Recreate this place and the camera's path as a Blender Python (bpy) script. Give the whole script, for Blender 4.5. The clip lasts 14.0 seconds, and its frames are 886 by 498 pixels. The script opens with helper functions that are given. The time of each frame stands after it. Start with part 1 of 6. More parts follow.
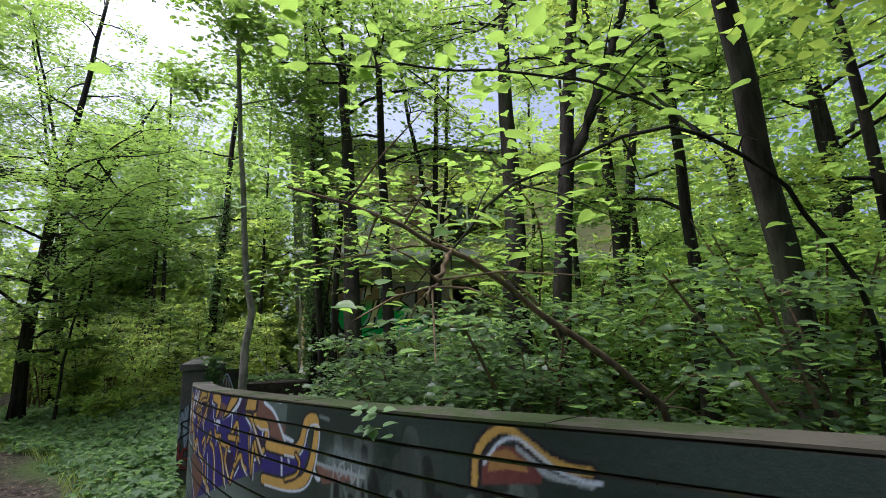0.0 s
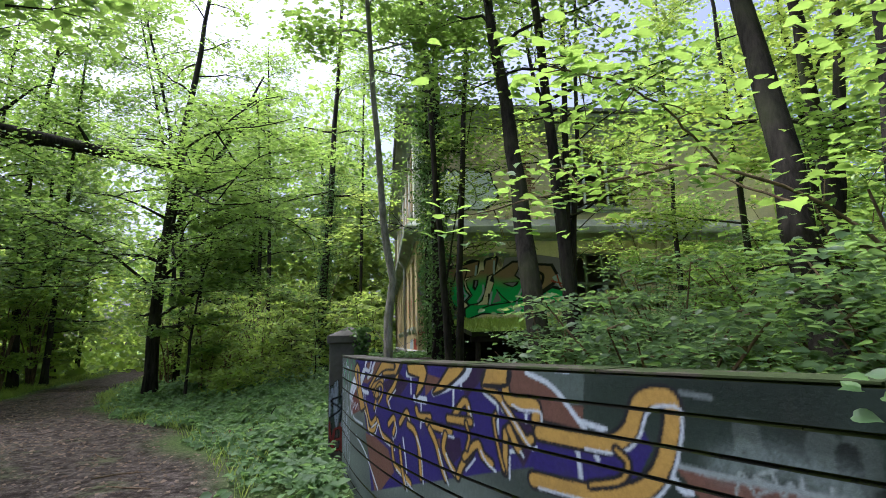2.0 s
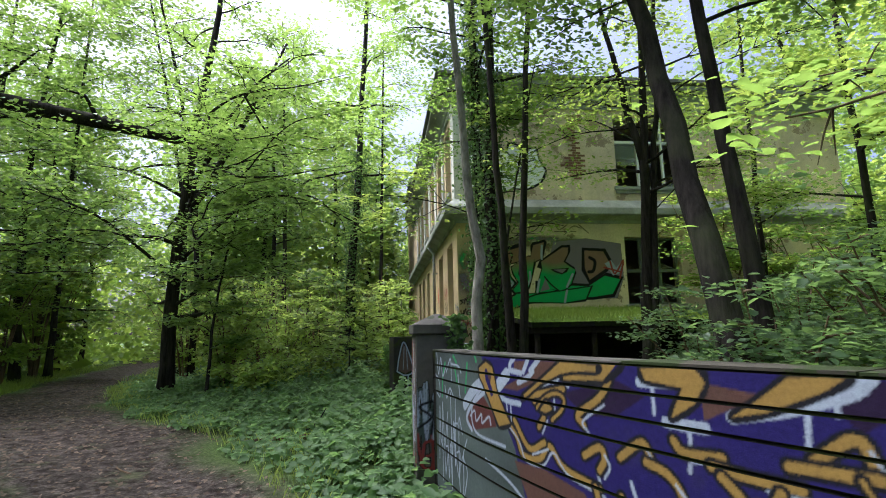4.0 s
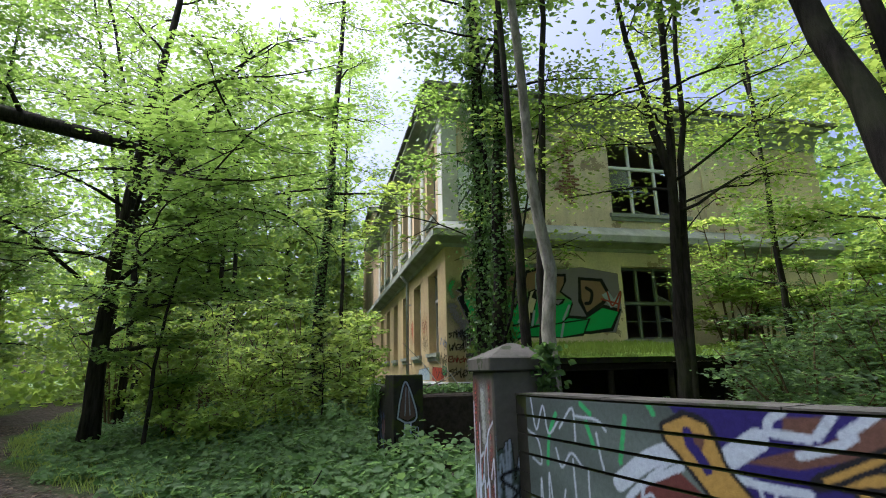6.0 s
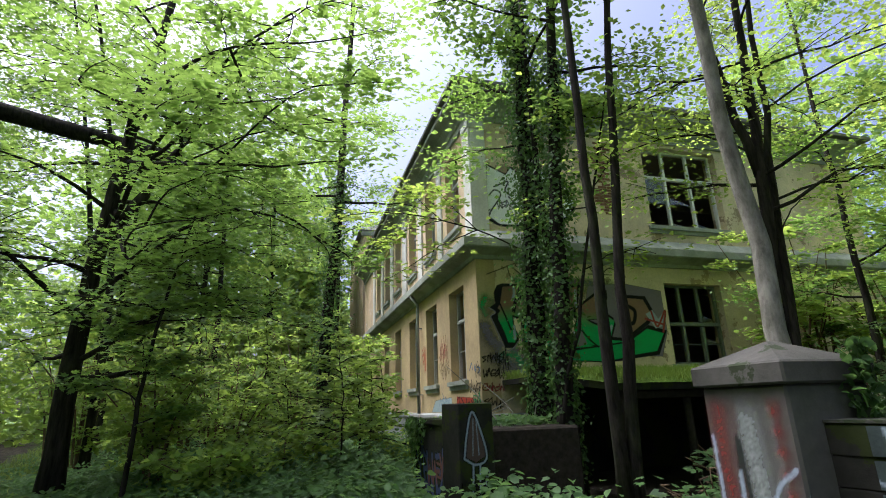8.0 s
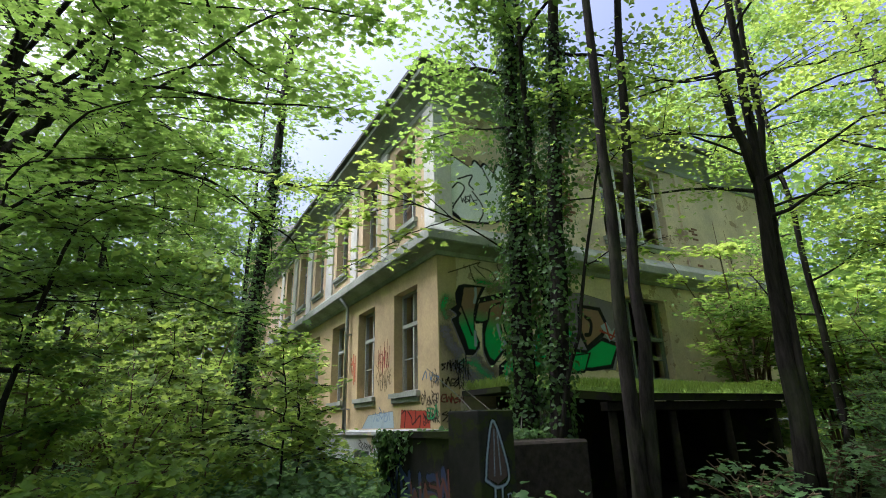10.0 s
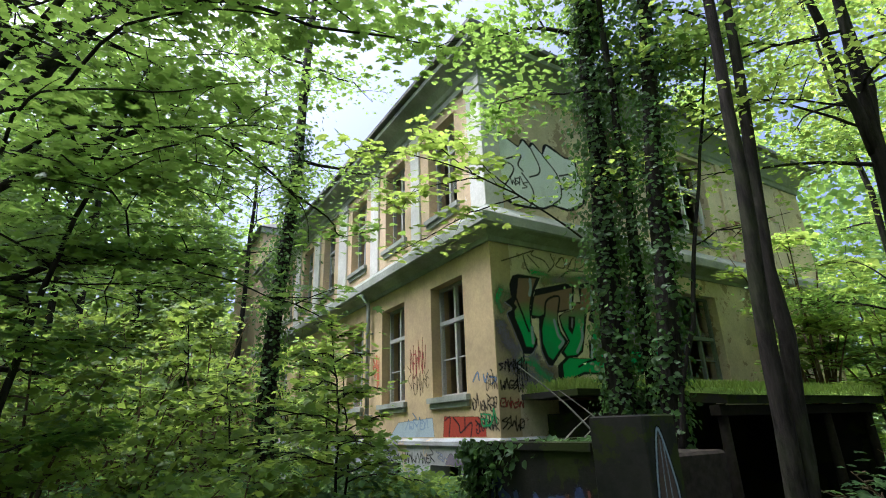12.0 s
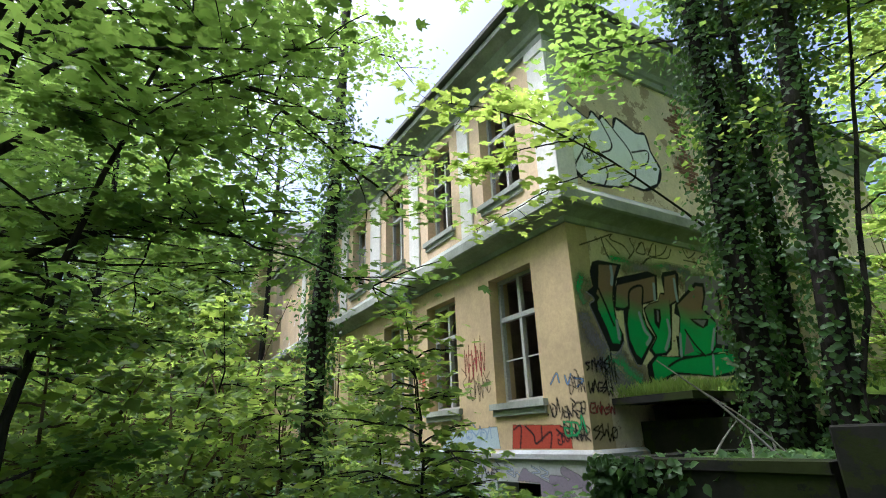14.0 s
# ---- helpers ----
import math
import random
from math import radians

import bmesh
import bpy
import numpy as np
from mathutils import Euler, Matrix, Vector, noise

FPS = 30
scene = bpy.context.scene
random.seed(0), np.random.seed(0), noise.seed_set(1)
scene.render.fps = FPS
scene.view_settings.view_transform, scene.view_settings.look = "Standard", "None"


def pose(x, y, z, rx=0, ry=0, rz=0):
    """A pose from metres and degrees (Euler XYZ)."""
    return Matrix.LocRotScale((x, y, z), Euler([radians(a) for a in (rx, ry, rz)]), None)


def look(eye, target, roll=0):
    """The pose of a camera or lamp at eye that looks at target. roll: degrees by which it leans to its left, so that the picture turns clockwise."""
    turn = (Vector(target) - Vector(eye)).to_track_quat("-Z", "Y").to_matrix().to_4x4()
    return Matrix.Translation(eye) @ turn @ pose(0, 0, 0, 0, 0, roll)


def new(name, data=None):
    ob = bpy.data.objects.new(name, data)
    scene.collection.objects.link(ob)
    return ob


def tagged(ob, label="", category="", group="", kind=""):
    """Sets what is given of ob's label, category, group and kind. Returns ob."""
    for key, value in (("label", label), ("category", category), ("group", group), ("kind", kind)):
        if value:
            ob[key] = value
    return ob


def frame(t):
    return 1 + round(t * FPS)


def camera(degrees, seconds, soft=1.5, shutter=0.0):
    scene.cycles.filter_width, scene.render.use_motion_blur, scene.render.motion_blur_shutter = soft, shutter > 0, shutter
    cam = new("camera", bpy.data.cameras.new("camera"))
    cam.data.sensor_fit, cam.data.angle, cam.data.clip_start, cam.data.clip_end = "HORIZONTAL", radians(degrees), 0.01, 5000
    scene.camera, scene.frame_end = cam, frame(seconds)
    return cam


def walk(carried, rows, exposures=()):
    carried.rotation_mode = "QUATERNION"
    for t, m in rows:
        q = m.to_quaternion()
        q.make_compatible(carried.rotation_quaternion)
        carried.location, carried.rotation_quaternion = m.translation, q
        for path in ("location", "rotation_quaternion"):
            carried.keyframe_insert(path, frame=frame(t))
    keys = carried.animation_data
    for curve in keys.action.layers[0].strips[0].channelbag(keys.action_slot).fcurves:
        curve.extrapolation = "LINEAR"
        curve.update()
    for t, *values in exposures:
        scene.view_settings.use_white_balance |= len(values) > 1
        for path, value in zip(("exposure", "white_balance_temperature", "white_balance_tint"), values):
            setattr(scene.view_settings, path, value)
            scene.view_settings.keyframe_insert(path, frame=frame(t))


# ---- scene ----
cam = camera(81.2, 14.0, soft=0.95)
METRES, EYE, TILT, LEAN, TURN = 12.5, 1.55, 0.0, 0.0, -15.7
ROWS = [
    (0.0, 0.0, 0.0, 0.0, 0.4, 11.69, 1.93),
    (0.5, -0.0245, 0.0169, -0.0013, 2.97, 11.64, 2.2),
    (1.0, -0.0471, 0.0415, -0.0041, 4.76, 11.46, 2.41),
    (1.5, -0.074, 0.0623, -0.0076, 7.28, 11.02, 2.01),
    (2.0, -0.1005, 0.084, -0.009, 8.87, 10.22, 1.54),
    (2.5, -0.1273, 0.1107, -0.0092, 10.06, 9.14, 1.5),
    (3.0, -0.1569, 0.1326, -0.0084, 11.1, 8.41, 1.33),
    (5.5, -0.2831, 0.2626, -0.0073, 3.32, 12.44, 1.19),
    (6.0, -0.3098, 0.2904, -0.0066, 2.54, 13.32, 1.29),
    (6.5, -0.3329, 0.3211, -0.0053, 1.78, 14.28, 1.87),
    (7.0, -0.3588, 0.3501, -0.0065, 1.2, 15.44, 1.83),
    (9.5, -0.4887, 0.4981, -0.017, -8.29, 18.32, 1.71),
    (10.0, -0.5117, 0.5252, -0.0183, -12.91, 18.6, 1.45),
    (10.5, -0.5329, 0.5551, -0.0181, -14.85, 18.79, 1.39),
    (11.0, -0.5552, 0.5835, -0.0164, -15.1, 18.96, 1.43),
    (11.5, -0.5717, 0.6129, -0.015, -15.25, 19.0, 1.63),
    (12.0, -0.5889, 0.642, -0.0142, -15.24, 19.23, 1.78),
    (12.5, -0.6046, 0.6706, -0.0125, -15.19, 19.46, 1.88),
    (13.0, -0.6141, 0.701, -0.0112, -15.11, 19.5, 2.06),
    (13.5, -0.6266, 0.7286, -0.0104, -14.79, 19.73, 2.09),
    (14.0, -0.6385, 0.7541, -0.0082, -14.5, 20.02, 2.16),
]
walk(cam, [(t, pose(0, 0, EYE, TILT, LEAN, TURN) @ pose(METRES * x, METRES * y, METRES * z, 90 + pitch, roll, yaw)) for t, x, y, z, yaw, pitch, roll in ROWS],
     exposures=[(0.0, 2.0, 5600, 15.0), (3.0, 2.4, 5500, 17.0), (7.0, 2.25, 5550, 17.0), (10.0, 2.3, 5450, 16.0), (14.0, 2.6, 5350, 16.0)])

# ---- world and sun: a bright overcast sky over woodland, brightest overhead ----
world = bpy.data.worlds.new("sky")
scene.world = world
world.use_nodes = True
wn = world.node_tree
sky = wn.nodes.new("ShaderNodeTexSky")
sky.sky_type, sky.sun_disc = "NISHITA", False
sky.sun_elevation, sky.sun_rotation = radians(66), radians(-58)
sky.air_density, sky.dust_density, sky.ozone_density = 0.5, 8.0, 0.5
wn.nodes["Background"].inputs[1].default_value = 0.078
wn.links.new(sky.outputs[0], wn.nodes["Background"].inputs[0])
sun = new("sun", bpy.data.lights.new("sun", "SUN"))
sun.data.energy, sun.data.angle, sun.data.color = 1.5, radians(50), (1.0, 0.96, 0.88)
sun.matrix_world = look((-19, 26, 50), (0, 14, 0))


# ---- materials ----
def material(name, rough=0.8, metal=0.0):
    m = bpy.data.materials.new(name)
    m.use_nodes = True
    n = m.node_tree.nodes
    b = n["Principled BSDF"]
    b.inputs["Roughness"].default_value, b.inputs["Metallic"].default_value = rough, metal
    return m, m.node_tree, b


def node(tree, kind, **values):
    n = tree.nodes.new(kind)
    for key, v in values.items():
        n.inputs[key].default_value = v
    return n


def ramp(tree, source, stops):
    r = tree.nodes.new("ShaderNodeValToRGB")
    while len(r.color_ramp.elements) < len(stops):
        r.color_ramp.elements.new(0.5)
    for e, (p, c) in zip(r.color_ramp.elements, stops):
        e.position, e.color = p, (*c, 1)
    tree.links.new(source, r.inputs[0])
    return r.outputs[0]


def coords(tree, scale=(1, 1, 1)):
    g = tree.nodes.new("ShaderNodeNewGeometry")
    m = tree.nodes.new("ShaderNodeMapping")
    m.inputs["Scale"].default_value = scale
    tree.links.new(g.outputs["Position"], m.inputs[0])
    return m.outputs[0]


def noisy(tree, scale, detail=6.0, rough=0.6, stretch=(1, 1, 1)):
    n = node(tree, "ShaderNodeTexNoise", Scale=scale, Detail=detail, Roughness=rough)
    tree.links.new(coords(tree, stretch), n.inputs["Vector"])
    return n.outputs[0]


def mix(tree, factor, a, b, blend="MIX"):
    m = tree.nodes.new("ShaderNodeMix")
    m.data_type, m.blend_type = "RGBA", blend
    for socket, v in ((m.inputs[0], factor), (m.inputs[6], a), (m.inputs[7], b)):
        if hasattr(v, "node"):
            tree.links.new(v, socket)
        else:
            socket.default_value = v if isinstance(v, (int, float)) else (*v, 1)
    return m.outputs[2]


def relief(tree, bsdf, source, strength=0.4, distance=0.01):
    b = node(tree, "ShaderNodeBump", Strength=strength, Distance=distance)
    tree.links.new(source, b.inputs["Height"])
    tree.links.new(b.outputs[0], bsdf.inputs["Normal"])


def worn(name, base, stain, patch=None, rough=0.85, big=0.7, fine=18.0, patch_at=0.62, bump=0.35, streak=True):
    """A weathered mineral surface: base colour, large stains, streaks, fallen patches and grain."""
    m, t, b = material(name, rough)
    b.inputs["Specular IOR Level"].default_value = 0.1
    big_n = noisy(t, big, 8, 0.65)
    col = mix(t, ramp(t, big_n, [(0.38, (0, 0, 0)), (0.68, (1, 1, 1))]), base, stain)
    if streak:
        s = noisy(t, 2.2, 5, 0.6, (1, 1, 0.12))
        col = mix(t, ramp(t, s, [(0.5, (0, 0, 0)), (0.8, (0.8, 0.8, 0.8))]), col, stain)
    if patch:
        p = noisy(t, 1.6, 7, 0.7)
        col = mix(t, ramp(t, p, [(patch_at, (0, 0, 0)), (patch_at + 0.015, (1, 1, 1))]), col, patch)
    g = noisy(t, fine, 8, 0.7)
    col = mix(t, 0.35, col, ramp(t, g, [(0.3, (0.35, 0.35, 0.35)), (0.7, (1, 1, 1))]), "MULTIPLY")
    t.links.new(col, b.inputs["Base Color"])
    relief(t, b, g, bump, 0.01)
    return m


def plain(name, colour, rough=0.8, metal=0.0, vary=0.3, scale=9.0, bump=0.15):
    m, t, b = material(name, rough, metal)
    b.inputs["Specular IOR Level"].default_value = 0.5 if rough < 0.7 else 0.12
    g = noisy(t, scale, 7, 0.65)
    lo = tuple(c * (1 - vary) for c in colour)
    t.links.new(ramp(t, g, [(0.3, lo), (0.7, colour)]), b.inputs["Base Color"])
    relief(t, b, g, bump, 0.004)
    return m


def leafy(name, dark, light, back, gloss=0.45, shine=0.25):
    """A leaf: diffuse face, light let through, a soft sheen, each leaf a little different."""
    m = bpy.data.materials.new(name)
    m.use_nodes = True
    t = m.node_tree
    t.nodes.clear()
    out = t.nodes.new("ShaderNodeOutputMaterial")
    g = t.nodes.new("ShaderNodeNewGeometry")
    col = ramp(t, g.outputs["Random Per Island"], [(0.0, dark), (0.8, light), (1.0, tuple(min(1, c * 1.25) for c in light))])
    thru = mix(t, 0.75, col, back)
    b = node(t, "ShaderNodeBsdfPrincipled", Roughness=gloss)
    b.inputs["Specular IOR Level"].default_value = shine
    tr = t.nodes.new("ShaderNodeBsdfTranslucent")
    mx = node(t, "ShaderNodeMixShader", Fac=0.5)
    t.links.new(col, b.inputs["Base Color"])
    t.links.new(thru, tr.inputs["Color"])
    t.links.new(b.outputs[0], mx.inputs[1])
    t.links.new(tr.outputs[0], mx.inputs[2])
    t.links.new(mx.outputs[0], out.inputs["Surface"])
    return m


LEAF_MAPLE = leafy("maple_leaf", (0.045, 0.09, 0.028), (0.1, 0.178, 0.046), (0.38, 0.57, 0.09))
# light yellow-green leaf, its colour raised to look sunlit under the canopy
LEAF_BRIGHT = leafy("sunlit_leaf", (0.075, 0.135, 0.03), (0.17, 0.26, 0.055), (0.56, 0.71, 0.11))
LEAF_DARK = leafy("shade_leaf", (0.03, 0.06, 0.03), (0.075, 0.125, 0.055), (0.24, 0.38, 0.09), 0.36, 0.5)
LEAF_IVY = leafy("ivy_leaf", (0.016, 0.034, 0.014), (0.07, 0.135, 0.04), (0.18, 0.32, 0.07), 0.42, 0.3)
LEAF_GROUND = leafy("ground_leaf", (0.06, 0.115, 0.05), (0.105, 0.185, 0.066), (0.22, 0.36, 0.09), 0.48, 0.22)
GRASS = leafy("grass_blade", (0.1, 0.16, 0.035), (0.21, 0.29, 0.06), (0.45, 0.55, 0.12))


def bark_material(name, dark, light, stretch=0.15):
    m, t, b = material(name, 0.9)
    b.inputs["Specular IOR Level"].default_value = 0.1
    g = noisy(t, 14.0, 8, 0.7, (1, 1, stretch))
    big_n = noisy(t, 1.3, 4, 0.6)
    col = ramp(t, g, [(0.35, dark), (0.65, light)])
    col = mix(t, ramp(t, big_n, [(0.5, (0, 0, 0)), (0.75, (0.5, 0.5, 0.5))]), col, (0.06, 0.075, 0.03))
    t.links.new(col, b.inputs["Base Color"])
    relief(t, b, g, 0.8, 0.03)
    return m


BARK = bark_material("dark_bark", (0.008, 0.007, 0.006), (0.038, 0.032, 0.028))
BARK_PALE = bark_material("pale_bark", (0.12, 0.11, 0.09), (0.3, 0.28, 0.24), 0.4)
BARK_BROWN = bark_material("brown_bark", (0.06, 0.04, 0.025), (0.2, 0.14, 0.09))

PLASTER_LOW = worn("cream_plaster", (0.58, 0.45, 0.25), (0.4, 0.31, 0.19), (0.55, 0.5, 0.42), patch_at=0.7)
PLASTER_UP = worn("ochre_plaster", (0.68, 0.52, 0.33), (0.5, 0.4, 0.28), (0.72, 0.68, 0.6), patch_at=0.63)
PLASTER_SOUTH = worn("grey_cream_plaster", (0.8, 0.67, 0.46), (0.5, 0.42, 0.31), (0.38, 0.29, 0.2), patch_at=0.575)
STUCCO = worn("white_stucco", (0.72, 0.71, 0.66), (0.5, 0.49, 0.44), rough=0.8)
CORNICE = worn("grey_green_cornice", (0.4, 0.42, 0.37), (0.2, 0.22, 0.18))
PLINTH = worn("grey_blue_plinth", (0.42, 0.44, 0.44), (0.28, 0.28, 0.26), (0.5, 0.42, 0.3), patch_at=0.6)
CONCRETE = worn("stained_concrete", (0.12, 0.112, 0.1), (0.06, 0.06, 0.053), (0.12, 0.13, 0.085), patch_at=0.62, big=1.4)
# mossy concrete with the deep shade round the shed put into its colour
CONCRETE_SHADED = worn("mossy_shaded_concrete", (0.036, 0.033, 0.029), (0.014, 0.015, 0.013), (0.034, 0.042, 0.014), patch_at=0.5, big=1.4)
CAPSTONE = worn("weathered_cap", (0.11, 0.103, 0.092), (0.05, 0.049, 0.043), (0.045, 0.055, 0.03), big=2.0, patch_at=0.6)
CAP_MOSSY = worn("mossy_cap", (0.06, 0.054, 0.043), (0.034, 0.033, 0.025), (0.03, 0.042, 0.016), big=2.6, patch_at=0.52)
ROOF = worn("slate_grey_roof", (0.22, 0.21, 0.2), (0.14, 0.15, 0.12))
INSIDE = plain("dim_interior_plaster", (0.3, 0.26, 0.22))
WOOD = plain("grey_window_wood", (0.42, 0.42, 0.4), 0.6, vary=0.35, scale=25)
WOOD_WHITE = plain("white_window_wood", (0.78, 0.78, 0.75), 0.5, vary=0.2, scale=25)
WOOD_DULL = plain("green_grey_window_wood", (0.2, 0.23, 0.2), 0.75, vary=0.4, scale=25)
# shed timber, colour darkened as if deep in shade
TIMBER = plain("shaded_timber", (0.04, 0.033, 0.026), 0.9, vary=0.5, scale=14)
ZINC = plain("zinc_pipe", (0.32, 0.33, 0.33), 0.5, 0.6)
MOSS = plain("moss", (0.2, 0.3, 0.05), 0.95, vary=0.6, scale=6, bump=0.6)
BRICK_OLD = plain("old_brick", (0.27, 0.15, 0.1), 0.9, vary=0.5, scale=7)
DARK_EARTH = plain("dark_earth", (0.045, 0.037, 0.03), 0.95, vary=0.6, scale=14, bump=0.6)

glass_m, glass_t, glass_b = material("dusty_glass", 0.08)
glass_b.inputs["Transmission Weight"].default_value = 0.9
glass_b.inputs["Base Color"].default_value = (0.75, 0.8, 0.78, 1)
GLASS = glass_m


# ---- helpers for building ----
class Geo:
    """Collects vertices and faces of one mesh."""

    def __init__(self):
        self.v, self.f = [], []

    def add(self, verts, faces):
        k = len(self.v)
        self.v += [tuple(p) for p in verts]
        self.f += [tuple(i + k for i in f) for f in faces]
        return self

    def box(self, a, b):
        (x0, y0, z0), (x1, y1, z1) = a, b
        p = [(x0, y0, z0), (x1, y0, z0), (x1, y1, z0), (x0, y1, z0), (x0, y0, z1), (x1, y0, z1), (x1, y1, z1), (x0, y1, z1)]
        return self.add(p, [(3, 2, 1, 0), (4, 5, 6, 7), (0, 1, 5, 4), (1, 2, 6, 5), (2, 3, 7, 6), (3, 0, 4, 7)])

    def tube(self, pts, radii, sides=6, cap=True):
        pts = [Vector(p) for p in pts]
        rings = []
        for i, p in enumerate(pts):
            d = (pts[min(i + 1, len(pts) - 1)] - pts[max(i - 1, 0)]).normalized()
            a = d.cross(Vector((0.31, 0.2, 0.93) if abs(d.z) < 0.9 else (0.95, 0.3, 0))).normalized()
            b = d.cross(a)
            rings.append([p + float(radii[i]) * (math.cos(2 * math.pi * s / sides) * a + math.sin(2 * math.pi * s / sides) * b) for s in range(sides)])
        v = [q for r in rings for q in r]
        f = [(i * sides + s, i * sides + (s + 1) % sides, (i + 1) * sides + (s + 1) % sides, (i + 1) * sides + s) for i in range(len(pts) - 1) for s in range(sides)]
        if cap:
            f.append(tuple(range(sides))[::-1])
            f.append(tuple((len(pts) - 1) * sides + s for s in range(sides)))
        return self.add(v, f)


def mesh_of(name, geo, mat, bevel=0.0, smooth=False):
    me = bpy.data.meshes.new(name)
    me.from_pydata(geo.v, [], geo.f)
    if bevel:
        bm = bmesh.new()
        bm.from_mesh(me)
        bmesh.ops.bevel(bm, geom=bm.edges[:], offset=bevel, segments=1, affect="EDGES")
        bm.to_mesh(me)
        bm.free()
    me.materials.append(mat)
    if smooth:
        me.polygons.foreach_set("use_smooth", [True] * len(me.polygons))
    me.update()
    return me


def part(name, geo, mat, parent=None, label="", bevel=0.0, smooth=False, m=None):
    me = geo if isinstance(geo, bpy.types.Mesh) else mesh_of(name, geo, mat, bevel, smooth)
    ob = new(name, me)
    if m is not None:
        ob.matrix_basis = m
    if parent:
        ob.parent = parent
    return tagged(ob, label)


def empty(name, x=0, y=0, z=0, rz=0):
    ob = new(name)
    ob.empty_display_size = 0.2
    ob.matrix_basis = pose(x, y, z, 0, 0, rz)
    return ob


def spline(pts, n):
    """Points along a smooth curve through the control points."""
    p = np.array(pts, float)
    if len(p) == 2:
        return p[0] + np.linspace(0, 1, n)[:, None] * (p[1] - p[0])
    q = np.vstack([2 * p[0] - p[1], p, 2 * p[-1] - p[-2]])
    out = []
    for u in np.linspace(0, len(p) - 1 - 1e-6, n):
        i, f = int(u), u - int(u)
        a, b, c, d = q[i:i + 4]
        out.append(0.5 * (2 * b + (c - a) * f + (2 * a - 5 * b + 4 * c - d) * f * f + (3 * b - a - 3 * c + d) * f ** 3))
    return np.array(out)


# leaf outlines in the plane, stalk at the origin, tip along +y, folded a little at the midrib
DIAMOND = ([(0, 0, 0), (-0.34, 0.45, 0.1), (0, 1, 0), (0.34, 0.45, 0.1)], [(0, 2, 1), (0, 3, 2)])
OVAL = ([(0, 0, 0), (-0.3, 0.22, 0.09), (-0.34, 0.58, 0.1), (0, 1.0, -0.08), (0.34, 0.58, 0.1), (0.3, 0.22, 0.09)],
        [(0, 3, 2), (0, 2, 1), (0, 4, 3), (0, 5, 4)])
STAR = ([(0, 0, 0), (-0.3, 0.02, 0.05), (-0.52, 0.3, 0.0), (-0.25, 0.38, 0.05), (-0.38, 0.72, 0.02), (-0.13, 0.62, 0.04), (0, 1.0, -0.06),
         (0.13, 0.62, 0.04), (0.38, 0.72, 0.02), (0.25, 0.38, 0.05), (0.52, 0.3, 0.0), (0.3, 0.02, 0.05)],
        [(0, 2, 1), (0, 3, 2), (0, 4, 3), (0, 5, 4), (0, 6, 5), (0, 7, 6), (0, 8, 7), (0, 9, 8), (0, 10, 9), (0, 11, 10)])
BROAD = ([(0, 0, 0), (-0.22, -0.03, 0.06), (-0.4, 0.16, 0.1), (-0.42, 0.4, 0.1), (-0.3, 0.66, 0.07), (-0.12, 0.88, 0.0), (0, 1.08, -0.1), (0.12, 0.88, 0.0), (0.3, 0.66, 0.07), (0.42, 0.4, 0.1), (0.4, 0.16, 0.1), (0.22, -0.03, 0.06), (0, 0.5, 0.0)],
         [(0, 12, 1), (1, 12, 2), (2, 12, 3), (3, 12, 4), (4, 12, 5), (5, 12, 6), (6, 12, 7), (7, 12, 8), (8, 12, 9), (9, 12, 10), (10, 12, 11), (11, 12, 0)])
BLADE = ([(-0.03, 0, 0), (0.03, 0, 0), (0.02, 0.6, 0.1), (0, 1, 0.3)], [(0, 1, 2), (0, 2, 3)])


def leaves(name, places, size, shape, mat, rng, parent=None, tilt=0.5, vary=0.35, normals=None, label="", stand=False):
    """One mesh of many leaves at the places."""
    places = np.asarray(places, float)
    n = len(places)
    tv, tf = np.array(shape[0], float), np.array(shape[1], int)
    yaw = rng.uniform(0, 2 * math.pi, n)
    a, b = rng.normal(0, tilt, n), rng.normal(-0.15, tilt, n)
    up = np.stack([np.sin(a), np.sin(b), np.cos(a) * np.cos(b) + 0.05], 1) if normals is None else np.asarray(normals) + rng.normal(0, tilt, (n, 3))
    up /= np.linalg.norm(up, axis=1)[:, None]
    head = np.stack([np.cos(yaw), np.sin(yaw), np.full(n, -0.25)], 1)
    if stand:
        head = np.stack([0.35 * np.cos(yaw), 0.35 * np.sin(yaw), np.ones(n)], 1)
        up = np.stack([np.cos(yaw + 1.2), np.sin(yaw + 1.2), np.zeros(n)], 1)
    side = np.cross(head, up)
    side /= np.linalg.norm(side, axis=1)[:, None] + 1e-9
    head = np.cross(up, side)
    s = size * (1 + rng.uniform(-vary, vary, n))
    local = tv[None] * s[:, None, None]
    v = places[:, None] + local[:, :, :1] * side[:, None] + local[:, :, 1:2] * head[:, None] + local[:, :, 2:] * up[:, None]
    k, m = len(tv), len(tf)
    idx = (tf[None] + (np.arange(n) * k)[:, None, None]).reshape(-1)
    me = bpy.data.meshes.new(name)
    me.vertices.add(n * k)
    me.vertices.foreach_set("co", v.reshape(-1))
    me.loops.add(n * m * 3)
    me.loops.foreach_set("vertex_index", idx)
    me.polygons.add(n * m)
    me.polygons.foreach_set("loop_start", np.arange(0, n * m * 3, 3))
    me.update()
    me.validate()
    me.materials.append(mat)
    ob = new(name, me)
    if parent:
        ob.parent = parent
    return tagged(ob, label)


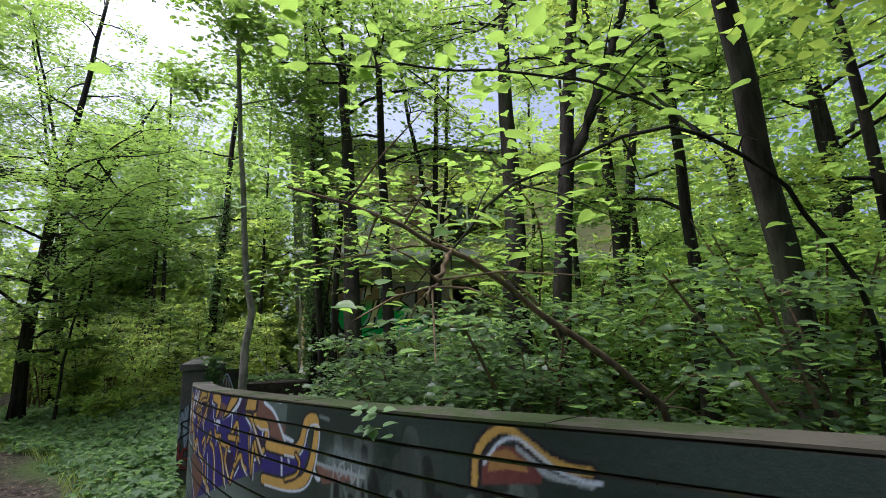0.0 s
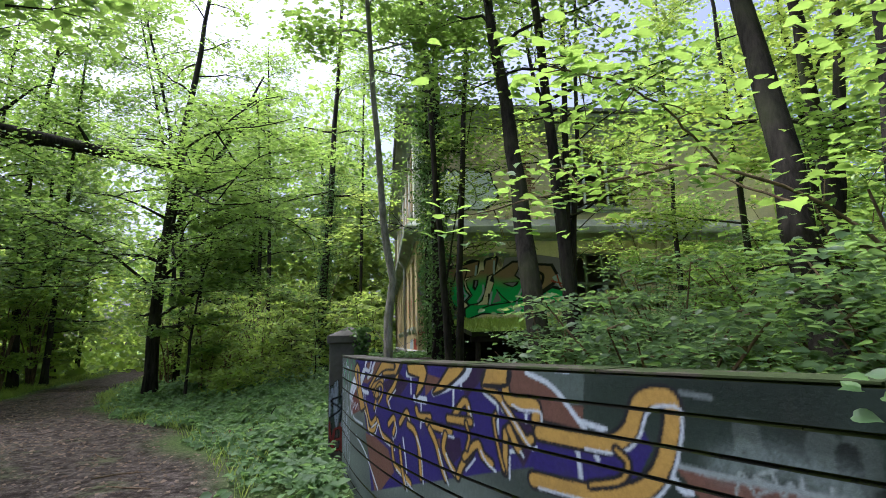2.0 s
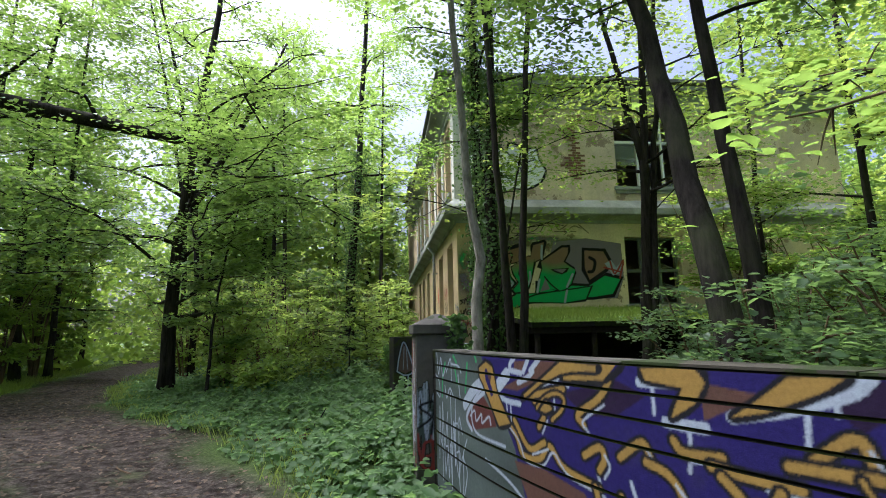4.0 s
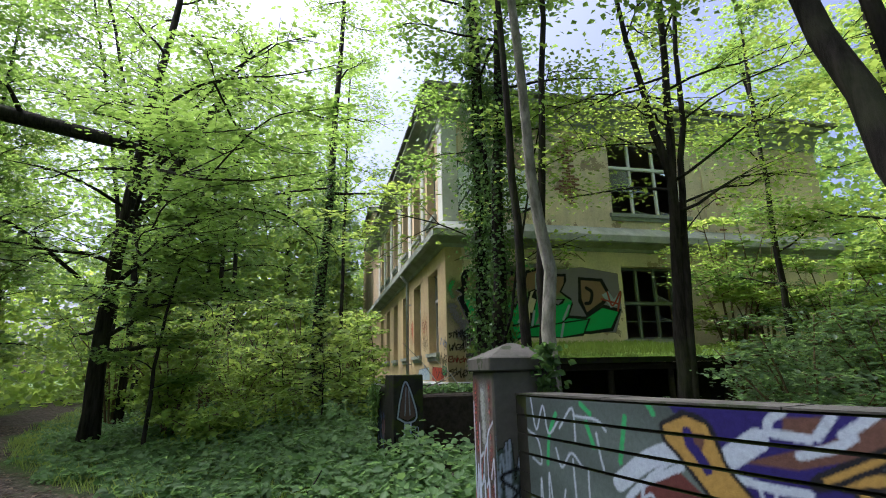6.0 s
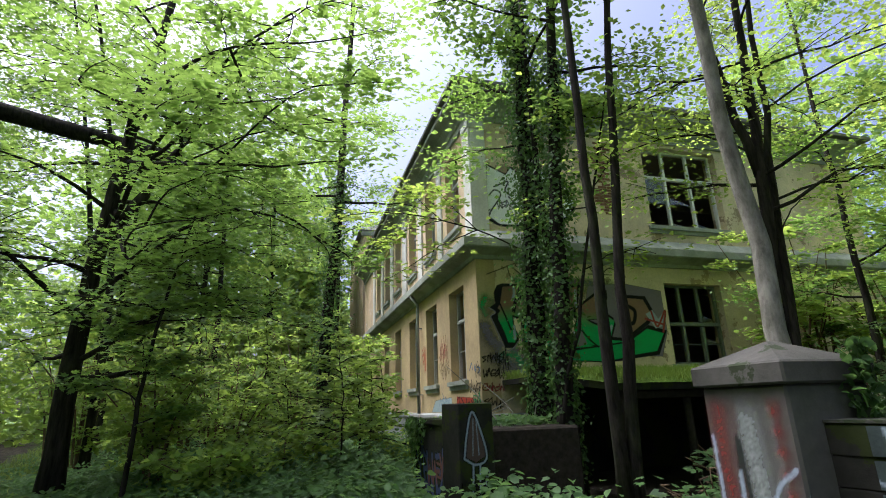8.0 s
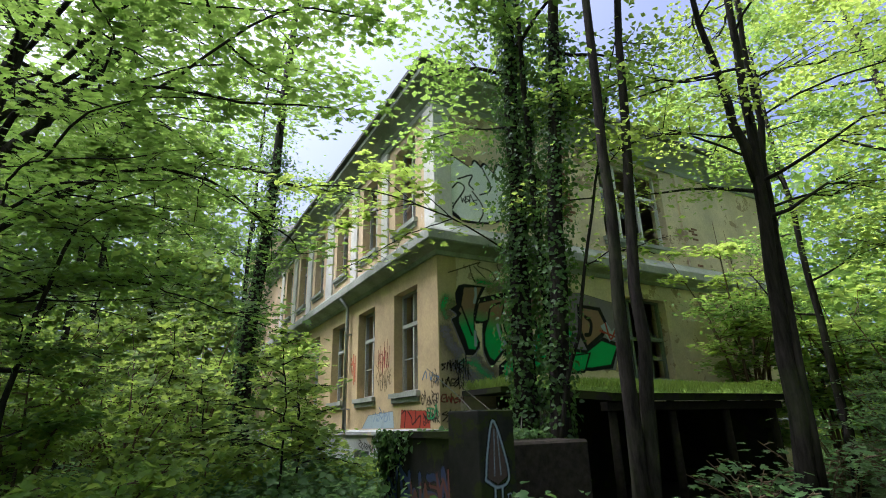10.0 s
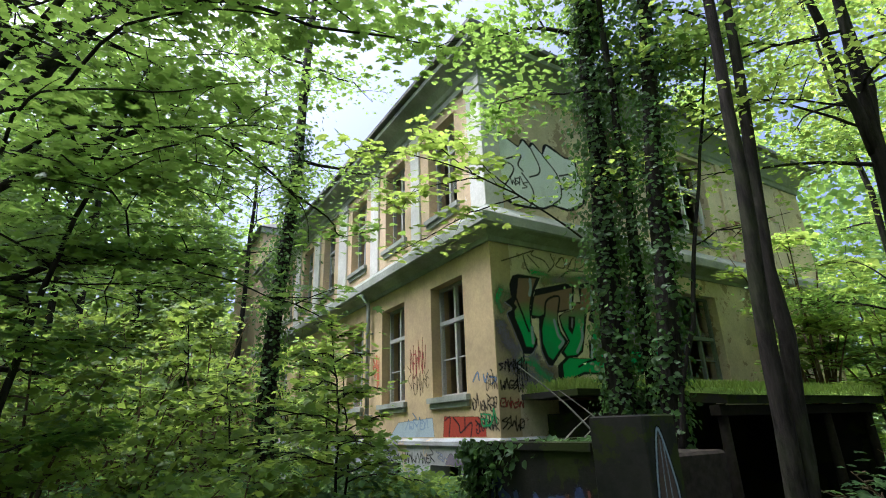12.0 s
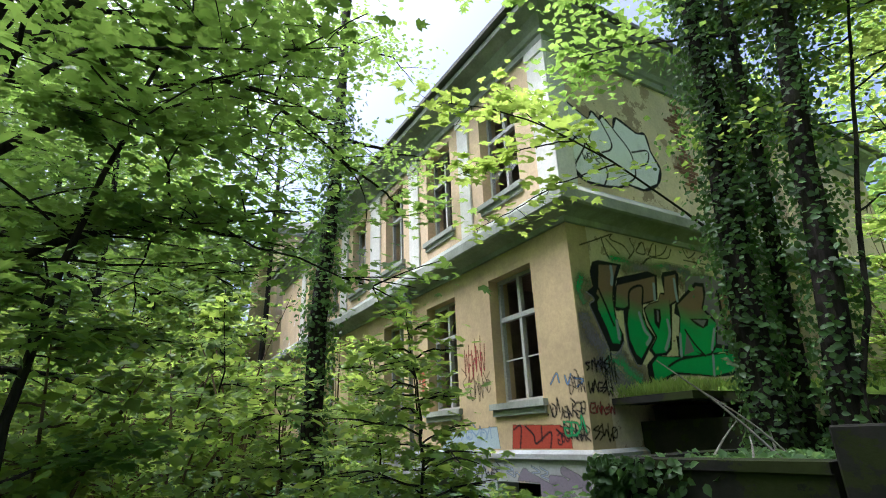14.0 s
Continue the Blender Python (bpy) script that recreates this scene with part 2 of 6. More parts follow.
def grow(geo, stem, radii, rng, start, count, length, up, droop, twigs=5, curl=0.25):
    """Branches with twigs along a stem. Returns the points at which leaves sit."""
    seats = []
    n = len(stem)
    for k in range(count):
        u = start + (1 - start) * ((k + rng.uniform(0, 1)) / count)
        i = min(int(u * (n - 1)), n - 2)
        p = stem[i] + (stem[i + 1] - stem[i]) * (u * (n - 1) - i)
        az = k * 2.4 + rng.uniform(-0.5, 0.5)
        ln = length * rng.uniform(0.55, 1.1) * (1.0 - 0.55 * max(0.0, (u - start) / (1 - start + 1e-6)))
        d = np.array([math.cos(az), math.sin(az), up + rng.uniform(-0.15, 0.3)])
        d /= np.linalg.norm(d)
        steps = np.linspace(0, 1, 7)[:, None]
        wob = np.cumsum(rng.normal(0, curl * 0.1, (7, 3)), 0) * ln
        wob -= wob[0]
        path = p + d * steps * ln + np.array([0, 0, -droop]) * steps ** 2 * ln + wob
        r = max(0.012, 0.38 * radii[i])
        geo.tube(path, np.linspace(r, 0.006, 7), 5, False)
        seats.append(path[3:])
        for j in range(twigs):
            w = rng.uniform(0.3, 0.98)
            q = path[int(w * 6)]
            a2 = az + rng.choice([-1, 1]) * rng.uniform(0.4, 1.2)
            d2 = np.array([math.cos(a2), math.sin(a2), rng.uniform(-0.1, 0.35)])
            tp = q + d2 * np.linspace(0, 1, 5)[:, None] * ln * rng.uniform(0.22, 0.45)
            tp[:, 2] -= droop * 0.15 * ln * np.linspace(0, 1, 5) ** 2
            geo.tube(tp, np.linspace(0.009, 0.004, 5), 3, False)
            seats.append(tp[1:])
    return np.vstack(seats)


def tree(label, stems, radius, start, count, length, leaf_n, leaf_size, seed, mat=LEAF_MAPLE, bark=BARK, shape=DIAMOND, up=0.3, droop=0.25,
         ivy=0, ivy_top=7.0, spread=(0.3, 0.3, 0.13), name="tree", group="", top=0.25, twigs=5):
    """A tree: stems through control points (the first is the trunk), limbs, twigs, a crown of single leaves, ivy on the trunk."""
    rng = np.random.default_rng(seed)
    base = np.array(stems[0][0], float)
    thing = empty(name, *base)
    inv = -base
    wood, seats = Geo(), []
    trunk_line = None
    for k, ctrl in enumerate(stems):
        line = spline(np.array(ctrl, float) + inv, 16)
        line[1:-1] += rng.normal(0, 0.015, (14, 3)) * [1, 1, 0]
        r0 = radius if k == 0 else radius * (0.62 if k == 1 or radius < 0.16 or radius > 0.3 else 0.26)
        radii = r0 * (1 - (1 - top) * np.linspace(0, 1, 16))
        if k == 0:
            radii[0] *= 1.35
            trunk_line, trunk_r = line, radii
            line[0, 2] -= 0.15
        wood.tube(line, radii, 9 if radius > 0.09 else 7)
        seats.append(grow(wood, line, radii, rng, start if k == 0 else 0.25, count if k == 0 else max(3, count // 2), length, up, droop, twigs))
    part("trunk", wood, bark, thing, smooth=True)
    seats = np.vstack(seats)
    pick = seats[rng.integers(0, len(seats), leaf_n)] + rng.normal(0, 1, (leaf_n, 3)) * spread
    leaves("crown", pick, leaf_size, shape, mat, rng, thing, 0.33)
    if ivy:
        ivy = int(ivy * 1.1)
        u = rng.uniform(0, 1, ivy) ** 0.8
        zs = u * ivy_top
        px = np.interp(zs, trunk_line[:, 2], trunk_line[:, 0])
        py = np.interp(zs, trunk_line[:, 2], trunk_line[:, 1])
        pr = np.interp(zs, trunk_line[:, 2], trunk_r)
        az = rng.uniform(0, 2 * math.pi, ivy)
        shag = 0.02 + np.abs(rng.normal(0, 0.12, ivy)) * (0.5 + 1.2 * np.sin(zs * 2.3 + az * 2) ** 2) * np.clip(zs / 3.5, 0.45, 1.3)
        out = np.stack([np.cos(az), np.sin(az), np.full(ivy, 0.3)], 1)
        p = np.stack([px, py, zs], 1) + out * (pr + shag)[:, None]
        leaves("ivy", p, 0.066, OVAL, LEAF_IVY, rng, thing, 0.45, normals=out, label="dark glossy ivy climbing the trunk")
    return tagged(thing, label, "tree", group)


def shrub(label, x, y, z, height, width, leaf_n, leaf_size, seed, mat=LEAF_DARK, shape=DIAMOND, stems=7, name="shrub", depth=None, group="undergrowth", low=0.15, tilt=0.22):
    """A bush: stems that fan out from the ground, with leaves in flat sprays."""
    rng = np.random.default_rng(seed)
    thing = empty(name, x, y, z)
    wood, seats = Geo(), []
    depth = depth or width
    for k in range(stems):
        az = k * 2.4 + rng.uniform(-0.4, 0.4)
        h = height * rng.uniform(0.55, 1.0)
        reach = np.array([math.cos(az) * width, math.sin(az) * depth]) * rng.uniform(0.25, 0.85)
        root = np.array([math.cos(az), math.sin(az)]) * 0.08
        line = spline([(*root, -0.1), (*(root + reach * 0.25), h * 0.55), (*(root + reach), h)], 9)
        r = 0.012 + 0.006 * height
        wood.tube(line, np.linspace(r, 0.005, 9), 5, False)
        seats.append(grow(wood, line, np.linspace(r, 0.005, 9), rng, low, 6, 0.38 * max(width, height * 0.5), 0.25, 0.15, 3))
    part("branchwork", wood, BARK_BROWN, thing, smooth=True)
    seats = np.vstack(seats)
    pick = seats[rng.integers(0, len(seats), leaf_n)] + rng.normal(0, 1, (leaf_n, 3)) * (0.17, 0.17, 0.035)
    pick[:, 2] = np.maximum(pick[:, 2], 0.04)
    leaves("foliage", pick, leaf_size, shape, mat, rng, thing, tilt)
    return tagged(thing, label, "shrub", group)


# ---- ground: one sheet with a trodden path ----
PATH_LINE = spline([(2.0, -14), (0.2, -6), (-1.3, 0.5), (-3.9, 7.2), (-5.5, 10.4), (-7.8, 13.3), (-9.9, 16.6), (-11.4, 20.0), (-13.2, 25.5), (-17.8, 41), (-30, 70)], 170)


def path_side(x, y):
    """How far a point lies from the middle of the path."""
    p = np.stack([np.ravel(x), np.ravel(y)], 1)
    return np.sqrt(((p[:, None] - PATH_LINE[None]) ** 2).sum(2).min(1)).reshape(np.shape(x))


def ground_height(x, y):
    x, y = np.asarray(x, float), np.asarray(y, float)
    h = 0.035 * np.sin(x * 1.7 + 0.6 * y) * np.cos(y * 1.3) + 0.02 * np.sin(3.1 * x) * np.sin(2.7 * y + 1)
    hill = np.clip((y - 27) / 16, 0, 1) * np.clip((x + 11) / 5, 0, 1) * np.clip((0.5 - x) / 3, 0, 1)
    return h * np.clip(1.2 - np.hypot(x, y - 10) / 60, 0, 1) + 4.5 * hill ** 1.3


def grid_axis(lo, hi, step, far):
    near = np.arange(lo, hi, step)
    out = np.array([0.6, 1.5, 3, 6, 12, 25, 60, 150, 400, far])
    return np.concatenate([lo - out[::-1], near, hi + out])


gx, gy = grid_axis(-20, 9, 0.2, 1500), grid_axis(-6, 44, 0.2, 1500)
X, Y = np.meshgrid(gx, gy)
wob = 0.35 * np.sin(Y * 1.1) + 0.25 * np.sin(Y * 2.7 + X)
D = path_side(X, Y)
dirt = np.clip((1.5 + 0.6 * wob - D) / 0.5, 0, 1)
drive = np.clip((X + 1.6) / 0.8, 0, 1) * np.clip((6.5 - X) / 1.5, 0, 1) * np.clip((Y - 8.4) / 0.8, 0, 1) * np.clip((13.6 - Y) / 0.3, 0, 1)
dirt = np.maximum(dirt, drive)
Z = ground_height(X, Y) - 0.03 * dirt
nx, ny = len(gx), len(gy)
idx = np.arange(nx * ny).reshape(ny, nx)
quads = np.stack([idx[:-1, :-1], idx[:-1, 1:], idx[1:, 1:], idx[1:, :-1]], -1).reshape(-1, 4)
me = bpy.data.meshes.new("ground")
me.from_pydata(np.stack([X, Y, Z], -1).reshape(-1, 3).tolist(), [], quads.tolist())
at = me.attributes.new("trodden", "FLOAT", "POINT")
at.data.foreach_set("value", dirt.reshape(-1))
me.polygons.foreach_set("use_smooth", [True] * len(me.polygons))
gm, gt, gb = material("forest_floor", 0.95)
gb.inputs["Specular IOR Level"].default_value = 0.1
attr = gt.nodes.new("ShaderNodeAttribute")
attr.attribute_name = "trodden"
fine, coarse = noisy(gt, 26, 8, 0.7), noisy(gt, 1.1, 6, 0.6)
soil = ramp(gt, fine, [(0.33, (0.035, 0.027, 0.024)), (0.5, (0.1, 0.082, 0.072)), (0.7, (0.21, 0.18, 0.16))])
soil = mix(gt, ramp(gt, coarse, [(0.55, (0, 0, 0)), (0.7, (0.7, 0.7, 0.7))]), soil, (0.09, 0.12, 0.04))
mid = noisy(gt, 5.5, 7, 0.65)
soil = mix(gt, ramp(gt, mid, [(0.38, (1, 1, 1)), (0.6, (0, 0, 0))]), soil, (0.025, 0.018, 0.015))
green = ramp(gt, fine, [(0.3, (0.035, 0.06, 0.02)), (0.7, (0.12, 0.18, 0.05))])
gt.links.new(mix(gt, attr.outputs["Fac"], green, soil), gb.inputs["Base Color"])
relief(gt, gb, fine, 1.0, 0.06)
me.materials.append(gm)
tagged(new("ground", me), "forest floor with a trodden dark earth path", "ground", kind="structure")

# ---- the villa ----
WX, SY = 0.15, 16.45          # outer faces of the west and south walls
NORTH, EAST = 34.0, 12.0
THICK = 0.42


def holed_wall(name, run, height, holes, place, mat, label):
    """A wall from cells round its openings; place(u, d, z) maps along, into the wall and up."""
    us = sorted({run[0], run[1], *(h[0] for h in holes), *(h[1] for h in holes)})
    zs = sorted({height[0], height[1], *(h[2] for h in holes), *(h[3] for h in holes)})
    g = Geo()
    for i in range(len(us) - 1):
        k = 0
        while k < len(zs) - 1:
            mid_u = (us[i] + us[i + 1]) / 2
            solid = lambda q: not any(h[0] < mid_u < h[1] and h[2] < (zs[q] + zs[q + 1]) / 2 < h[3] for h in holes)
            if not solid(k):
                k += 1
                continue
            e = k
            while e < len(zs) - 1 and solid(e):
                e += 1
            c = [place(u, d, z) for z in (zs[k], zs[e]) for u, d in ((us[i], 0), (us[i + 1], 0), (us[i + 1], THICK), (us[i], THICK))]
            g.add(c, [(3, 2, 1, 0), (4, 5, 6, 7), (0, 1, 5, 4), (1, 2, 6, 5), (2, 3, 7, 6), (3, 0, 4, 7)])
            k = e
    return tagged(part(name, g, mat), label, "wall", kind="structure")


def west(u, d, z):
    return (WX + d, u, z)


def south(u, d, z):
    return (u, SY + d, z)


LOW_W = [(17.33, 18.5), (19.66, 20.82), (21.95, 23.05), (24.4, 25.5), (26.7, 27.8), (29.0, 30.1)]
UP_W = [(17.37, 18.47), (19.6, 20.66), (21.9, 22.95), (24.35, 25.4), (26.6, 27.65), (28.9, 29.95)]
CELLAR_W = [(17.5, 18.55), (19.75, 20.75)]
LOW_S, UP_S = [(4.9, 6.55)], [(4.83, 7.15)]

holed_wall("wall_west_lower", (SY, NORTH), (1.19, 4.75), [(a, b, 1.93, 4.05) for a, b in LOW_W], west, PLASTER_LOW, "stained cream plaster wall of the ground floor, tagged with graffiti")
holed_wall("wall_west_upper", (SY, NORTH), (4.75, 8.3), [(a, b, 5.52, 7.58) for a, b in UP_W], west, PLASTER_UP, "faded ochre plaster wall of the upper floor")
holed_wall("wall_west_plinth", (SY - 0.06, NORTH), (-0.3, 1.19), [(a, b, 0.25, 0.77) for a, b in CELLAR_W], lambda u, d, z: (WX - 0.06 + d, u, z), PLINTH, "grey-blue plastered plinth with cellar openings")
holed_wall("wall_south_lower", (WX + THICK, EAST), (-0.3, 4.75), [(a, b, 2.15, 4.05) for a, b in LOW_S], south, PLASTER_SOUTH, "weathered plaster wall with large graffiti")
holed_wall("wall_south_upper", (WX + THICK, EAST), (4.75, 8.3), [(a, b, 5.5, 7.7) for a, b in UP_S], south, PLASTER_SOUTH, "pale peeling plaster wall of the upper floor")
g = Geo().box((WX + THICK, NORTH - 0.4, -0.3), (EAST, NORTH, 8.3))
tagged(part("wall_north", g, PLASTER_SOUTH), "plain rear plaster wall", "wall", kind="structure")
g = Geo().box((EAST - 0.4, SY + THICK, -0.3), (EAST, NORTH - 0.4, 8.3))
tagged(part("wall_east", g, PLASTER_SOUTH), "plain side plaster wall", "wall", kind="structure")
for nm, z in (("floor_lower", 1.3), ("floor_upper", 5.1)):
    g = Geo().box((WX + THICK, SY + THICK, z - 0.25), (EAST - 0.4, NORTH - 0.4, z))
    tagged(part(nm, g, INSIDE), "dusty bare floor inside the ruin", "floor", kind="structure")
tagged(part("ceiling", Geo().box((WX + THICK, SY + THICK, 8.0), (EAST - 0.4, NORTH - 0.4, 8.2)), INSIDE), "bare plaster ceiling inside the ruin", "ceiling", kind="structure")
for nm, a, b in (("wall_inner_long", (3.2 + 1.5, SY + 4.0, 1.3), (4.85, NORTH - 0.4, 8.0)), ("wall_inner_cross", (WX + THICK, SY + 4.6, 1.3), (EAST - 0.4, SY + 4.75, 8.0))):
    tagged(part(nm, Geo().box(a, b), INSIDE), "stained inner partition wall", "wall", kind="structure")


def moulding(name, profile, mat, label):
    """A moulding that runs down the west wall, round the corner and along the south wall."""
    g, n = Geo(), len(profile)
    v = [(WX - o, NORTH, z) for o, z in profile] + [(WX - o, SY - o, z) for o, z in profile] + [(EAST, SY - o, z) for o, z in profile]
    f = [(s * n + i, s * n + (i + 1) % n, (s + 1) * n + (i + 1) % n, (s + 1) * n + i) for s in (0, 1) for i in range(n)]
    g.add(v, f)
    return tagged(part(name, g, mat), label, "trim", kind="structure")


moulding("trim_middle", [(-0.1, 4.42), (0.05, 4.42), (0.07, 4.5), (0.24, 4.58), (0.33, 4.6), (0.36, 4.63), (0.36, 4.8), (0.33, 4.84), (0.06, 5.08), (-0.1, 5.1)], CORNICE, "grey-green cornice band between the floors")
moulding("trim_eaves", [(-0.1, 7.8), (0.06, 7.8), (0.06, 7.93), (0.1, 7.96), (0.13, 8.05), (0.24, 8.2), (0.42, 8.3), (0.46, 8.31), (0.46, 8.42), (0.42, 8.45), (-0.1, 8.48)], CORNICE, "deep coved eaves cornice")
moulding("trim_plinth", [(-0.03, 1.1), (0.1, 1.1), (0.1, 1.17), (0.03, 1.22), (-0.03, 1.22)], PLINTH, "worn ledge above the plinth")

g = Geo()
e0, e1, s0, s1 = WX - 0.55, EAST + 0.5, SY - 0.55, NORTH + 0.5
ridge = [(6.1, 22.2, 11.4), (6.1, 28.0, 11.4)]
low = [(e0, s0, 8.49), (e1, s0, 8.49), (e1, s1, 8.49), (e0, s1, 8.49)]
g.add([*low, *((x, y, z + 0.09) for x, y, z in low), *ridge], [(3, 2, 1, 0), (0, 1, 5, 4), (1, 2, 6, 5), (2, 3, 7, 6), (3, 0, 4, 7), (4, 5, 8), (5, 6, 9, 8), (6, 7, 9), (7, 4, 8, 9)])
tagged(part("roof", g, ROOF), "grey hipped roof of the abandoned villa", "roof", kind="structure")

thing = new("rear_wing")
part("wall", Geo().box((0.3, 36.0, -0.2), (8.0, 43.0, 11.6)), PLASTER_UP, thing)
part("roof", Geo().add([(0.0, 35.7, 11.62), (8.3, 35.7, 11.62), (8.3, 43.3, 11.62), (0.0, 43.3, 11.62), (4.1, 38.5, 13.8), (4.1, 40.5, 13.8)], [(3, 2, 1, 0), (0, 1, 4), (1, 2, 5, 4), (2, 3, 5), (3, 0, 4, 5)]), ROOF, thing)
part("cornice", Geo().box((0.12, 35.8, 11.3), (8.2, 35.98, 11.6)), CORNICE, thing, bevel=0.03)
tagged(thing, "taller pale plastered rear wing of the villa, far off", "building")

# pilasters of the upper floor
for a, b in ((SY - 0.05, 16.86), (18.83, 19.22), (21.02, 21.5), (23.25, 23.9), (25.75, 26.3), (28.0, 28.5), (30.3, 30.8)):
    thing = empty("pilaster", WX, (a + b) / 2, 5.09)
    h = (b - a) / 2
    part("shaft", Geo().box((-0.05, -h, 0), (0.0, h, 2.5)), STUCCO, thing, bevel=0.008)
    part("capital", Geo().box((-0.075, -h - 0.02, 2.5), (0.0, h + 0.02, 2.7)), STUCCO, thing, bevel=0.012)
    tagged(thing, "flat white stucco pilaster between upper windows", "pilaster", "pilasters of the upper floor")
thing = empty("pilaster", WX + 0.2, SY, 5.09)
part("shaft", Geo().box((-0.2, -0.05, 0), (0.16, 0.0, 2.5)), STUCCO, thing, bevel=0.008)
part("capital", Geo().box((-0.2, -0.075, 2.5), (0.18, 0.0, 2.7)), STUCCO, thing, bevel=0.012)
tagged(thing, "flat white stucco pilaster at the house corner", "pilaster", "pilasters of the upper floor")


def window(n, u0, u1, z0, z1, place, lights, transom, wood, seed, depth=0.2, sill_mat=CORNICE, bars=True):
    """A casement window in its opening: frame, mullions, transom, bars, panes (some broken out) and sill."""
    rng = random.Random(seed)
    thing = new("window_%d" % n)
    thing.empty_display_size = 0.2

    def slab(nm, a0, a1, b0, b1, d0, d1, mat, parent, label=""):
        gg = Geo()
        c = [place(u, d, z) for z in (b0, b1) for u, d in ((a0, d0), (a1, d0), (a1, d1), (a0, d1))]
        gg.add(c, [(3, 2, 1, 0), (4, 5, 6, 7), (0, 1, 5, 4), (1, 2, 6, 5), (2, 3, 7, 6), (3, 0, 4, 7)])
        return part(nm, gg, mat, parent, label)

    w = 0.058
    fr = slab("window_frame", u0, u0 + w, z0, z1, depth, depth + 0.08, wood, thing)
    slab("window_frame", u1 - w, u1, z0, z1, depth, depth + 0.08, wood, thing)
    slab("window_frame", u0 + w, u1 - w, z1 - w, z1, depth, depth + 0.08, wood, thing)
    slab("window_frame", u0 + w, u1 - w, z0, z0 + w, depth, depth + 0.08, wood, thing)
    zt = z0 + (z1 - z0) * transom
    slab("transom", u0 + w, u1 - w, zt - 0.04, zt + 0.04, depth - 0.025, depth + 0.07, wood, thing)
    step = (u1 - u0) / lights
    for k in range(1, lights):
        u = u0 + step * k
        slab("mullion", u - 0.032, u + 0.032, z0 + w, zt - 0.05, depth - 0.01, depth + 0.07, wood, thing)
        slab("mullion", u - 0.035, u + 0.035, zt + 0.05, z1 - w, depth - 0.005, depth + 0.07, wood, thing)
    for k in range(lights):
        a, b = u0 + step * k + 0.04, u0 + step * (k + 1) - 0.04
        zm = z0 + (zt - z0) * 0.5
        if bars:
            slab("glazing_bar", a + 0.03, b - 0.03, zm - 0.012, zm + 0.012, depth + 0.02, depth + 0.045, wood, thing)
        for c0, c1 in ((z0 + 0.07, zm - 0.012), (zm + 0.012, zt - 0.05), (zt + 0.05, z1 - 0.07)):
            if rng.random() < 0.03:
                slab("pane", a + 0.02, b - 0.02, c0, c1, depth + 0.028, depth + 0.034, GLASS, thing)
            elif rng.random() < 0.3:
                # a shard left in one corner
                h = (c1 - c0) * rng.uniform(0.15, 0.4)
                side = rng.random() < 0.5
                tri = [(a + 0.02, c0), (b - 0.02, c0), (a + 0.02, c0 + h)] if side else [(a + 0.02, c1), (b - 0.02, c1), (b - 0.02, c1 - h)]
                gg = Geo()
                gg.add([place(u, d, z) for d in (depth + 0.028, depth + 0.034) for u, z in tri], [(0, 1, 2), (5, 4, 3), (0, 3, 4, 1), (1, 4, 5, 2), (2, 5, 3, 0)])
                part("pane", gg, GLASS, thing, "jagged shard of broken glass")
    slab("window_sill", u0 - 0.1, u1 + 0.1, z0 - 0.1, z0 - 0.002, -0.09, depth - 0.005, sill_mat, thing)
    slab("window_sill", u0 - 0.06, u1 + 0.06, z0 - 0.2, z0 - 0.102, -0.045, -0.002, sill_mat, thing)
    return tagged(thing, "tall weathered casement window with broken panes", "window", kind="structure")


wn_count = 0
for a, b in LOW_W:
    wn_count += 1
    window(wn_count, a, b, 1.93, 4.05, west, 2, 0.66, WOOD, 10 + wn_count)
for a, b in UP_W:
    wn_count += 1
    window(wn_count, a, b, 5.52, 7.58, west, 2, 0.66, WOOD, 30 + wn_count, bars=False)
window(13, *UP_S[0], 5.5, 7.7, south, 3, 0.64, WOOD_WHITE, 71, bars=False)
window(14, *LOW_S[0], 2.15, 4.05, south, 3, 0.5, WOOD_DULL, 72)

# downpipe on the west wall
thing = empty("downpipe", WX - 0.12, 21.38, 1.2)
part("pipe", Geo().tube([(0, 0, 0), (0, 0, 2.9), (0.0, 0.02, 3.15), (-0.2, 0.03, 3.4)], [0.05] * 4, 10), ZINC, thing, smooth=True)
for z in (0.5, 2.4):
    part("bracket", Geo().box((-0.06, -0.06, z), (0.118, 0.06, z + 0.03)), ZINC, thing)
tagged(thing, "grey zinc downpipe fixed to the cream wall", "downpipe")

# ---- garden wall, piers and the sunken shed ----
WALL_LINE = spline([(-1.4, 8.16), (-1.38, 7.95), (-1.2, 6.9), (-0.95, 5.9), (-0.62, 4.88), (-0.3, 4.08), (0.05, 3.3), (0.36, 2.6), (0.67, 2.0), (0.97, 1.48), (1.27, 0.95), (1.62, 0.2), (1.9, -0.8), (2.1, -2.4), (2.2, -5)], 253)
seg = np.sqrt((np.diff(WALL_LINE, axis=0) ** 2).sum(1))
ARC = np.concatenate([[0], np.cumsum(seg)])
ARC -= ARC[18]
WALL_START = ARC[0]
WALL_LEN = ARC[-1]
WALL_TOP = 1.31


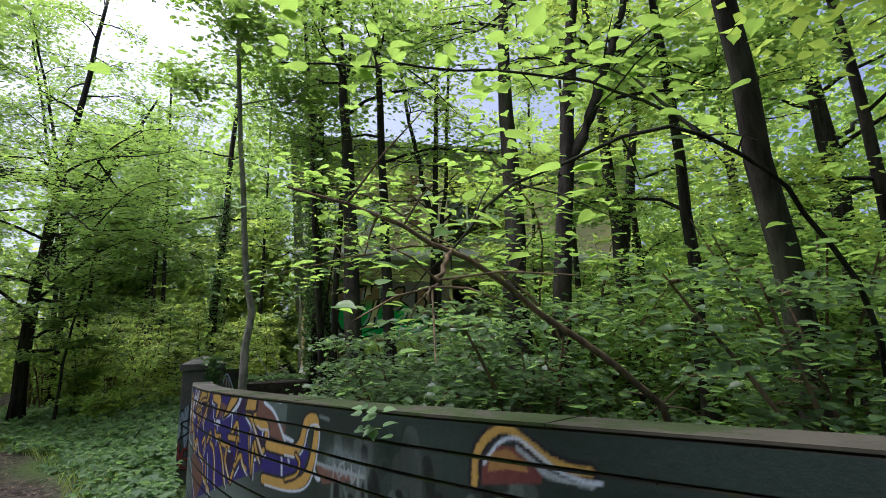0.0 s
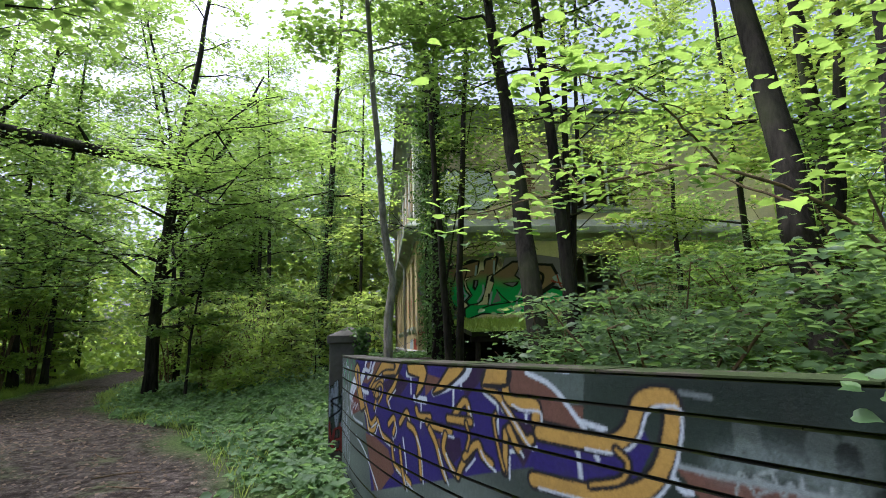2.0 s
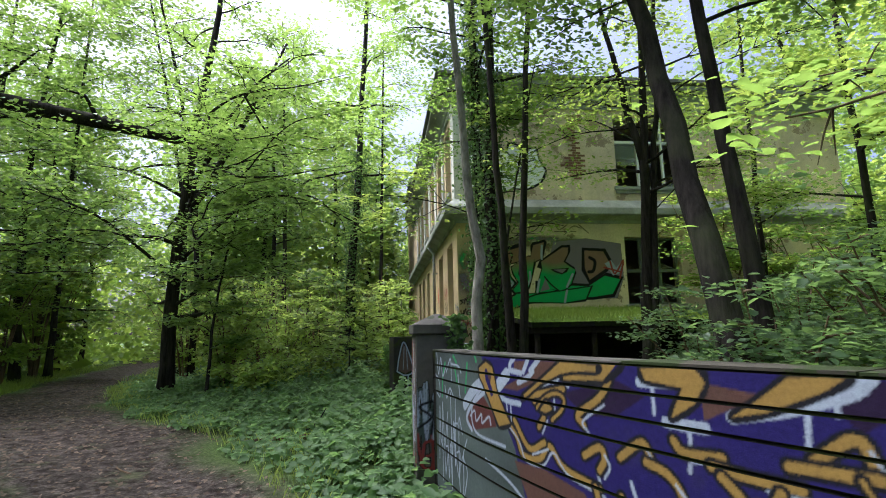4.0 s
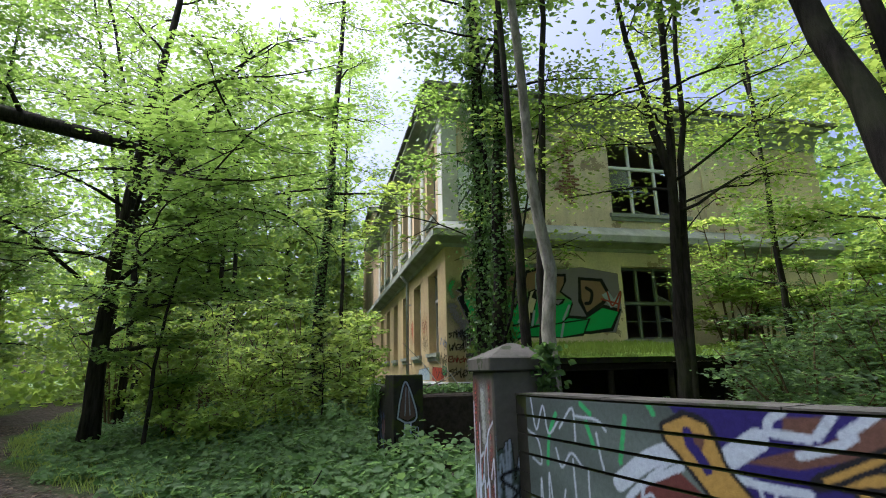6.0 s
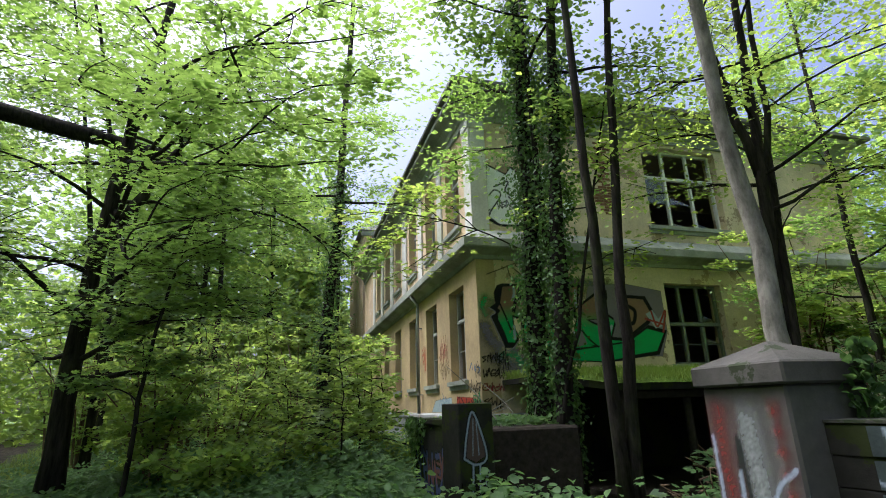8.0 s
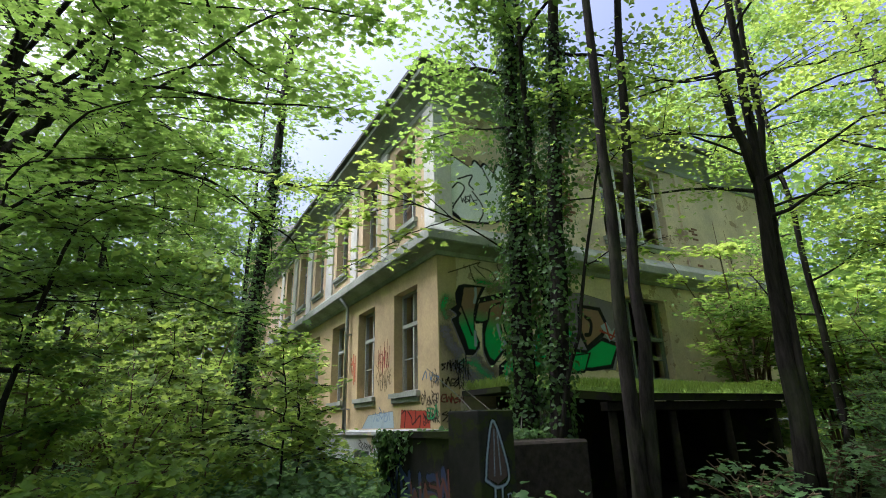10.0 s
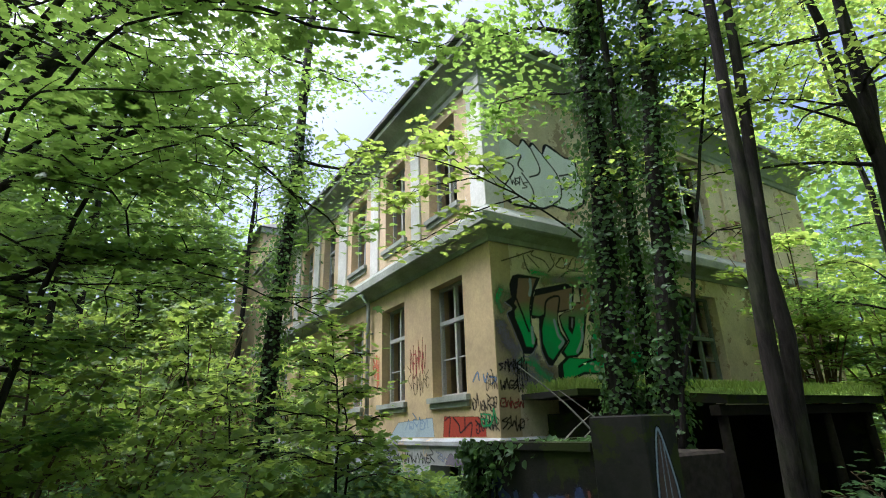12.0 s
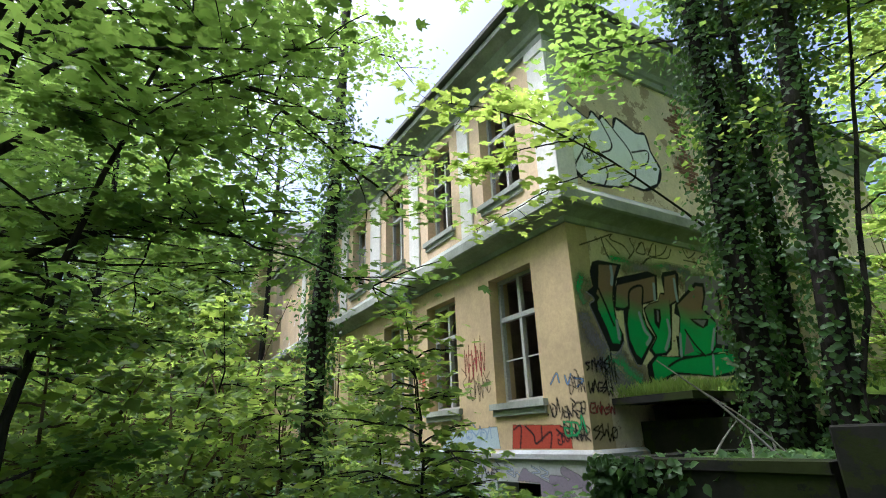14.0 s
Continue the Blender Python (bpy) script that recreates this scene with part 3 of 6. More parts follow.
def on_wall(s, d, z):
    """Along the garden wall from the gate pier, d into it from the face on the path's side, z up."""
    x, y = np.interp(s, ARC, WALL_LINE[:, 0]), np.interp(s, ARC, WALL_LINE[:, 1])
    x2, y2 = np.interp(s + 0.05, ARC, WALL_LINE[:, 0]), np.interp(s + 0.05, ARC, WALL_LINE[:, 1])
    x1, y1 = np.interp(s - 0.05, ARC, WALL_LINE[:, 0]), np.interp(s - 0.05, ARC, WALL_LINE[:, 1])
    t = np.array([x2 - x1, y2 - y1])
    t /= np.linalg.norm(t)
    return (x - t[1] * d, y + t[0] * d, z)


def curved_box(s0, s1, d0, d1, z0, z1, n):
    g = Geo()
    v = [on_wall(s, d, z) for s in np.linspace(s0, s1, n + 1) for d, z in ((d0, z0), (d1, z0), (d1, z1), (d0, z1))]
    f = [(i * 4 + k, i * 4 + (k + 1) % 4, i * 4 + 4 + (k + 1) % 4, i * 4 + 4 + k) for i in range(n) for k in range(4)]
    f += [(3, 2, 1, 0), (n * 4, n * 4 + 1, n * 4 + 2, n * 4 + 3)]
    return g.add(v, f)


garden_wall = new("garden_wall")
part("core", curved_box(WALL_START, WALL_LEN, 0.012, 0.22, -0.2, WALL_TOP - 0.014, 60), CONCRETE_SHADED, garden_wall)
s = WALL_START
while s < WALL_LEN - 0.5:
    e = min(s + 0.98, WALL_LEN)
    part("coping_slab", curved_box(s + 0.004, e - 0.004, -0.002, 0.235, WALL_TOP - 0.012, WALL_TOP - 0.002 * (int(s + 1) % 3), 7), CAPSTONE if s < 2.7 else CAP_MOSSY, garden_wall, "weathered concrete coping" if s < 2.7 else "coping dark with moss")
    s += 0.98
tagged(garden_wall, "curved garden wall of painted blocks covered in graffiti", "wall")


def pier(label, x, y, turn, w, d, h, cap_h, cap_out, point, mat):
    thing = empty("gate_pier", x, y, 0, turn)
    part("shaft", Geo().box((-w / 2, -d / 2, -0.2), (w / 2, d / 2, h)), mat, thing, bevel=0.012)
    if cap_h:
        g = Geo().box((-w / 2 - cap_out, -d / 2 - cap_out, h), (w / 2 + cap_out, d / 2 + cap_out, h + cap_h))
        part("cap", g, CAPSTONE, thing, bevel=0.01)
        a, b, z = w / 2 + cap_out - 0.01, d / 2 + cap_out - 0.01, h + cap_h - 0.003
        g = Geo().add([(-a, -b, z), (a, -b, z), (a, b, z), (-a, b, z), (-0.03, 0, z + point), (0.03, 0, z + point)], [(3, 2, 1, 0), (0, 1, 5, 4), (1, 2, 5), (2, 3, 4, 5), (3, 0, 4)])
        part("cap_top", g, CAPSTONE, thing)
    return tagged(thing, label, "gate pier", "gate piers")


pier("square concrete gate pier with a low pyramid cap, painted over", -1.32, 8.34, 1, 0.49, 0.47, 1.46, 0.1, 0.03, 0.11, CONCRETE)
pier("low square gate pier with a painted mushroom, on the old drive", -1.48, 12.6, 9, 0.46, 0.46, 1.43, 0, 0, 0, CONCRETE_SHADED)

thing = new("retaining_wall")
part("wall", Geo().box((-1.66, 12.86, -0.2), (-1.42, 14.62, 1.17)), CONCRETE_SHADED, thing)
part("return_wall", Geo().box((-1.42, 14.4, -0.2), (0.09, 14.62, 1.17)), CONCRETE_SHADED, thing)
part("coping", Geo().box((-1.69, 12.86, 1.17), (-1.39, 14.65, 1.235)), CONCRETE_SHADED, thing)
part("return_coping", Geo().box((-1.39, 14.37, 1.17), (0.08, 14.65, 1.232)), CONCRETE_SHADED, thing)
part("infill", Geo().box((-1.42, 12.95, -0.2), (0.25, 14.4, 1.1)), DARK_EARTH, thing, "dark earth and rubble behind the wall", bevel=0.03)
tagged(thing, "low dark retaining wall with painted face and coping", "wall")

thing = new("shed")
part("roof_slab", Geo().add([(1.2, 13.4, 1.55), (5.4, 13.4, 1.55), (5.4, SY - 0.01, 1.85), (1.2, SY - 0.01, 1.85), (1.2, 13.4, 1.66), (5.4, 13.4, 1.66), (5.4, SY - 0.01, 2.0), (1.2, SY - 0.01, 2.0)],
                           [(3, 2, 1, 0), (4, 5, 6, 7), (0, 1, 5, 4), (1, 2, 6, 5), (2, 3, 7, 6), (3, 0, 4, 7)]), CONCRETE_SHADED, thing)
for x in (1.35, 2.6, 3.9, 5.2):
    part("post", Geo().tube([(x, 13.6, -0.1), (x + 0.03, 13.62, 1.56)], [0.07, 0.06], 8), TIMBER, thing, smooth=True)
part("side_wall", Geo().box((5.25, 13.7, -0.2), (5.45, SY - 0.02, 1.55)), CONCRETE_SHADED, thing)
part("side_wall", Geo().box((1.1, 14.65, -0.2), (1.25, SY - 0.02, 1.55)), CONCRETE_SHADED, thing)
# added dark panel over the bright house wall, standing in for shade
part("shade_panel", Geo().box((1.25, 16.1, -0.2), (5.25, 16.3, 1.75)), CONCRETE_SHADED, thing)
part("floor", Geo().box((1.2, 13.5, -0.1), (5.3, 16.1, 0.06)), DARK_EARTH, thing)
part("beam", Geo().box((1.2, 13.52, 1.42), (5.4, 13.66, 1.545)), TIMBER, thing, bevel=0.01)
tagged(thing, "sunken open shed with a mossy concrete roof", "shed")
tagged(part("ledge", Geo().box((0.6, 15.2, 1.77), (1.19, SY - 0.01, 1.86)), CONCRETE_SHADED), "mossy concrete ledge at the foot of the wall", "ledge")
# ---- spray paint: flat colour lying on walls ----
YELLOW, PURPLE, DUSK, PALE = (0.29, 0.185, 0.05), (0.02, 0.015, 0.1), (0.02, 0.011, 0.036), (0.34, 0.39, 0.48)
BROWN, MAROON, OCHRE, TEAL, BLACK = (0.095, 0.05, 0.04), (0.09, 0.03, 0.028), (0.2, 0.11, 0.04), (0.06, 0.082, 0.08), (0.012, 0.012, 0.016)
MINT, LEAFGREEN, MAUVE, RUST, CRIMSON = (0.04, 0.28, 0.1), (0.03, 0.38, 0.11), (0.21, 0.18, 0.22), (0.26, 0.16, 0.11), (0.3, 0.05, 0.05)
BRICKRED, SKYGREY, SLATEBLUE = (0.36, 0.06, 0.035), (0.36, 0.44, 0.47), (0.16, 0.24, 0.36)
pm, pt_, pb = material("spray_paint", 0.7)
pb.inputs["Specular IOR Level"].default_value = 0.1
pa = pt_.nodes.new("ShaderNodeAttribute")
pa.attribute_name = "paint"
pg = noisy(pt_, 40, 8, 0.75)
pl = noisy(pt_, 3.0, 5, 0.6)
pc = mix(pt_, 0.5, pa.outputs["Color"], ramp(pt_, pg, [(0.3, (0.45, 0.45, 0.45)), (0.65, (1, 1, 1))]), "MULTIPLY")
pc = mix(pt_, ramp(pt_, pl, [(0.55, (0, 0, 0)), (0.8, (0.3, 0.3, 0.3))]), pc, (0.05, 0.05, 0.045))
pt_.links.new(pc, pb.inputs["Base Color"])
relief(pt_, pb, pg, 0.5, 0.006)
pb_clear = pt_.nodes.new("ShaderNodeBsdfTransparent")
pb_mix = pt_.nodes.new("ShaderNodeMixShader")
pt_.links.new(pa.outputs["Alpha"], pb_mix.inputs[0])
pt_.links.new(pb_clear.outputs[0], pb_mix.inputs[1])
pt_.links.new(pb.outputs[0], pb_mix.inputs[2])
pt_.links.new(pb_mix.outputs[0], pt_.nodes["Material Output"].inputs["Surface"])
PAINT = pm


class Canvas:
    """A fine grid on a wall that spray strokes colour, with soft edges."""

    def __init__(self, u0, u1, z0, z1, step, seed=1):
        self.u, self.z = np.arange(u0, u1, step), np.arange(z0, z1, step)
        self.U, self.Z = np.meshgrid(self.u, self.z)
        self.step, self.rng = step, np.random.default_rng(seed)
        self.col = np.zeros((*self.U.shape, 3))
        self.on = np.zeros(self.U.shape)
        self.rough = self.rng.normal(0, 1, self.U.shape) * 0.14 * step

    def put(self, weight, colour):
        w = np.clip(weight, 0, 1)
        bare = (self.on < 0.01) & (w > 0)
        self.col[bare] = colour
        self.col += (np.array(colour) - self.col) * w[..., None]
        self.on = np.maximum(self.on, w)

    def fill(self, colour, pts):
        total = np.zeros(self.U.shape)
        for du, dz in ((-0.3, -0.3), (0.3, -0.3), (0.3, 0.3), (-0.3, 0.3)):
            inside = np.zeros(self.U.shape, bool)
            U, Z = self.U + du * self.step + self.rough, self.Z + dz * self.step
            for (a, b), (c, d) in zip(pts, pts[1:] + pts[:1]):
                if b != d:
                    inside ^= ((b > Z) != (d > Z)) & (U < (c - a) * (Z - b) / (d - b) + a)
            total += inside / 4
        self.put(total, colour)

    def stroke(self, colour, width, pts):
        p = spline(pts, 7 * len(pts)) if len(pts) > 2 else spline(pts, 12)
        lo, hi = p.min(0) - width, p.max(0) + width
        i0, i1 = np.searchsorted(self.u, (lo[0], hi[0]))
        j0, j1 = np.searchsorted(self.z, (lo[1], hi[1]))
        if i1 <= i0 or j1 <= j0:
            return
        U, Z = self.U[j0:j1, i0:i1], self.Z[j0:j1, i0:i1]
        near = np.full(U.shape, 9.0)
        for a, b in zip(p[:-1], p[1:]):
            d = b - a
            k = np.clip(((U - a[0]) * d[0] + (Z - a[1]) * d[1]) / (d @ d + 1e-9), 0, 1)
            near = np.minimum(near, (U - a[0] - k * d[0]) ** 2 + (Z - a[1] - k * d[1]) ** 2)
        w = np.zeros(self.U.shape)
        w[j0:j1, i0:i1] = (width / 2 - np.sqrt(near) + self.rough[j0:j1, i0:i1]) / self.step + 0.5
        self.put(w, colour)

    def fade(self, high, low, z_high, z_low, pts):
        """Fill that blends from one colour at the top to another below."""
        k = np.clip((self.Z + 0.06 * np.sin(self.U * 5) - z_low) / (z_high - z_low), 0, 1)[..., None]
        before, was = self.col.copy(), self.on.copy()
        self.fill(low, pts)
        low_col = self.col
        self.col, self.on = before, was
        self.fill(high, pts)
        self.col = self.col * k + low_col * (1 - k)

    def mist(self, colour, radius, pts):
        """A wide soft pass of the can, grainy at its edge."""
        near = np.full(self.U.shape, 9.0)
        p = spline(pts, 12)
        for a in p:
            near = np.minimum(near, (self.U - a[0]) ** 2 + (self.Z - a[1]) ** 2)
        grain = self.rng.uniform(0.6, 1.1, self.U.shape)
        self.put(np.where(near < (2.4 * radius) ** 2, 0.95 * np.exp(-near / radius ** 2) * grain, 0), colour)

    def scribble(self, colour, width, box, count):
        """An unreadable tag: a run of loops and hooks."""
        u0, z0, u1, z1 = box
        w, h = (u1 - u0) / count, z1 - z0
        for k in range(count):
            c, kind = u0 + w * (k + 0.5), self.rng.integers(0, 4)
            shape = (((0.4, 0.9), (-0.4, 0.6), (0.35, 0.4), (-0.45, 0.05)), ((-0.4, 0.1), (-0.1, 0.95), (0.1, 0.5), (0.45, 0.1)),
                     ((0.35, 0.8), (-0.35, 0.75), (-0.4, 0.2), (0.3, 0.1), (0.4, 0.5), (-0.1, 0.45)), ((-0.45, 0.9), (-0.3, 0.1), (0.1, 0.6), (0.4, 0.05), (0.5, 0.9)))[kind]
            tall, base = self.rng.uniform(0.6, 1.0), self.rng.uniform(0, 0.25)
            self.stroke(colour, width, [(c + 1.25 * w * (du + self.rng.normal(0, 0.08)), z0 + h * (base + tall * 0.8 * dz + self.rng.normal(0, 0.04))) for du, dz in shape])

    def sheet(self, name, place, parent, label, keep=None, m=None):
        ny, nx = self.U.shape
        idx = np.arange(nx * ny).reshape(ny, nx)
        q = np.stack([idx[:-1, :-1], idx[:-1, 1:], idx[1:, 1:], idx[1:, :-1]], -1)
        on = self.on if keep is None else self.on * keep
        flat = on.reshape(-1)
        ok = (flat[q].min(-1) if keep is not None and self.on.min() > 0.5 else flat[q].max(-1)) > 0.02
        q = q[ok]
        used, inverse = np.unique(q, return_inverse=True)
        n = len(q)
        me = bpy.data.meshes.new(name)
        me.vertices.add(len(used))
        me.vertices.foreach_set("co", np.stack(place(self.U.reshape(-1)[used], self.Z.reshape(-1)[used]), -1).reshape(-1))
        me.loops.add(n * 4)
        me.loops.foreach_set("vertex_index", inverse.reshape(-1))
        me.polygons.add(n)
        me.polygons.foreach_set("loop_start", np.arange(0, n * 4, 4))
        a = me.attributes.new("paint", "FLOAT_COLOR", "POINT")
        a.data.foreach_set("color", np.concatenate([self.col.reshape(-1, 3)[used], flat[used][:, None]], 1).reshape(-1))
        me.update()
        me.materials.append(PAINT)
        return part(name, me, PAINT, parent, label, m=m)


def letter(width, pts):
    """A yellow letter stroke with a black rim, a dark core and a pale highlight on one side."""
    w = width * 0.8
    wall_paint.stroke(BLACK, w + 0.035, pts)
    wall_paint.stroke(YELLOW, w, pts)
    if width > 0.03:
        if len(pts) > 2:
            wall_paint.stroke(PALE, 0.013, [(a + 0.035, b - 0.03) for a, b in pts[1:]])


COURSE, BLOCK, PAINTED = 0.122, 0.52, 9.2
wall_paint = Canvas(0.01, PAINTED, -0.04, WALL_TOP - 0.014, 0.008)
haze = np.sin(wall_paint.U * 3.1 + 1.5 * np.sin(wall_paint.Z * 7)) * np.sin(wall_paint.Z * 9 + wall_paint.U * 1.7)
# base turns to dark green paint, with that stretch's shadow darkened in
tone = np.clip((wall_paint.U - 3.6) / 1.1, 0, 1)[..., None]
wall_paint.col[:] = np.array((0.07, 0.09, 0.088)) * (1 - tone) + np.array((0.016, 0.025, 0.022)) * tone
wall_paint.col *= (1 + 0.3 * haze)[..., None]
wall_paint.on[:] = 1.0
# soft dark passes: dark green paint plus the wall's shading put into colour
soft = np.random.default_rng(19)
for k in range(26):
    u, z = soft.uniform(5.0, 8.8), soft.uniform(0.35, 1.25)
    wall_paint.mist(((0.018, 0.024, 0.022), (0.03, 0.045, 0.04), (0.012, 0.013, 0.013))[k % 3], soft.uniform(0.06, 0.16), [(u, z), (u + soft.uniform(-0.25, 0.25), z - soft.uniform(0.05, 0.3))])
wall_paint.scribble((0.02, 0.025, 0.024), 0.05, (5.3, 0.5, 6.6, 1.2), 9)
wall_paint.scribble((0.04, 0.052, 0.05), 0.09, (5.3, 0.3, 9.0, 1.25), 15)
wall_paint.scribble((0.008, 0.01, 0.01), 0.06, (5.3, 0.4, 9.0, 1.25), 14)
wall_paint.scribble((0.065, 0.085, 0.08), 0.03, (5.2, 0.6, 6.9, 1.15), 7)
wall_paint.fill(PURPLE, [(1.22, 1.31), (3.25, 1.33), (3.92, 1.31), (4.09, 1.18), (4.16, 1.13), (4.31, 1.13), (4.32, 1.05), (4.47, 1.03), (4.59, 1.01), (4.58, 0.93), (3.89, 0.75), (1.91, 0.21), (1.71, 0.73)])
wall_paint.fill(PURPLE, [(4.28, 0.97), (4.56, 0.97), (4.81, 1.01), (4.91, 1.09), (4.94, 1.03), (4.86, 0.91), (4.69, 0.85), (4.26, 0.77)])
wall_paint.fill(BROWN, [(4.11, 1.31), (4.22, 1.3), (4.35, 1.24), (4.45, 1.2), (4.52, 1.15), (4.61, 1.15), (4.59, 1.01), (4.47, 1.04), (4.32, 1.05), (4.31, 1.14), (4.16, 1.14), (4.09, 1.18)])
wall_paint.fill(BROWN, [(3.15, 1.24), (3.42, 1.21), (3.24, 1.13), (3.16, 1.09)])
wall_paint.fill(BROWN, [(1.7, 0.65), (2.05, 0.67), (2.4, 0.63), (2.54, 0.49), (2.21, 0.29), (2.01, 0.24)])
wall_paint.fill(BROWN, [(3.25, 0.83), (3.36, 0.85), (3.36, 0.79)])
wall_paint.fill(TEAL, [(4.26, 1.31), (4.63, 1.31), (4.61, 1.16), (4.52, 1.15), (4.43, 1.21), (4.33, 1.25)])
wall_paint.fill(DUSK, [(3.57, 1.26), (3.89, 1.3), (3.86, 1.23), (3.7, 1.12)])
wall_paint.fill(DUSK, [(4.13, 1.07), (4.34, 1.03), (4.19, 0.83), (4.12, 0.91)])
wall_paint.fill(DUSK, [(2.27, 1.12), (2.68, 1.22), (2.87, 1.16), (2.66, 1.04), (2.44, 1.02)])
wall_paint.fill(DUSK, [(3.38, 0.85), (3.61, 0.89), (3.63, 0.8), (3.52, 0.73)])
wall_paint.fill(MAROON, [(0.98, 0.72), (0.94, 0.82), (1.11, 0.96), (1.25, 1.01), (1.4, 0.91), (1.46, 0.82)])
wall_paint.fill(BROWN, [(1.75, 1.27), (1.89, 1.28), (1.84, 1.21), (1.74, 1.21)])
wall_paint.fill(BROWN, [(2.05, 1.29), (2.28, 1.29), (2.05, 1.17), (1.78, 1.09), (1.57, 1.09), (1.88, 1.19)])
wall_paint.fill(BROWN, [(5.03, 0.98), (5.25, 0.98), (5.56, 0.98), (5.12, 0.89)])
wall_paint.fill(MAROON, [(6.34, 1.07), (6.36, 1.17), (6.44, 1.22), (6.56, 1.22), (6.63, 1.16), (6.62, 1.11)])
wall_paint.fill(OCHRE, [(6.38, 1.12), (6.4, 1.19), (6.48, 1.21), (6.55, 1.18), (6.57, 1.14), (6.47, 1.14)])
wall_paint.stroke(PALE, 0.09, [(0.87, 0.9), (1.07, 1.03), (1.22, 1.09)])
wall_paint.stroke(PALE, 0.09, [(1.5, 1.09), (1.64, 1.18)])
wall_paint.stroke(PALE, 0.035, [(1.01, 0.73), (0.91, 0.8), (1.0, 0.9), (1.16, 0.98), (1.27, 1.03)])
wall_paint.stroke(PALE, 0.035, [(1.68, 1.21), (1.7, 1.26), (1.75, 1.29)])
wall_paint.stroke(PALE, 0.035, [(1.7, 1.21), (1.83, 1.2)])
wall_paint.stroke(PALE, 0.035, [(1.86, 1.21), (1.92, 1.29)])
wall_paint.stroke(PALE, 0.035, [(1.94, 1.22), (2.05, 1.3)])
wall_paint.stroke(PALE, 0.035, [(1.79, 1.14), (1.91, 1.18), (1.97, 1.22)])
wall_paint.stroke(PALE, 0.035, [(2.02, 1.13), (2.16, 1.18), (2.3, 1.22), (2.41, 1.22)])
wall_paint.stroke(PALE, 0.035, [(1.49, 1.03), (1.65, 1.01), (1.8, 1.01)])
wall_paint.stroke(PALE, 0.016, [(1.62, 1.0), (1.63, 0.95)])
wall_paint.stroke(PALE, 0.016, [(1.68, 1.0), (1.68, 0.89)])
wall_paint.stroke(PALE, 0.016, [(2.18, 1.16), (2.18, 1.02)])
wall_paint.stroke(PALE, 0.016, [(2.22, 1.18), (2.23, 1.12)])
wall_paint.stroke(PALE, 0.016, [(0.99, 0.83), (1.08, 0.88), (1.11, 0.81), (1.21, 0.87), (1.22, 0.81), (1.34, 0.87), (1.37, 0.82)])
wall_paint.stroke(PALE, 0.05, [(3.28, 1.12), (3.49, 1.17), (3.68, 1.24), (3.74, 1.29)])
wall_paint.stroke(PALE, 0.05, [(2.97, 1.06), (3.16, 1.06)])
wall_paint.stroke(PALE, 0.05, [(3.89, 1.17), (3.98, 1.13)])
wall_paint.stroke(PALE, 0.05, [(4.05, 1.1), (4.13, 1.05)])
wall_paint.stroke(PALE, 0.05, [(4.18, 1.12), (4.31, 1.11)])
wall_paint.stroke(PALE, 0.05, [(2.84, 1.22), (3.07, 1.23)])
wall_paint.stroke(PALE, 0.05, [(4.01, 1.26), (4.02, 1.27)])
wall_paint.stroke(PALE, 0.05, [(4.41, 1.32), (4.53, 1.31)])
wall_paint.stroke(PALE, 0.02, [(2.32, 1.16), (2.13, 1.13), (1.86, 1.05)])
wall_paint.stroke(PALE, 0.02, [(2.91, 1.21), (2.91, 1.09)])
wall_paint.stroke(PALE, 0.02, [(3.09, 1.06), (3.07, 0.88)])
wall_paint.stroke(PALE, 0.02, [(3.55, 1.16), (3.54, 1.05)])
wall_paint.stroke(PALE, 0.02, [(3.64, 1.21), (3.64, 1.17)])
wall_paint.stroke(PALE, 0.02, [(2.51, 0.77), (2.54, 0.67)])
wall_paint.stroke(PALE, 0.02, [(2.74, 0.76), (2.79, 0.61), (2.81, 0.46)])
wall_paint.stroke(PALE, 0.02, [(4.0, 1.1), (3.99, 0.96)])
wall_paint.stroke(PALE, 0.02, [(4.23, 1.09), (4.23, 1.05)])
wall_paint.stroke(PALE, 0.02, [(3.68, 0.99), (3.73, 0.97)])
wall_paint.stroke(PALE, 0.02, [(1.3, 1.09), (1.04, 0.92), (1.09, 0.73), (1.58, 0.71)])
wall_paint.stroke(PALE, 0.02, [(4.09, 0.89), (4.16, 0.9)])
wall_paint.stroke(PALE, 0.02, [(1.26, 0.57), (1.69, 0.48), (2.11, 0.27)])
wall_paint.stroke(PALE, 0.02, [(4.38, 1.02), (4.5, 1.0), (4.56, 0.96)])
wall_paint.mist((0.1, 0.128, 0.135), 0.05, [(5.2, 1.02), (5.36, 1.06), (5.55, 1.03)])
wall_paint.scribble((0.18, 0.21, 0.23), 0.01, (5.25, 0.93, 5.5, 1.05), 4)
wall_paint.stroke(PALE, 0.025, [(4.25, 1.28), (4.43, 1.22), (4.61, 1.06)])
wall_paint.stroke((0.16, 0.19, 0.21), 0.02, [(5.03, 0.99), (5.25, 0.985), (5.56, 0.99)])
wall_paint.stroke(PALE, 0.025, [(5.02, 0.94), (5.05, 0.91), (5.08, 0.91)])
wall_paint.stroke(PALE, 0.025, [(4.56, 0.96), (4.57, 0.84)])
wall_paint.stroke(PALE, 0.025, [(4.65, 0.98), (4.67, 0.95)])
wall_paint.stroke((0.09, 0.11, 0.12), 0.02, [(5.08, 1.24), (5.19, 1.23)])
wall_paint.stroke(PALE, 0.025, [(4.58, 1.09), (4.72, 1.07)])
wall_paint.stroke((0.2, 0.23, 0.26), 0.04, [(6.54, 1.22), (6.61, 1.18), (6.65, 1.15), (6.81, 1.14)])
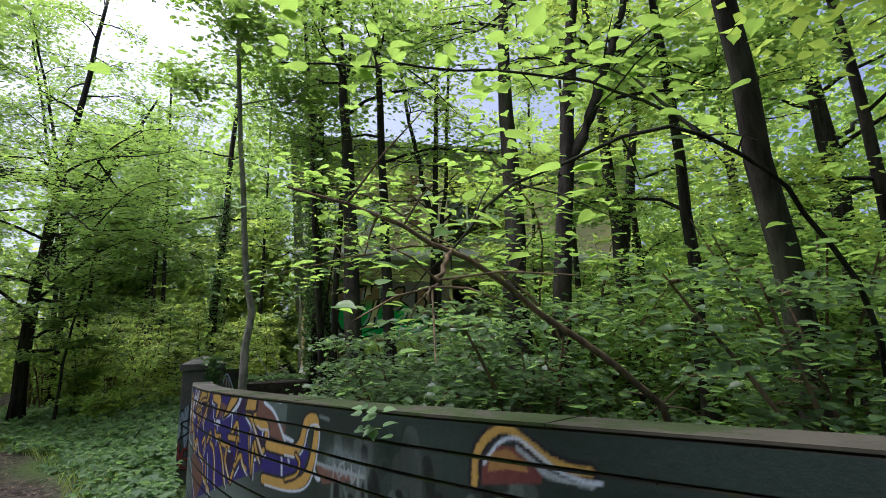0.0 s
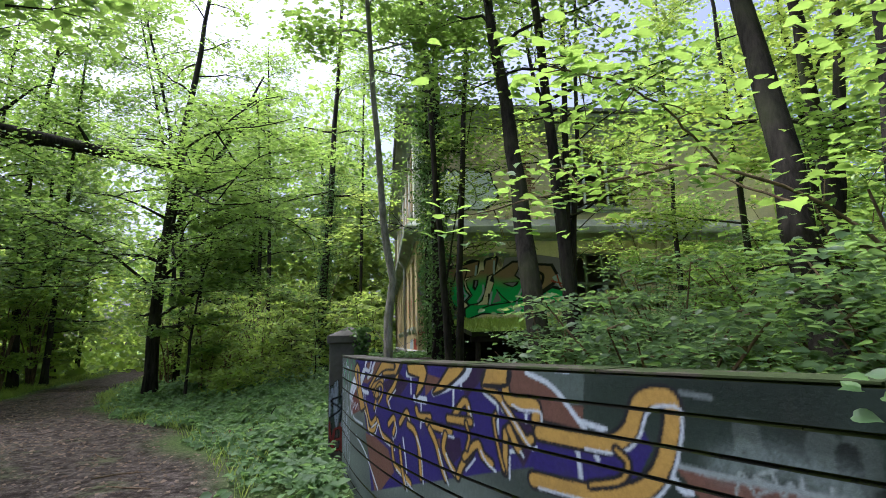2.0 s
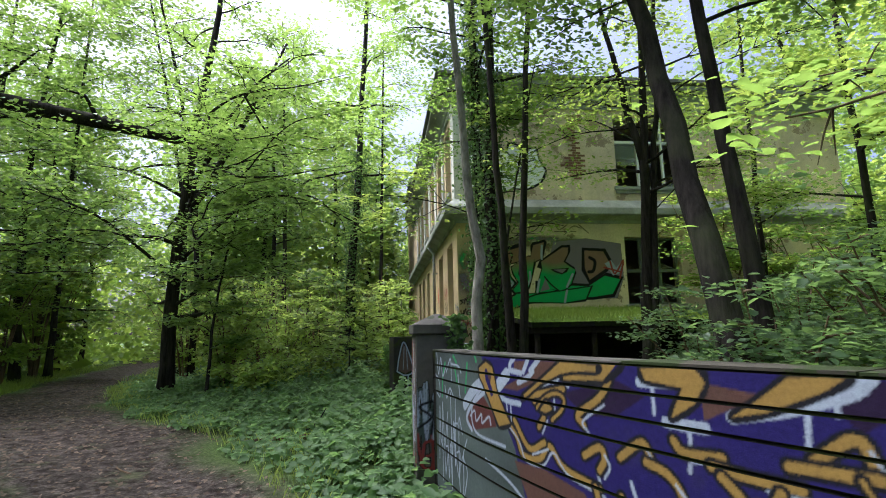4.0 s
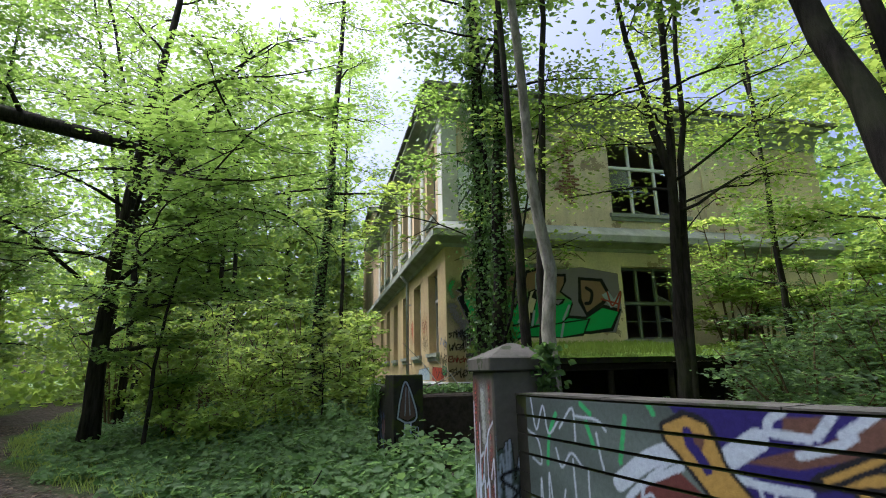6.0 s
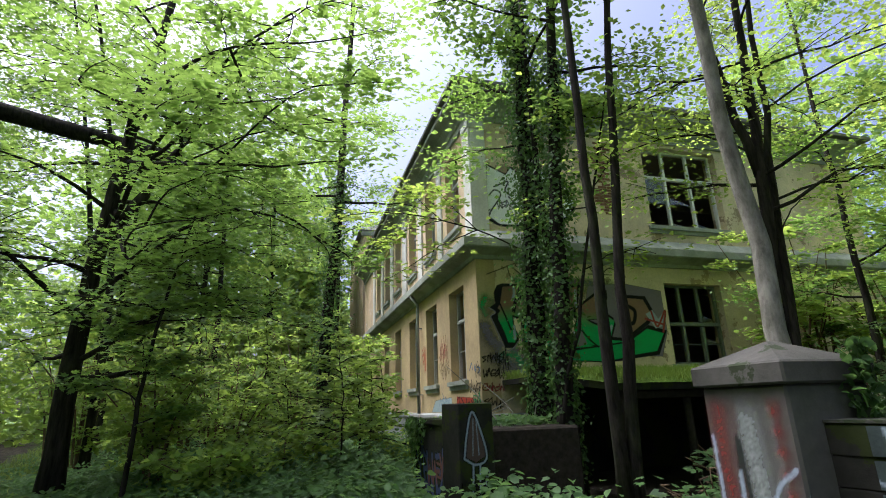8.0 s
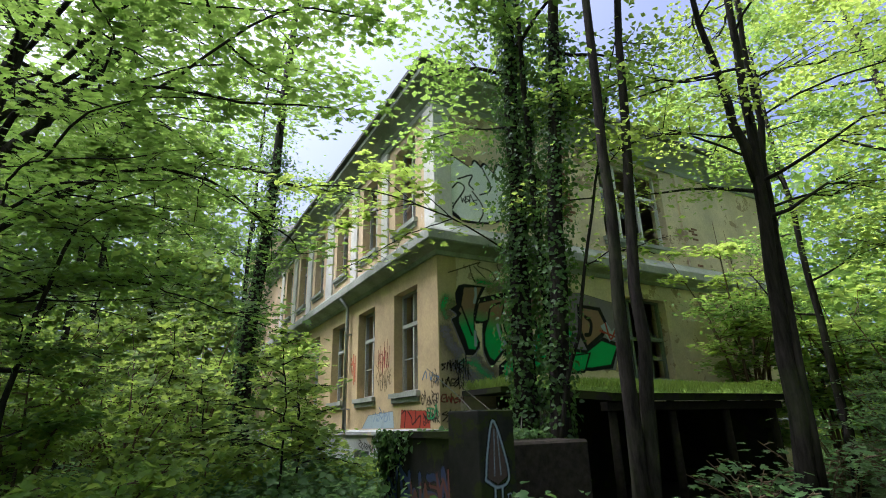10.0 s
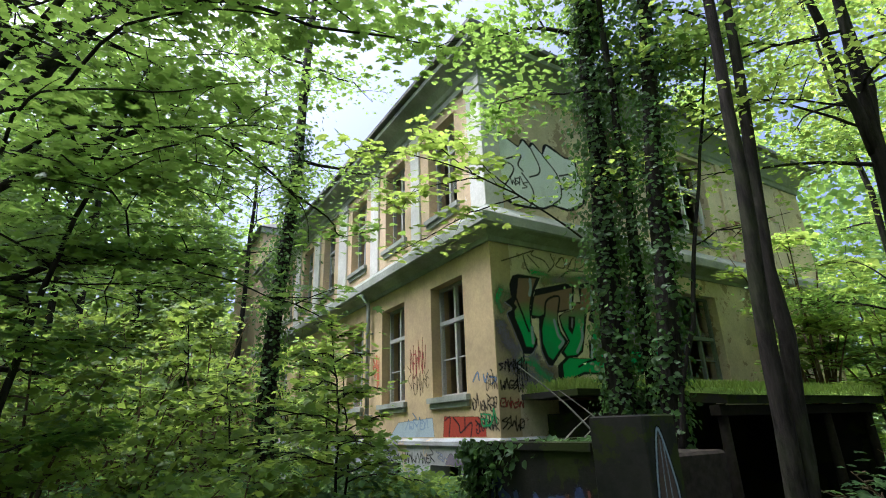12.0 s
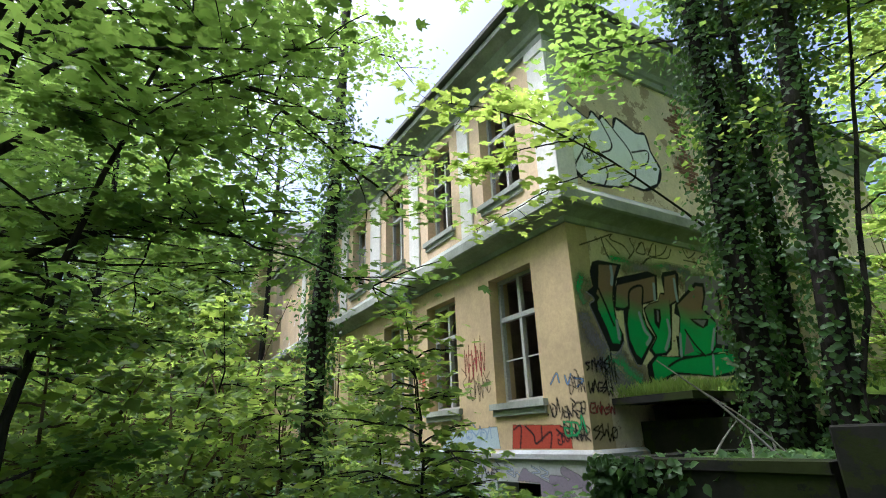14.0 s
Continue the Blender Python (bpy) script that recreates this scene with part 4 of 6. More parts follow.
letter(0.045, [(1.31, 1.24), (1.33, 1.09), (1.45, 0.96), (1.72, 0.82), (1.81, 0.71), (2.0, 0.72), (2.11, 0.81), (2.24, 0.72), (2.52, 0.68)])
letter(0.045, [(2.64, 1.21), (2.56, 1.12), (2.39, 1.02), (2.43, 0.97)])
letter(0.045, [(1.97, 1.05), (2.07, 0.98), (2.01, 0.9)])
letter(0.045, [(1.92, 1.07), (2.27, 1.14)])
letter(0.045, [(2.68, 0.86), (2.82, 0.95), (2.87, 0.89)])
letter(0.045, [(2.84, 0.87), (2.96, 0.84), (3.03, 0.75), (3.06, 0.56)])
letter(0.045, [(2.42, 0.82), (2.54, 0.88), (2.57, 0.83), (2.53, 0.77)])
letter(0.045, [(3.0, 0.99), (3.05, 0.95), (3.22, 0.96)])
letter(0.045, [(3.17, 0.92), (3.35, 0.91), (3.5, 0.91)])
letter(0.045, [(3.21, 0.89), (3.3, 0.81), (3.37, 0.69), (3.42, 0.63)])
letter(0.045, [(3.43, 0.88), (3.4, 0.8), (3.45, 0.74), (3.54, 0.68)])
letter(0.045, [(3.55, 1.01), (3.68, 1.1), (3.73, 1.01)])
letter(0.045, [(3.47, 0.98), (3.73, 0.99)])
letter(0.045, [(2.49, 0.68), (2.55, 0.55), (2.75, 0.51), (2.87, 0.48)])
letter(0.045, [(3.57, 0.67), (3.63, 0.75), (3.73, 0.83)])
letter(0.045, [(3.88, 1.2), (4.01, 1.15), (4.09, 1.08), (4.15, 1.02), (4.22, 0.96), (4.26, 0.97)])
letter(0.045, [(4.06, 0.98), (4.05, 0.89), (4.04, 0.79)])
letter(0.045, [(4.09, 1.0), (4.14, 0.93), (4.16, 0.91)])
letter(0.045, [(3.65, 0.79), (3.79, 0.88), (3.84, 0.83), (3.92, 0.8)])
letter(0.045, [(1.72, 0.9), (1.89, 0.76), (2.06, 0.82)])
letter(0.045, [(2.67, 0.68), (2.72, 0.53), (2.77, 0.45)])
letter(0.065, [(4.07, 1.21), (4.09, 1.15), (4.16, 1.13), (4.3, 1.13), (4.3, 1.05), (4.34, 1.03), (4.5, 1.02), (4.59, 1.01)])
letter(0.018, [(3.98, 1.06), (3.96, 1.03), (3.97, 0.96), (4.0, 0.86), (4.03, 0.79)])
letter(0.018, [(3.68, 0.98), (3.71, 0.91), (3.68, 0.84)])
letter(0.075, [(4.32, 1.01), (4.57, 1.01), (4.74, 1.02), (4.84, 1.08), (4.9, 1.19), (4.98, 1.22), (5.04, 1.2), (5.02, 1.08), (4.96, 0.95), (4.85, 0.86), (4.62, 0.81), (4.26, 0.79)])
letter(0.02, [(4.77, 1.0), (4.82, 0.96), (4.78, 0.89), (4.62, 0.84)])
letter(0.025, [(2.0, 1.01), (2.08, 1.07), (2.19, 1.11), (2.27, 1.09), (2.25, 1.03), (2.15, 0.96)])
letter(0.04, [(6.31, 1.07), (6.33, 1.18), (6.41, 1.26), (6.49, 1.28), (6.57, 1.24), (6.66, 1.19), (6.75, 1.17), (6.81, 1.17)])
wall_paint.stroke(BLACK, 0.04, [(2.24, 1.3), (2.72, 1.31), (2.6, 1.21), (2.28, 1.19), (2.24, 1.3)])
wall_paint.stroke(BLACK, 0.04, [(2.85, 1.28), (3.13, 1.3), (3.18, 1.24), (3.12, 1.15), (3.0, 1.08), (3.04, 1.16), (3.07, 1.21), (2.87, 1.23), (2.85, 1.28)])
wall_paint.stroke(BLACK, 0.04, [(3.5, 1.28), (3.68, 1.29), (3.61, 1.24), (3.41, 1.15), (3.28, 1.12), (3.37, 1.18), (3.5, 1.28)])
wall_paint.stroke(BLACK, 0.04, [(3.92, 1.3), (4.1, 1.3), (4.08, 1.22), (3.87, 1.21), (3.92, 1.3)])
wall_paint.fill(YELLOW, [(2.24, 1.3), (2.72, 1.31), (2.6, 1.21), (2.28, 1.19)])
wall_paint.fill(YELLOW, [(2.85, 1.28), (3.13, 1.3), (3.18, 1.24), (3.12, 1.15), (3.0, 1.08), (3.04, 1.16), (3.07, 1.21), (2.87, 1.23)])
wall_paint.fill(YELLOW, [(3.5, 1.28), (3.68, 1.29), (3.61, 1.24), (3.41, 1.15), (3.28, 1.12), (3.37, 1.18)])
wall_paint.fill(YELLOW, [(3.92, 1.3), (4.1, 1.3), (4.08, 1.22), (3.87, 1.21)])
wall_paint.stroke(BLACK, 0.04, [(1.19, 1.2), (1.32, 1.25), (1.42, 1.22), (1.46, 1.13), (1.49, 1.05), (1.61, 0.92), (1.66, 0.87), (1.5, 0.83), (1.4, 0.94), (1.26, 1.09), (1.2, 1.14), (1.19, 1.2)])
wall_paint.stroke(BLACK, 0.04, [(2.26, 1.29), (2.55, 1.28), (2.55, 1.25), (2.36, 1.24), (2.25, 1.22), (2.05, 1.15), (1.86, 1.05), (1.85, 1.07), (2.1, 1.2), (2.26, 1.29)])
wall_paint.stroke(BLACK, 0.04, [(2.03, 1.0), (2.1, 1.06), (2.16, 1.02), (2.09, 0.99), (2.03, 1.0)])
wall_paint.fill(YELLOW, [(1.19, 1.2), (1.32, 1.25), (1.42, 1.22), (1.46, 1.13), (1.49, 1.05), (1.61, 0.92), (1.66, 0.87), (1.5, 0.83), (1.4, 0.94), (1.26, 1.09), (1.2, 1.14)])
wall_paint.fill(YELLOW, [(2.26, 1.29), (2.55, 1.28), (2.55, 1.25), (2.36, 1.24), (2.25, 1.22), (2.05, 1.15), (1.86, 1.05), (1.85, 1.07), (2.1, 1.2)])
wall_paint.fill(YELLOW, [(2.03, 1.0), (2.1, 1.06), (2.16, 1.02), (2.09, 0.99)])
wall_paint.fill(BROWN, [(1.32, 1.18), (1.41, 1.18), (1.39, 1.11), (1.31, 1.12)])
wall_paint.stroke(PURPLE, 0.05, [(1.32, 1.18), (1.33, 1.13), (1.36, 1.1), (1.4, 1.04)])
wall_paint.stroke(MINT, 0.03, [(0.6, 1.27), (0.68, 1.22)])
wall_paint.stroke(MINT, 0.03, [(0.95, 1.22), (0.89, 1.0)])
wall_paint.stroke(MINT, 0.03, [(0.35, 1.2), (0.27, 1.08), (0.23, 0.9)])
wall_paint.stroke(MINT, 0.03, [(1.1, 1.31), (1.14, 1.25)])
wall_paint.stroke(MINT, 0.03, [(0.64, 1.17), (0.69, 1.05)])
wall_paint.stroke(PALE, 0.014, [(0.07, 1.28), (0.12, 1.09), (0.21, 1.24), (0.26, 1.08), (0.38, 1.17)])
wall_paint.stroke(PALE, 0.014, [(0.01, 1.08), (0.13, 1.03), (0.16, 0.89), (0.06, 0.91)])
wall_paint.stroke(PALE, 0.014, [(0.38, 1.12), (0.52, 1.24), (0.53, 1.05)])
wall_paint.stroke(PALE, 0.014, [(0.33, 1.0), (0.38, 0.9), (0.48, 0.99), (0.58, 0.93)])
wall_paint.stroke(PALE, 0.014, [(0.55, 1.2), (0.73, 1.19), (0.8, 1.14)])
wall_paint.stroke(PALE, 0.014, [(0.72, 1.12), (0.74, 1.01), (0.76, 0.94)])
wall_paint.scribble(PALE, 0.013, (0.1, 0.15, 0.9, 1.1), 8)
course = (wall_paint.Z + 0.05) / COURSE
row = np.floor(course)
along = (wall_paint.U + (row % 2) * BLOCK / 2) / BLOCK
keep = (np.abs(course - np.round(course)) * COURSE > 0.0034) & (np.abs(along - np.round(along)) * BLOCK > 0.0012)
AX, AY = WALL_LINE[:, 0], WALL_LINE[:, 1]
TX, TY = np.gradient(AX, ARC), np.gradient(AY, ARC)


def wall_face(u, z):
    tx, ty = np.interp(u, ARC, TX), np.interp(u, ARC, TY)
    return np.interp(u, ARC, AX) + ty * 0.005, np.interp(u, ARC, AY) - tx * 0.005, z


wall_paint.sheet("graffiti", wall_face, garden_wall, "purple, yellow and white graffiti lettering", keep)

# the villa's graffiti
south_paint = Canvas(0.17, 4.85, 1.95, 4.1, 0.014, 2)
throw_paint = Canvas(0.3, 3.0, 5.15, 6.8, 0.015, 3)
west_paint = Canvas(16.46, 22.0, 1.24, 4.0, 0.016, 4)
south_paint.mist(MAUVE, 0.2, [(0.29, 2.95), (0.38, 2.74), (0.55, 2.56)])
south_paint.mist(MAUVE, 0.24, [(0.55, 2.32), (0.77, 2.15), (1.01, 2.03)])
south_paint.mist(MAUVE, 0.16, [(0.93, 2.46), (1.02, 2.28), (1.27, 2.16)])
south_paint.mist(LEAFGREEN, 0.1, [(0.33, 3.56), (0.26, 3.39), (0.33, 3.21)])
south_paint.mist(LEAFGREEN, 0.08, [(1.07, 3.97), (1.36, 3.96), (1.54, 3.85)])
south_paint.mist(LEAFGREEN, 0.08, [(1.91, 3.92), (2.26, 4.0)])
south_paint.mist(LEAFGREEN, 0.08, [(2.8, 3.9), (3.41, 3.93)])
south_paint.mist(LEAFGREEN, 0.09, [(0.69, 2.39), (0.94, 2.34), (1.05, 2.22), (1.25, 2.1)])
south_paint.mist(RUST, 0.12, [(0.47, 3.48), (0.39, 3.28)])
south_paint.mist(RUST, 0.14, [(1.33, 3.83), (1.7, 3.91), (2.11, 3.87)])
south_paint.mist(RUST, 0.14, [(2.7, 3.77), (3.28, 3.92), (3.97, 3.71)])
south_paint.mist(MAUVE, 0.1, [(1.59, 3.88), (1.81, 3.91)])
south_paint.mist(MAUVE, 0.1, [(2.37, 4.0), (2.94, 3.97)])
south_paint.fill(MAUVE, [(2.83, 3.9), (3.76, 4.0), (4.78, 3.85), (4.8, 2.89), (4.57, 2.33), (2.38, 2.36)])
south_paint.fill(BLACK, [(3.64, 3.74), (4.32, 3.71), (4.52, 3.32), (4.33, 3.06), (3.79, 2.73), (3.59, 3.1)])
south_paint.fill(BLACK, [(2.27, 2.83), (3.76, 2.73), (4.3, 3.04), (4.79, 2.92), (4.49, 2.36), (3.86, 2.29), (2.23, 2.31)])
south_paint.fill(RUST, [(3.71, 3.66), (4.25, 3.63), (4.41, 3.32), (4.25, 3.12), (3.81, 2.84), (3.69, 3.17)])
south_paint.fill(LEAFGREEN, [(2.34, 2.74), (3.75, 2.66), (4.25, 2.95), (4.69, 2.85), (4.44, 2.45), (3.87, 2.37), (2.31, 2.39)])
south_paint.fill(PALE, [(4.27, 3.29), (4.47, 3.39), (4.6, 3.18), (4.83, 3.41), (4.67, 3.01), (4.49, 2.96)])
south_paint.stroke(BLACK, 0.09, [(3.85, 3.46), (3.99, 3.35), (3.93, 3.1), (3.8, 3.06)])
south_paint.stroke(CRIMSON, 0.05, [(4.43, 3.35), (4.55, 3.01), (4.82, 3.38), (4.69, 2.89)])
south_paint.stroke(CRIMSON, 0.05, [(4.25, 3.18), (4.71, 3.06)])
south_paint.fill(BLACK, [(0.53, 3.69), (0.61, 3.85), (0.75, 3.9), (1.25, 3.89), (1.1, 3.66), (0.96, 3.33), (0.95, 2.97), (1.05, 2.78), (1.04, 2.67), (0.9, 2.52), (0.72, 2.51), (0.65, 2.69), (0.51, 3.0), (0.43, 3.17), (0.54, 3.26), (0.4, 3.36), (0.55, 3.46), (0.53, 3.59)])
south_paint.fill(BLACK, [(1.07, 3.65), (1.85, 3.86), (2.07, 3.82), (1.98, 3.4), (1.75, 3.31), (1.6, 3.28), (1.57, 3.15), (1.61, 2.95), (1.77, 2.77), (1.56, 2.57), (1.34, 2.33), (1.24, 2.35), (1.12, 2.59), (1.11, 2.95), (1.13, 3.15), (0.98, 3.12), (0.94, 3.18), (0.98, 3.44), (1.08, 3.58)])
south_paint.fill(BLACK, [(2.17, 3.79), (2.23, 3.89), (2.59, 3.97), (2.65, 3.9), (2.51, 3.41), (2.32, 3.34), (2.2, 2.92), (2.1, 2.61), (1.94, 2.5), (1.64, 2.49), (1.56, 2.57), (1.77, 2.77), (1.63, 3.02), (1.59, 3.22), (1.75, 3.31), (1.98, 3.38), (2.07, 3.52), (2.18, 3.53)])
south_paint.fill(BLACK, [(2.41, 3.37), (3.06, 3.81), (3.31, 3.82), (3.31, 3.64), (3.15, 3.36), (3.4, 3.19), (3.44, 3.04), (3.29, 2.7), (3.12, 2.57), (2.93, 2.52), (2.67, 2.6), (2.32, 2.52), (2.23, 2.51), (2.45, 3.15), (2.33, 3.2)])
south_paint.fill(BLACK, [(1.46, 2.35), (1.69, 2.51), (1.99, 2.49), (2.59, 2.53), (3.25, 2.61), (3.9, 2.69), (3.66, 2.25), (3.1, 2.2), (2.49, 2.22), (2.07, 2.21), (1.54, 2.02), (1.43, 2.04)])
south_paint.fade(RUST, LEAFGREEN, 3.38, 3.02, [(0.66, 3.44), (0.74, 3.82), (1.14, 3.86), (0.99, 3.57), (0.93, 3.33), (0.92, 3.06), (1.01, 2.78), (0.94, 2.63), (0.79, 2.64), (0.72, 2.86), (0.6, 3.12), (0.6, 3.23), (0.66, 3.3), (0.6, 3.36)])
south_paint.fade(RUST, LEAFGREEN, 3.38, 3.02, [(1.07, 3.53), (2.01, 3.79), (1.92, 3.39), (1.58, 3.3), (1.54, 3.08), (1.6, 2.9), (1.69, 2.77), (1.53, 2.61), (1.36, 2.44), (1.26, 2.5), (1.17, 2.72), (1.18, 2.95), (1.26, 3.19), (0.97, 3.17)])
south_paint.fade(RUST, LEAFGREEN, 3.38, 3.02, [(2.17, 3.49), (2.26, 3.81), (2.56, 3.89), (2.49, 3.45), (2.27, 3.35), (2.28, 3.46), (2.16, 2.92), (2.06, 2.64), (1.93, 2.55), (1.7, 2.52), (1.64, 2.59), (1.81, 2.78), (1.68, 3.02), (1.62, 3.19), (1.7, 3.28), (1.98, 3.36), (2.07, 3.5)])
south_paint.fade(RUST, LEAFGREEN, 3.38, 3.02, [(2.46, 3.35), (3.07, 3.74), (3.25, 3.74), (3.22, 3.56), (3.09, 3.35), (3.25, 3.22), (3.42, 3.12), (3.27, 2.74), (3.1, 2.6), (2.94, 2.56), (2.67, 2.6), (2.4, 2.54), (2.27, 2.53), (2.48, 3.16)])
south_paint.fade(RUST, LEAFGREEN, 3.38, 3.02, [(1.58, 2.36), (1.74, 2.48), (2.58, 2.49), (3.24, 2.57), (3.82, 2.65), (3.66, 2.32), (3.09, 2.23), (2.39, 2.25), (2.08, 2.26), (1.58, 2.09)])
south_paint.fill(BLACK, [(1.84, 3.24), (2.0, 3.24), (1.98, 3.08), (1.88, 2.9), (1.8, 3.0)])
south_paint.fill(BLACK, [(2.7, 3.14), (3.24, 3.18), (3.17, 3.06), (3.03, 3.0), (2.87, 3.04)])
south_paint.fill(MAUVE, [(2.56, 2.91), (2.66, 2.6), (2.39, 2.53)])
south_paint.fill(MAUVE, [(1.91, 3.22), (1.95, 3.2), (1.91, 3.01), (1.87, 3.04)])
south_paint.fill(MAUVE, [(2.79, 3.13), (3.17, 3.15), (3.04, 3.03)])
south_paint.stroke(BLACK, 0.04, [(0.66, 3.44), (0.78, 3.15), (0.84, 2.99), (0.88, 2.9)])
south_paint.stroke(BLACK, 0.04, [(1.26, 3.19), (1.35, 3.48), (1.65, 3.58), (1.59, 3.29)])
south_paint.stroke(BLACK, 0.04, [(2.53, 2.94), (2.71, 2.72), (2.93, 2.54)])
south_paint.stroke(BLACK, 0.04, [(1.95, 2.34), (2.24, 2.45), (2.58, 2.51)])
south_paint.stroke(BLACK, 0.04, [(0.97, 3.17), (1.13, 3.16), (1.26, 3.21)])
south_paint.stroke(PALE, 0.06, [(1.0, 3.82), (1.0, 3.68), (0.96, 3.54)])
south_paint.stroke(PALE, 0.06, [(0.95, 2.97), (0.95, 2.71)])
south_paint.stroke(PALE, 0.06, [(1.95, 3.65), (1.91, 3.39)])
south_paint.stroke(PALE, 0.06, [(1.48, 3.13), (1.54, 2.88), (1.64, 2.77), (1.54, 2.66)])
south_paint.stroke(PALE, 0.06, [(2.5, 3.79), (2.48, 3.56), (2.48, 3.43)])
south_paint.stroke(PALE, 0.06, [(2.13, 3.07), (2.12, 2.85), (1.96, 2.6)])
south_paint.stroke(PALE, 0.06, [(3.33, 3.0), (3.15, 2.66)])
south_paint.stroke(PALE, 0.06, [(3.14, 2.55), (3.06, 2.23)])
south_paint.stroke(PALE, 0.06, [(2.38, 2.86), (2.31, 2.52)])
south_paint.stroke((0.3, 0.25, 0.3), 0.02, [(0.4, 3.36), (0.54, 3.26), (0.43, 3.17), (0.51, 2.98), (0.72, 2.5), (0.89, 2.51), (1.04, 2.67)])
south_paint.stroke((0.3, 0.25, 0.3), 0.02, [(1.11, 2.95), (1.12, 2.59), (1.24, 2.34), (1.33, 2.33)])
throw_paint.stroke(BLACK, 0.09, [(0.55, 6.67), (1.0, 6.48), (1.13, 6.67), (1.29, 6.54), (1.38, 6.65), (1.62, 6.47), (1.75, 6.72), (2.23, 6.55), (2.47, 6.59), (2.54, 6.25), (2.72, 5.94), (2.56, 5.61), (2.17, 5.41), (1.75, 5.43), (1.51, 5.32), (1.17, 5.27), (0.78, 5.26), (0.5, 5.45), (0.51, 6.03), (0.55, 6.67)])
throw_paint.fill((0.88, 0.9, 0.92), [(0.55, 6.67), (1.0, 6.48), (1.13, 6.67), (1.29, 6.54), (1.38, 6.65), (1.62, 6.47), (1.75, 6.72), (2.23, 6.55), (2.47, 6.59), (2.54, 6.25), (2.72, 5.94), (2.56, 5.61), (2.17, 5.41), (1.75, 5.43), (1.51, 5.32), (1.17, 5.27), (0.78, 5.26), (0.5, 5.45), (0.51, 6.03)])
throw_paint.stroke(BLACK, 0.035, [(0.69, 6.16), (1.04, 6.32), (0.96, 6.1), (1.07, 5.99)])
throw_paint.stroke(BLACK, 0.035, [(1.32, 6.55), (1.5, 6.2), (1.46, 6.02), (1.23, 5.9)])
throw_paint.stroke(BLACK, 0.035, [(1.62, 6.47), (1.97, 6.1), (2.01, 5.66), (1.77, 5.43)])
throw_paint.stroke(BLACK, 0.035, [(1.04, 5.94), (1.25, 5.69), (1.28, 5.48), (1.17, 5.27)])
throw_paint.stroke(BLACK, 0.035, [(2.02, 6.11), (2.46, 6.25), (2.39, 5.98), (2.05, 5.82)])
throw_paint.stroke(BLACK, 0.035, [(0.55, 5.93), (0.7, 6.08), (0.84, 5.96), (0.55, 5.51)])
west_paint.fill(BRICKRED, [(18.11, 1.59), (17.02, 1.55), (16.84, 1.41), (16.82, 1.23), (18.16, 1.23)])
west_paint.stroke(BLACK, 0.03, [(18.09, 1.52), (17.91, 1.56), (17.96, 1.24)])
west_paint.stroke(BLACK, 0.03, [(17.8, 1.56), (17.62, 1.43), (17.57, 1.31), (17.24, 1.46), (17.27, 1.23)])
west_paint.stroke(BLACK, 0.03, [(17.43, 1.54), (17.44, 1.35)])
west_paint.stroke(BLACK, 0.03, [(17.11, 1.49), (16.98, 1.4)])
west_paint.fill(SKYGREY, [(19.97, 1.53), (18.53, 1.58), (18.47, 1.22), (20.41, 1.22)])
west_paint.stroke(SLATEBLUE, 0.03, [(17.13, 2.12), (16.99, 2.25), (16.95, 2.12)])
west_paint.stroke(SLATEBLUE, 0.03, [(16.82, 2.2), (16.78, 2.08), (16.7, 2.21)])
west_paint.stroke(SLATEBLUE, 0.03, [(16.66, 2.15), (16.48, 2.11), (16.6, 2.03)])
south_paint.scribble(BLACK, 0.022, (0.5, 1.97, 0.8, 2.5), 6)
throw_paint.scribble(BLACK, 0.025, (0.75, 5.6, 1.15, 5.9), 4)
throw_paint.scribble(BLACK, 0.03, (0.32, 5.35, 0.55, 5.75), 4)
for c, w, b, n in ((BLACK, 0.022, (16.5, 1.6, 17.25, 1.95), 9), (BLACK, 0.02, (16.48, 1.25, 17.1, 1.62), 8), (BLACK, 0.016, (16.47, 1.9, 16.75, 2.3), 5), (BLACK, 0.02, (16.55, 1.3, 17.0, 1.6), 5), (CRIMSON, 0.02, (18.75, 2.3, 19.4, 3.2), 5), ((0.5, 0.16, 0.08), 0.05, (20.95, 2.3, 21.3, 3.3), 3),
                   (BLACK, 0.015, (18.6, 2.0, 19.5, 2.7), 7), (SLATEBLUE, 0.02, (18.7, 1.35, 19.6, 1.75), 6), (MINT, 0.03, (16.55, 1.35, 16.95, 1.7), 3), (BLACK, 0.016, (17.4, 1.74, 18.4, 1.79), 9)):
    west_paint.scribble(c, w, b, n)
ok = ~np.logical_or.reduce([(west_paint.U > a - 0.12) & (west_paint.U < b + 0.12) & (west_paint.Z > 1.71) & (west_paint.Z < 4.06) for a, b in LOW_W])
west_wall, south_wall, upper_wall = (bpy.data.objects[n] for n in ("wall_west_lower", "wall_south_lower", "wall_south_upper"))
west_paint.sheet("graffiti", lambda u, z: (np.full_like(u, WX - 0.004), u, z), west_wall, "red block and black tags", ok)
south_paint.sheet("graffiti", lambda u, z: (u, np.full_like(u, SY - 0.004), z), south_wall, "large green and rust lettering with black outline")
throw_paint.sheet("graffiti", lambda u, z: (u, np.full_like(u, SY - 0.004), z), upper_wall, "white bubble lettering with black outline")
corner_tags = Canvas(0.16, 0.8, 1.25, 2.5, 0.014, 12)
for z in (1.3, 1.6, 1.9, 2.2):
    corner_tags.scribble((BLACK, CRIMSON)[z == 1.6], 0.02, (0.2, z, 0.55 + 0.05 * z, z + 0.26), 5)
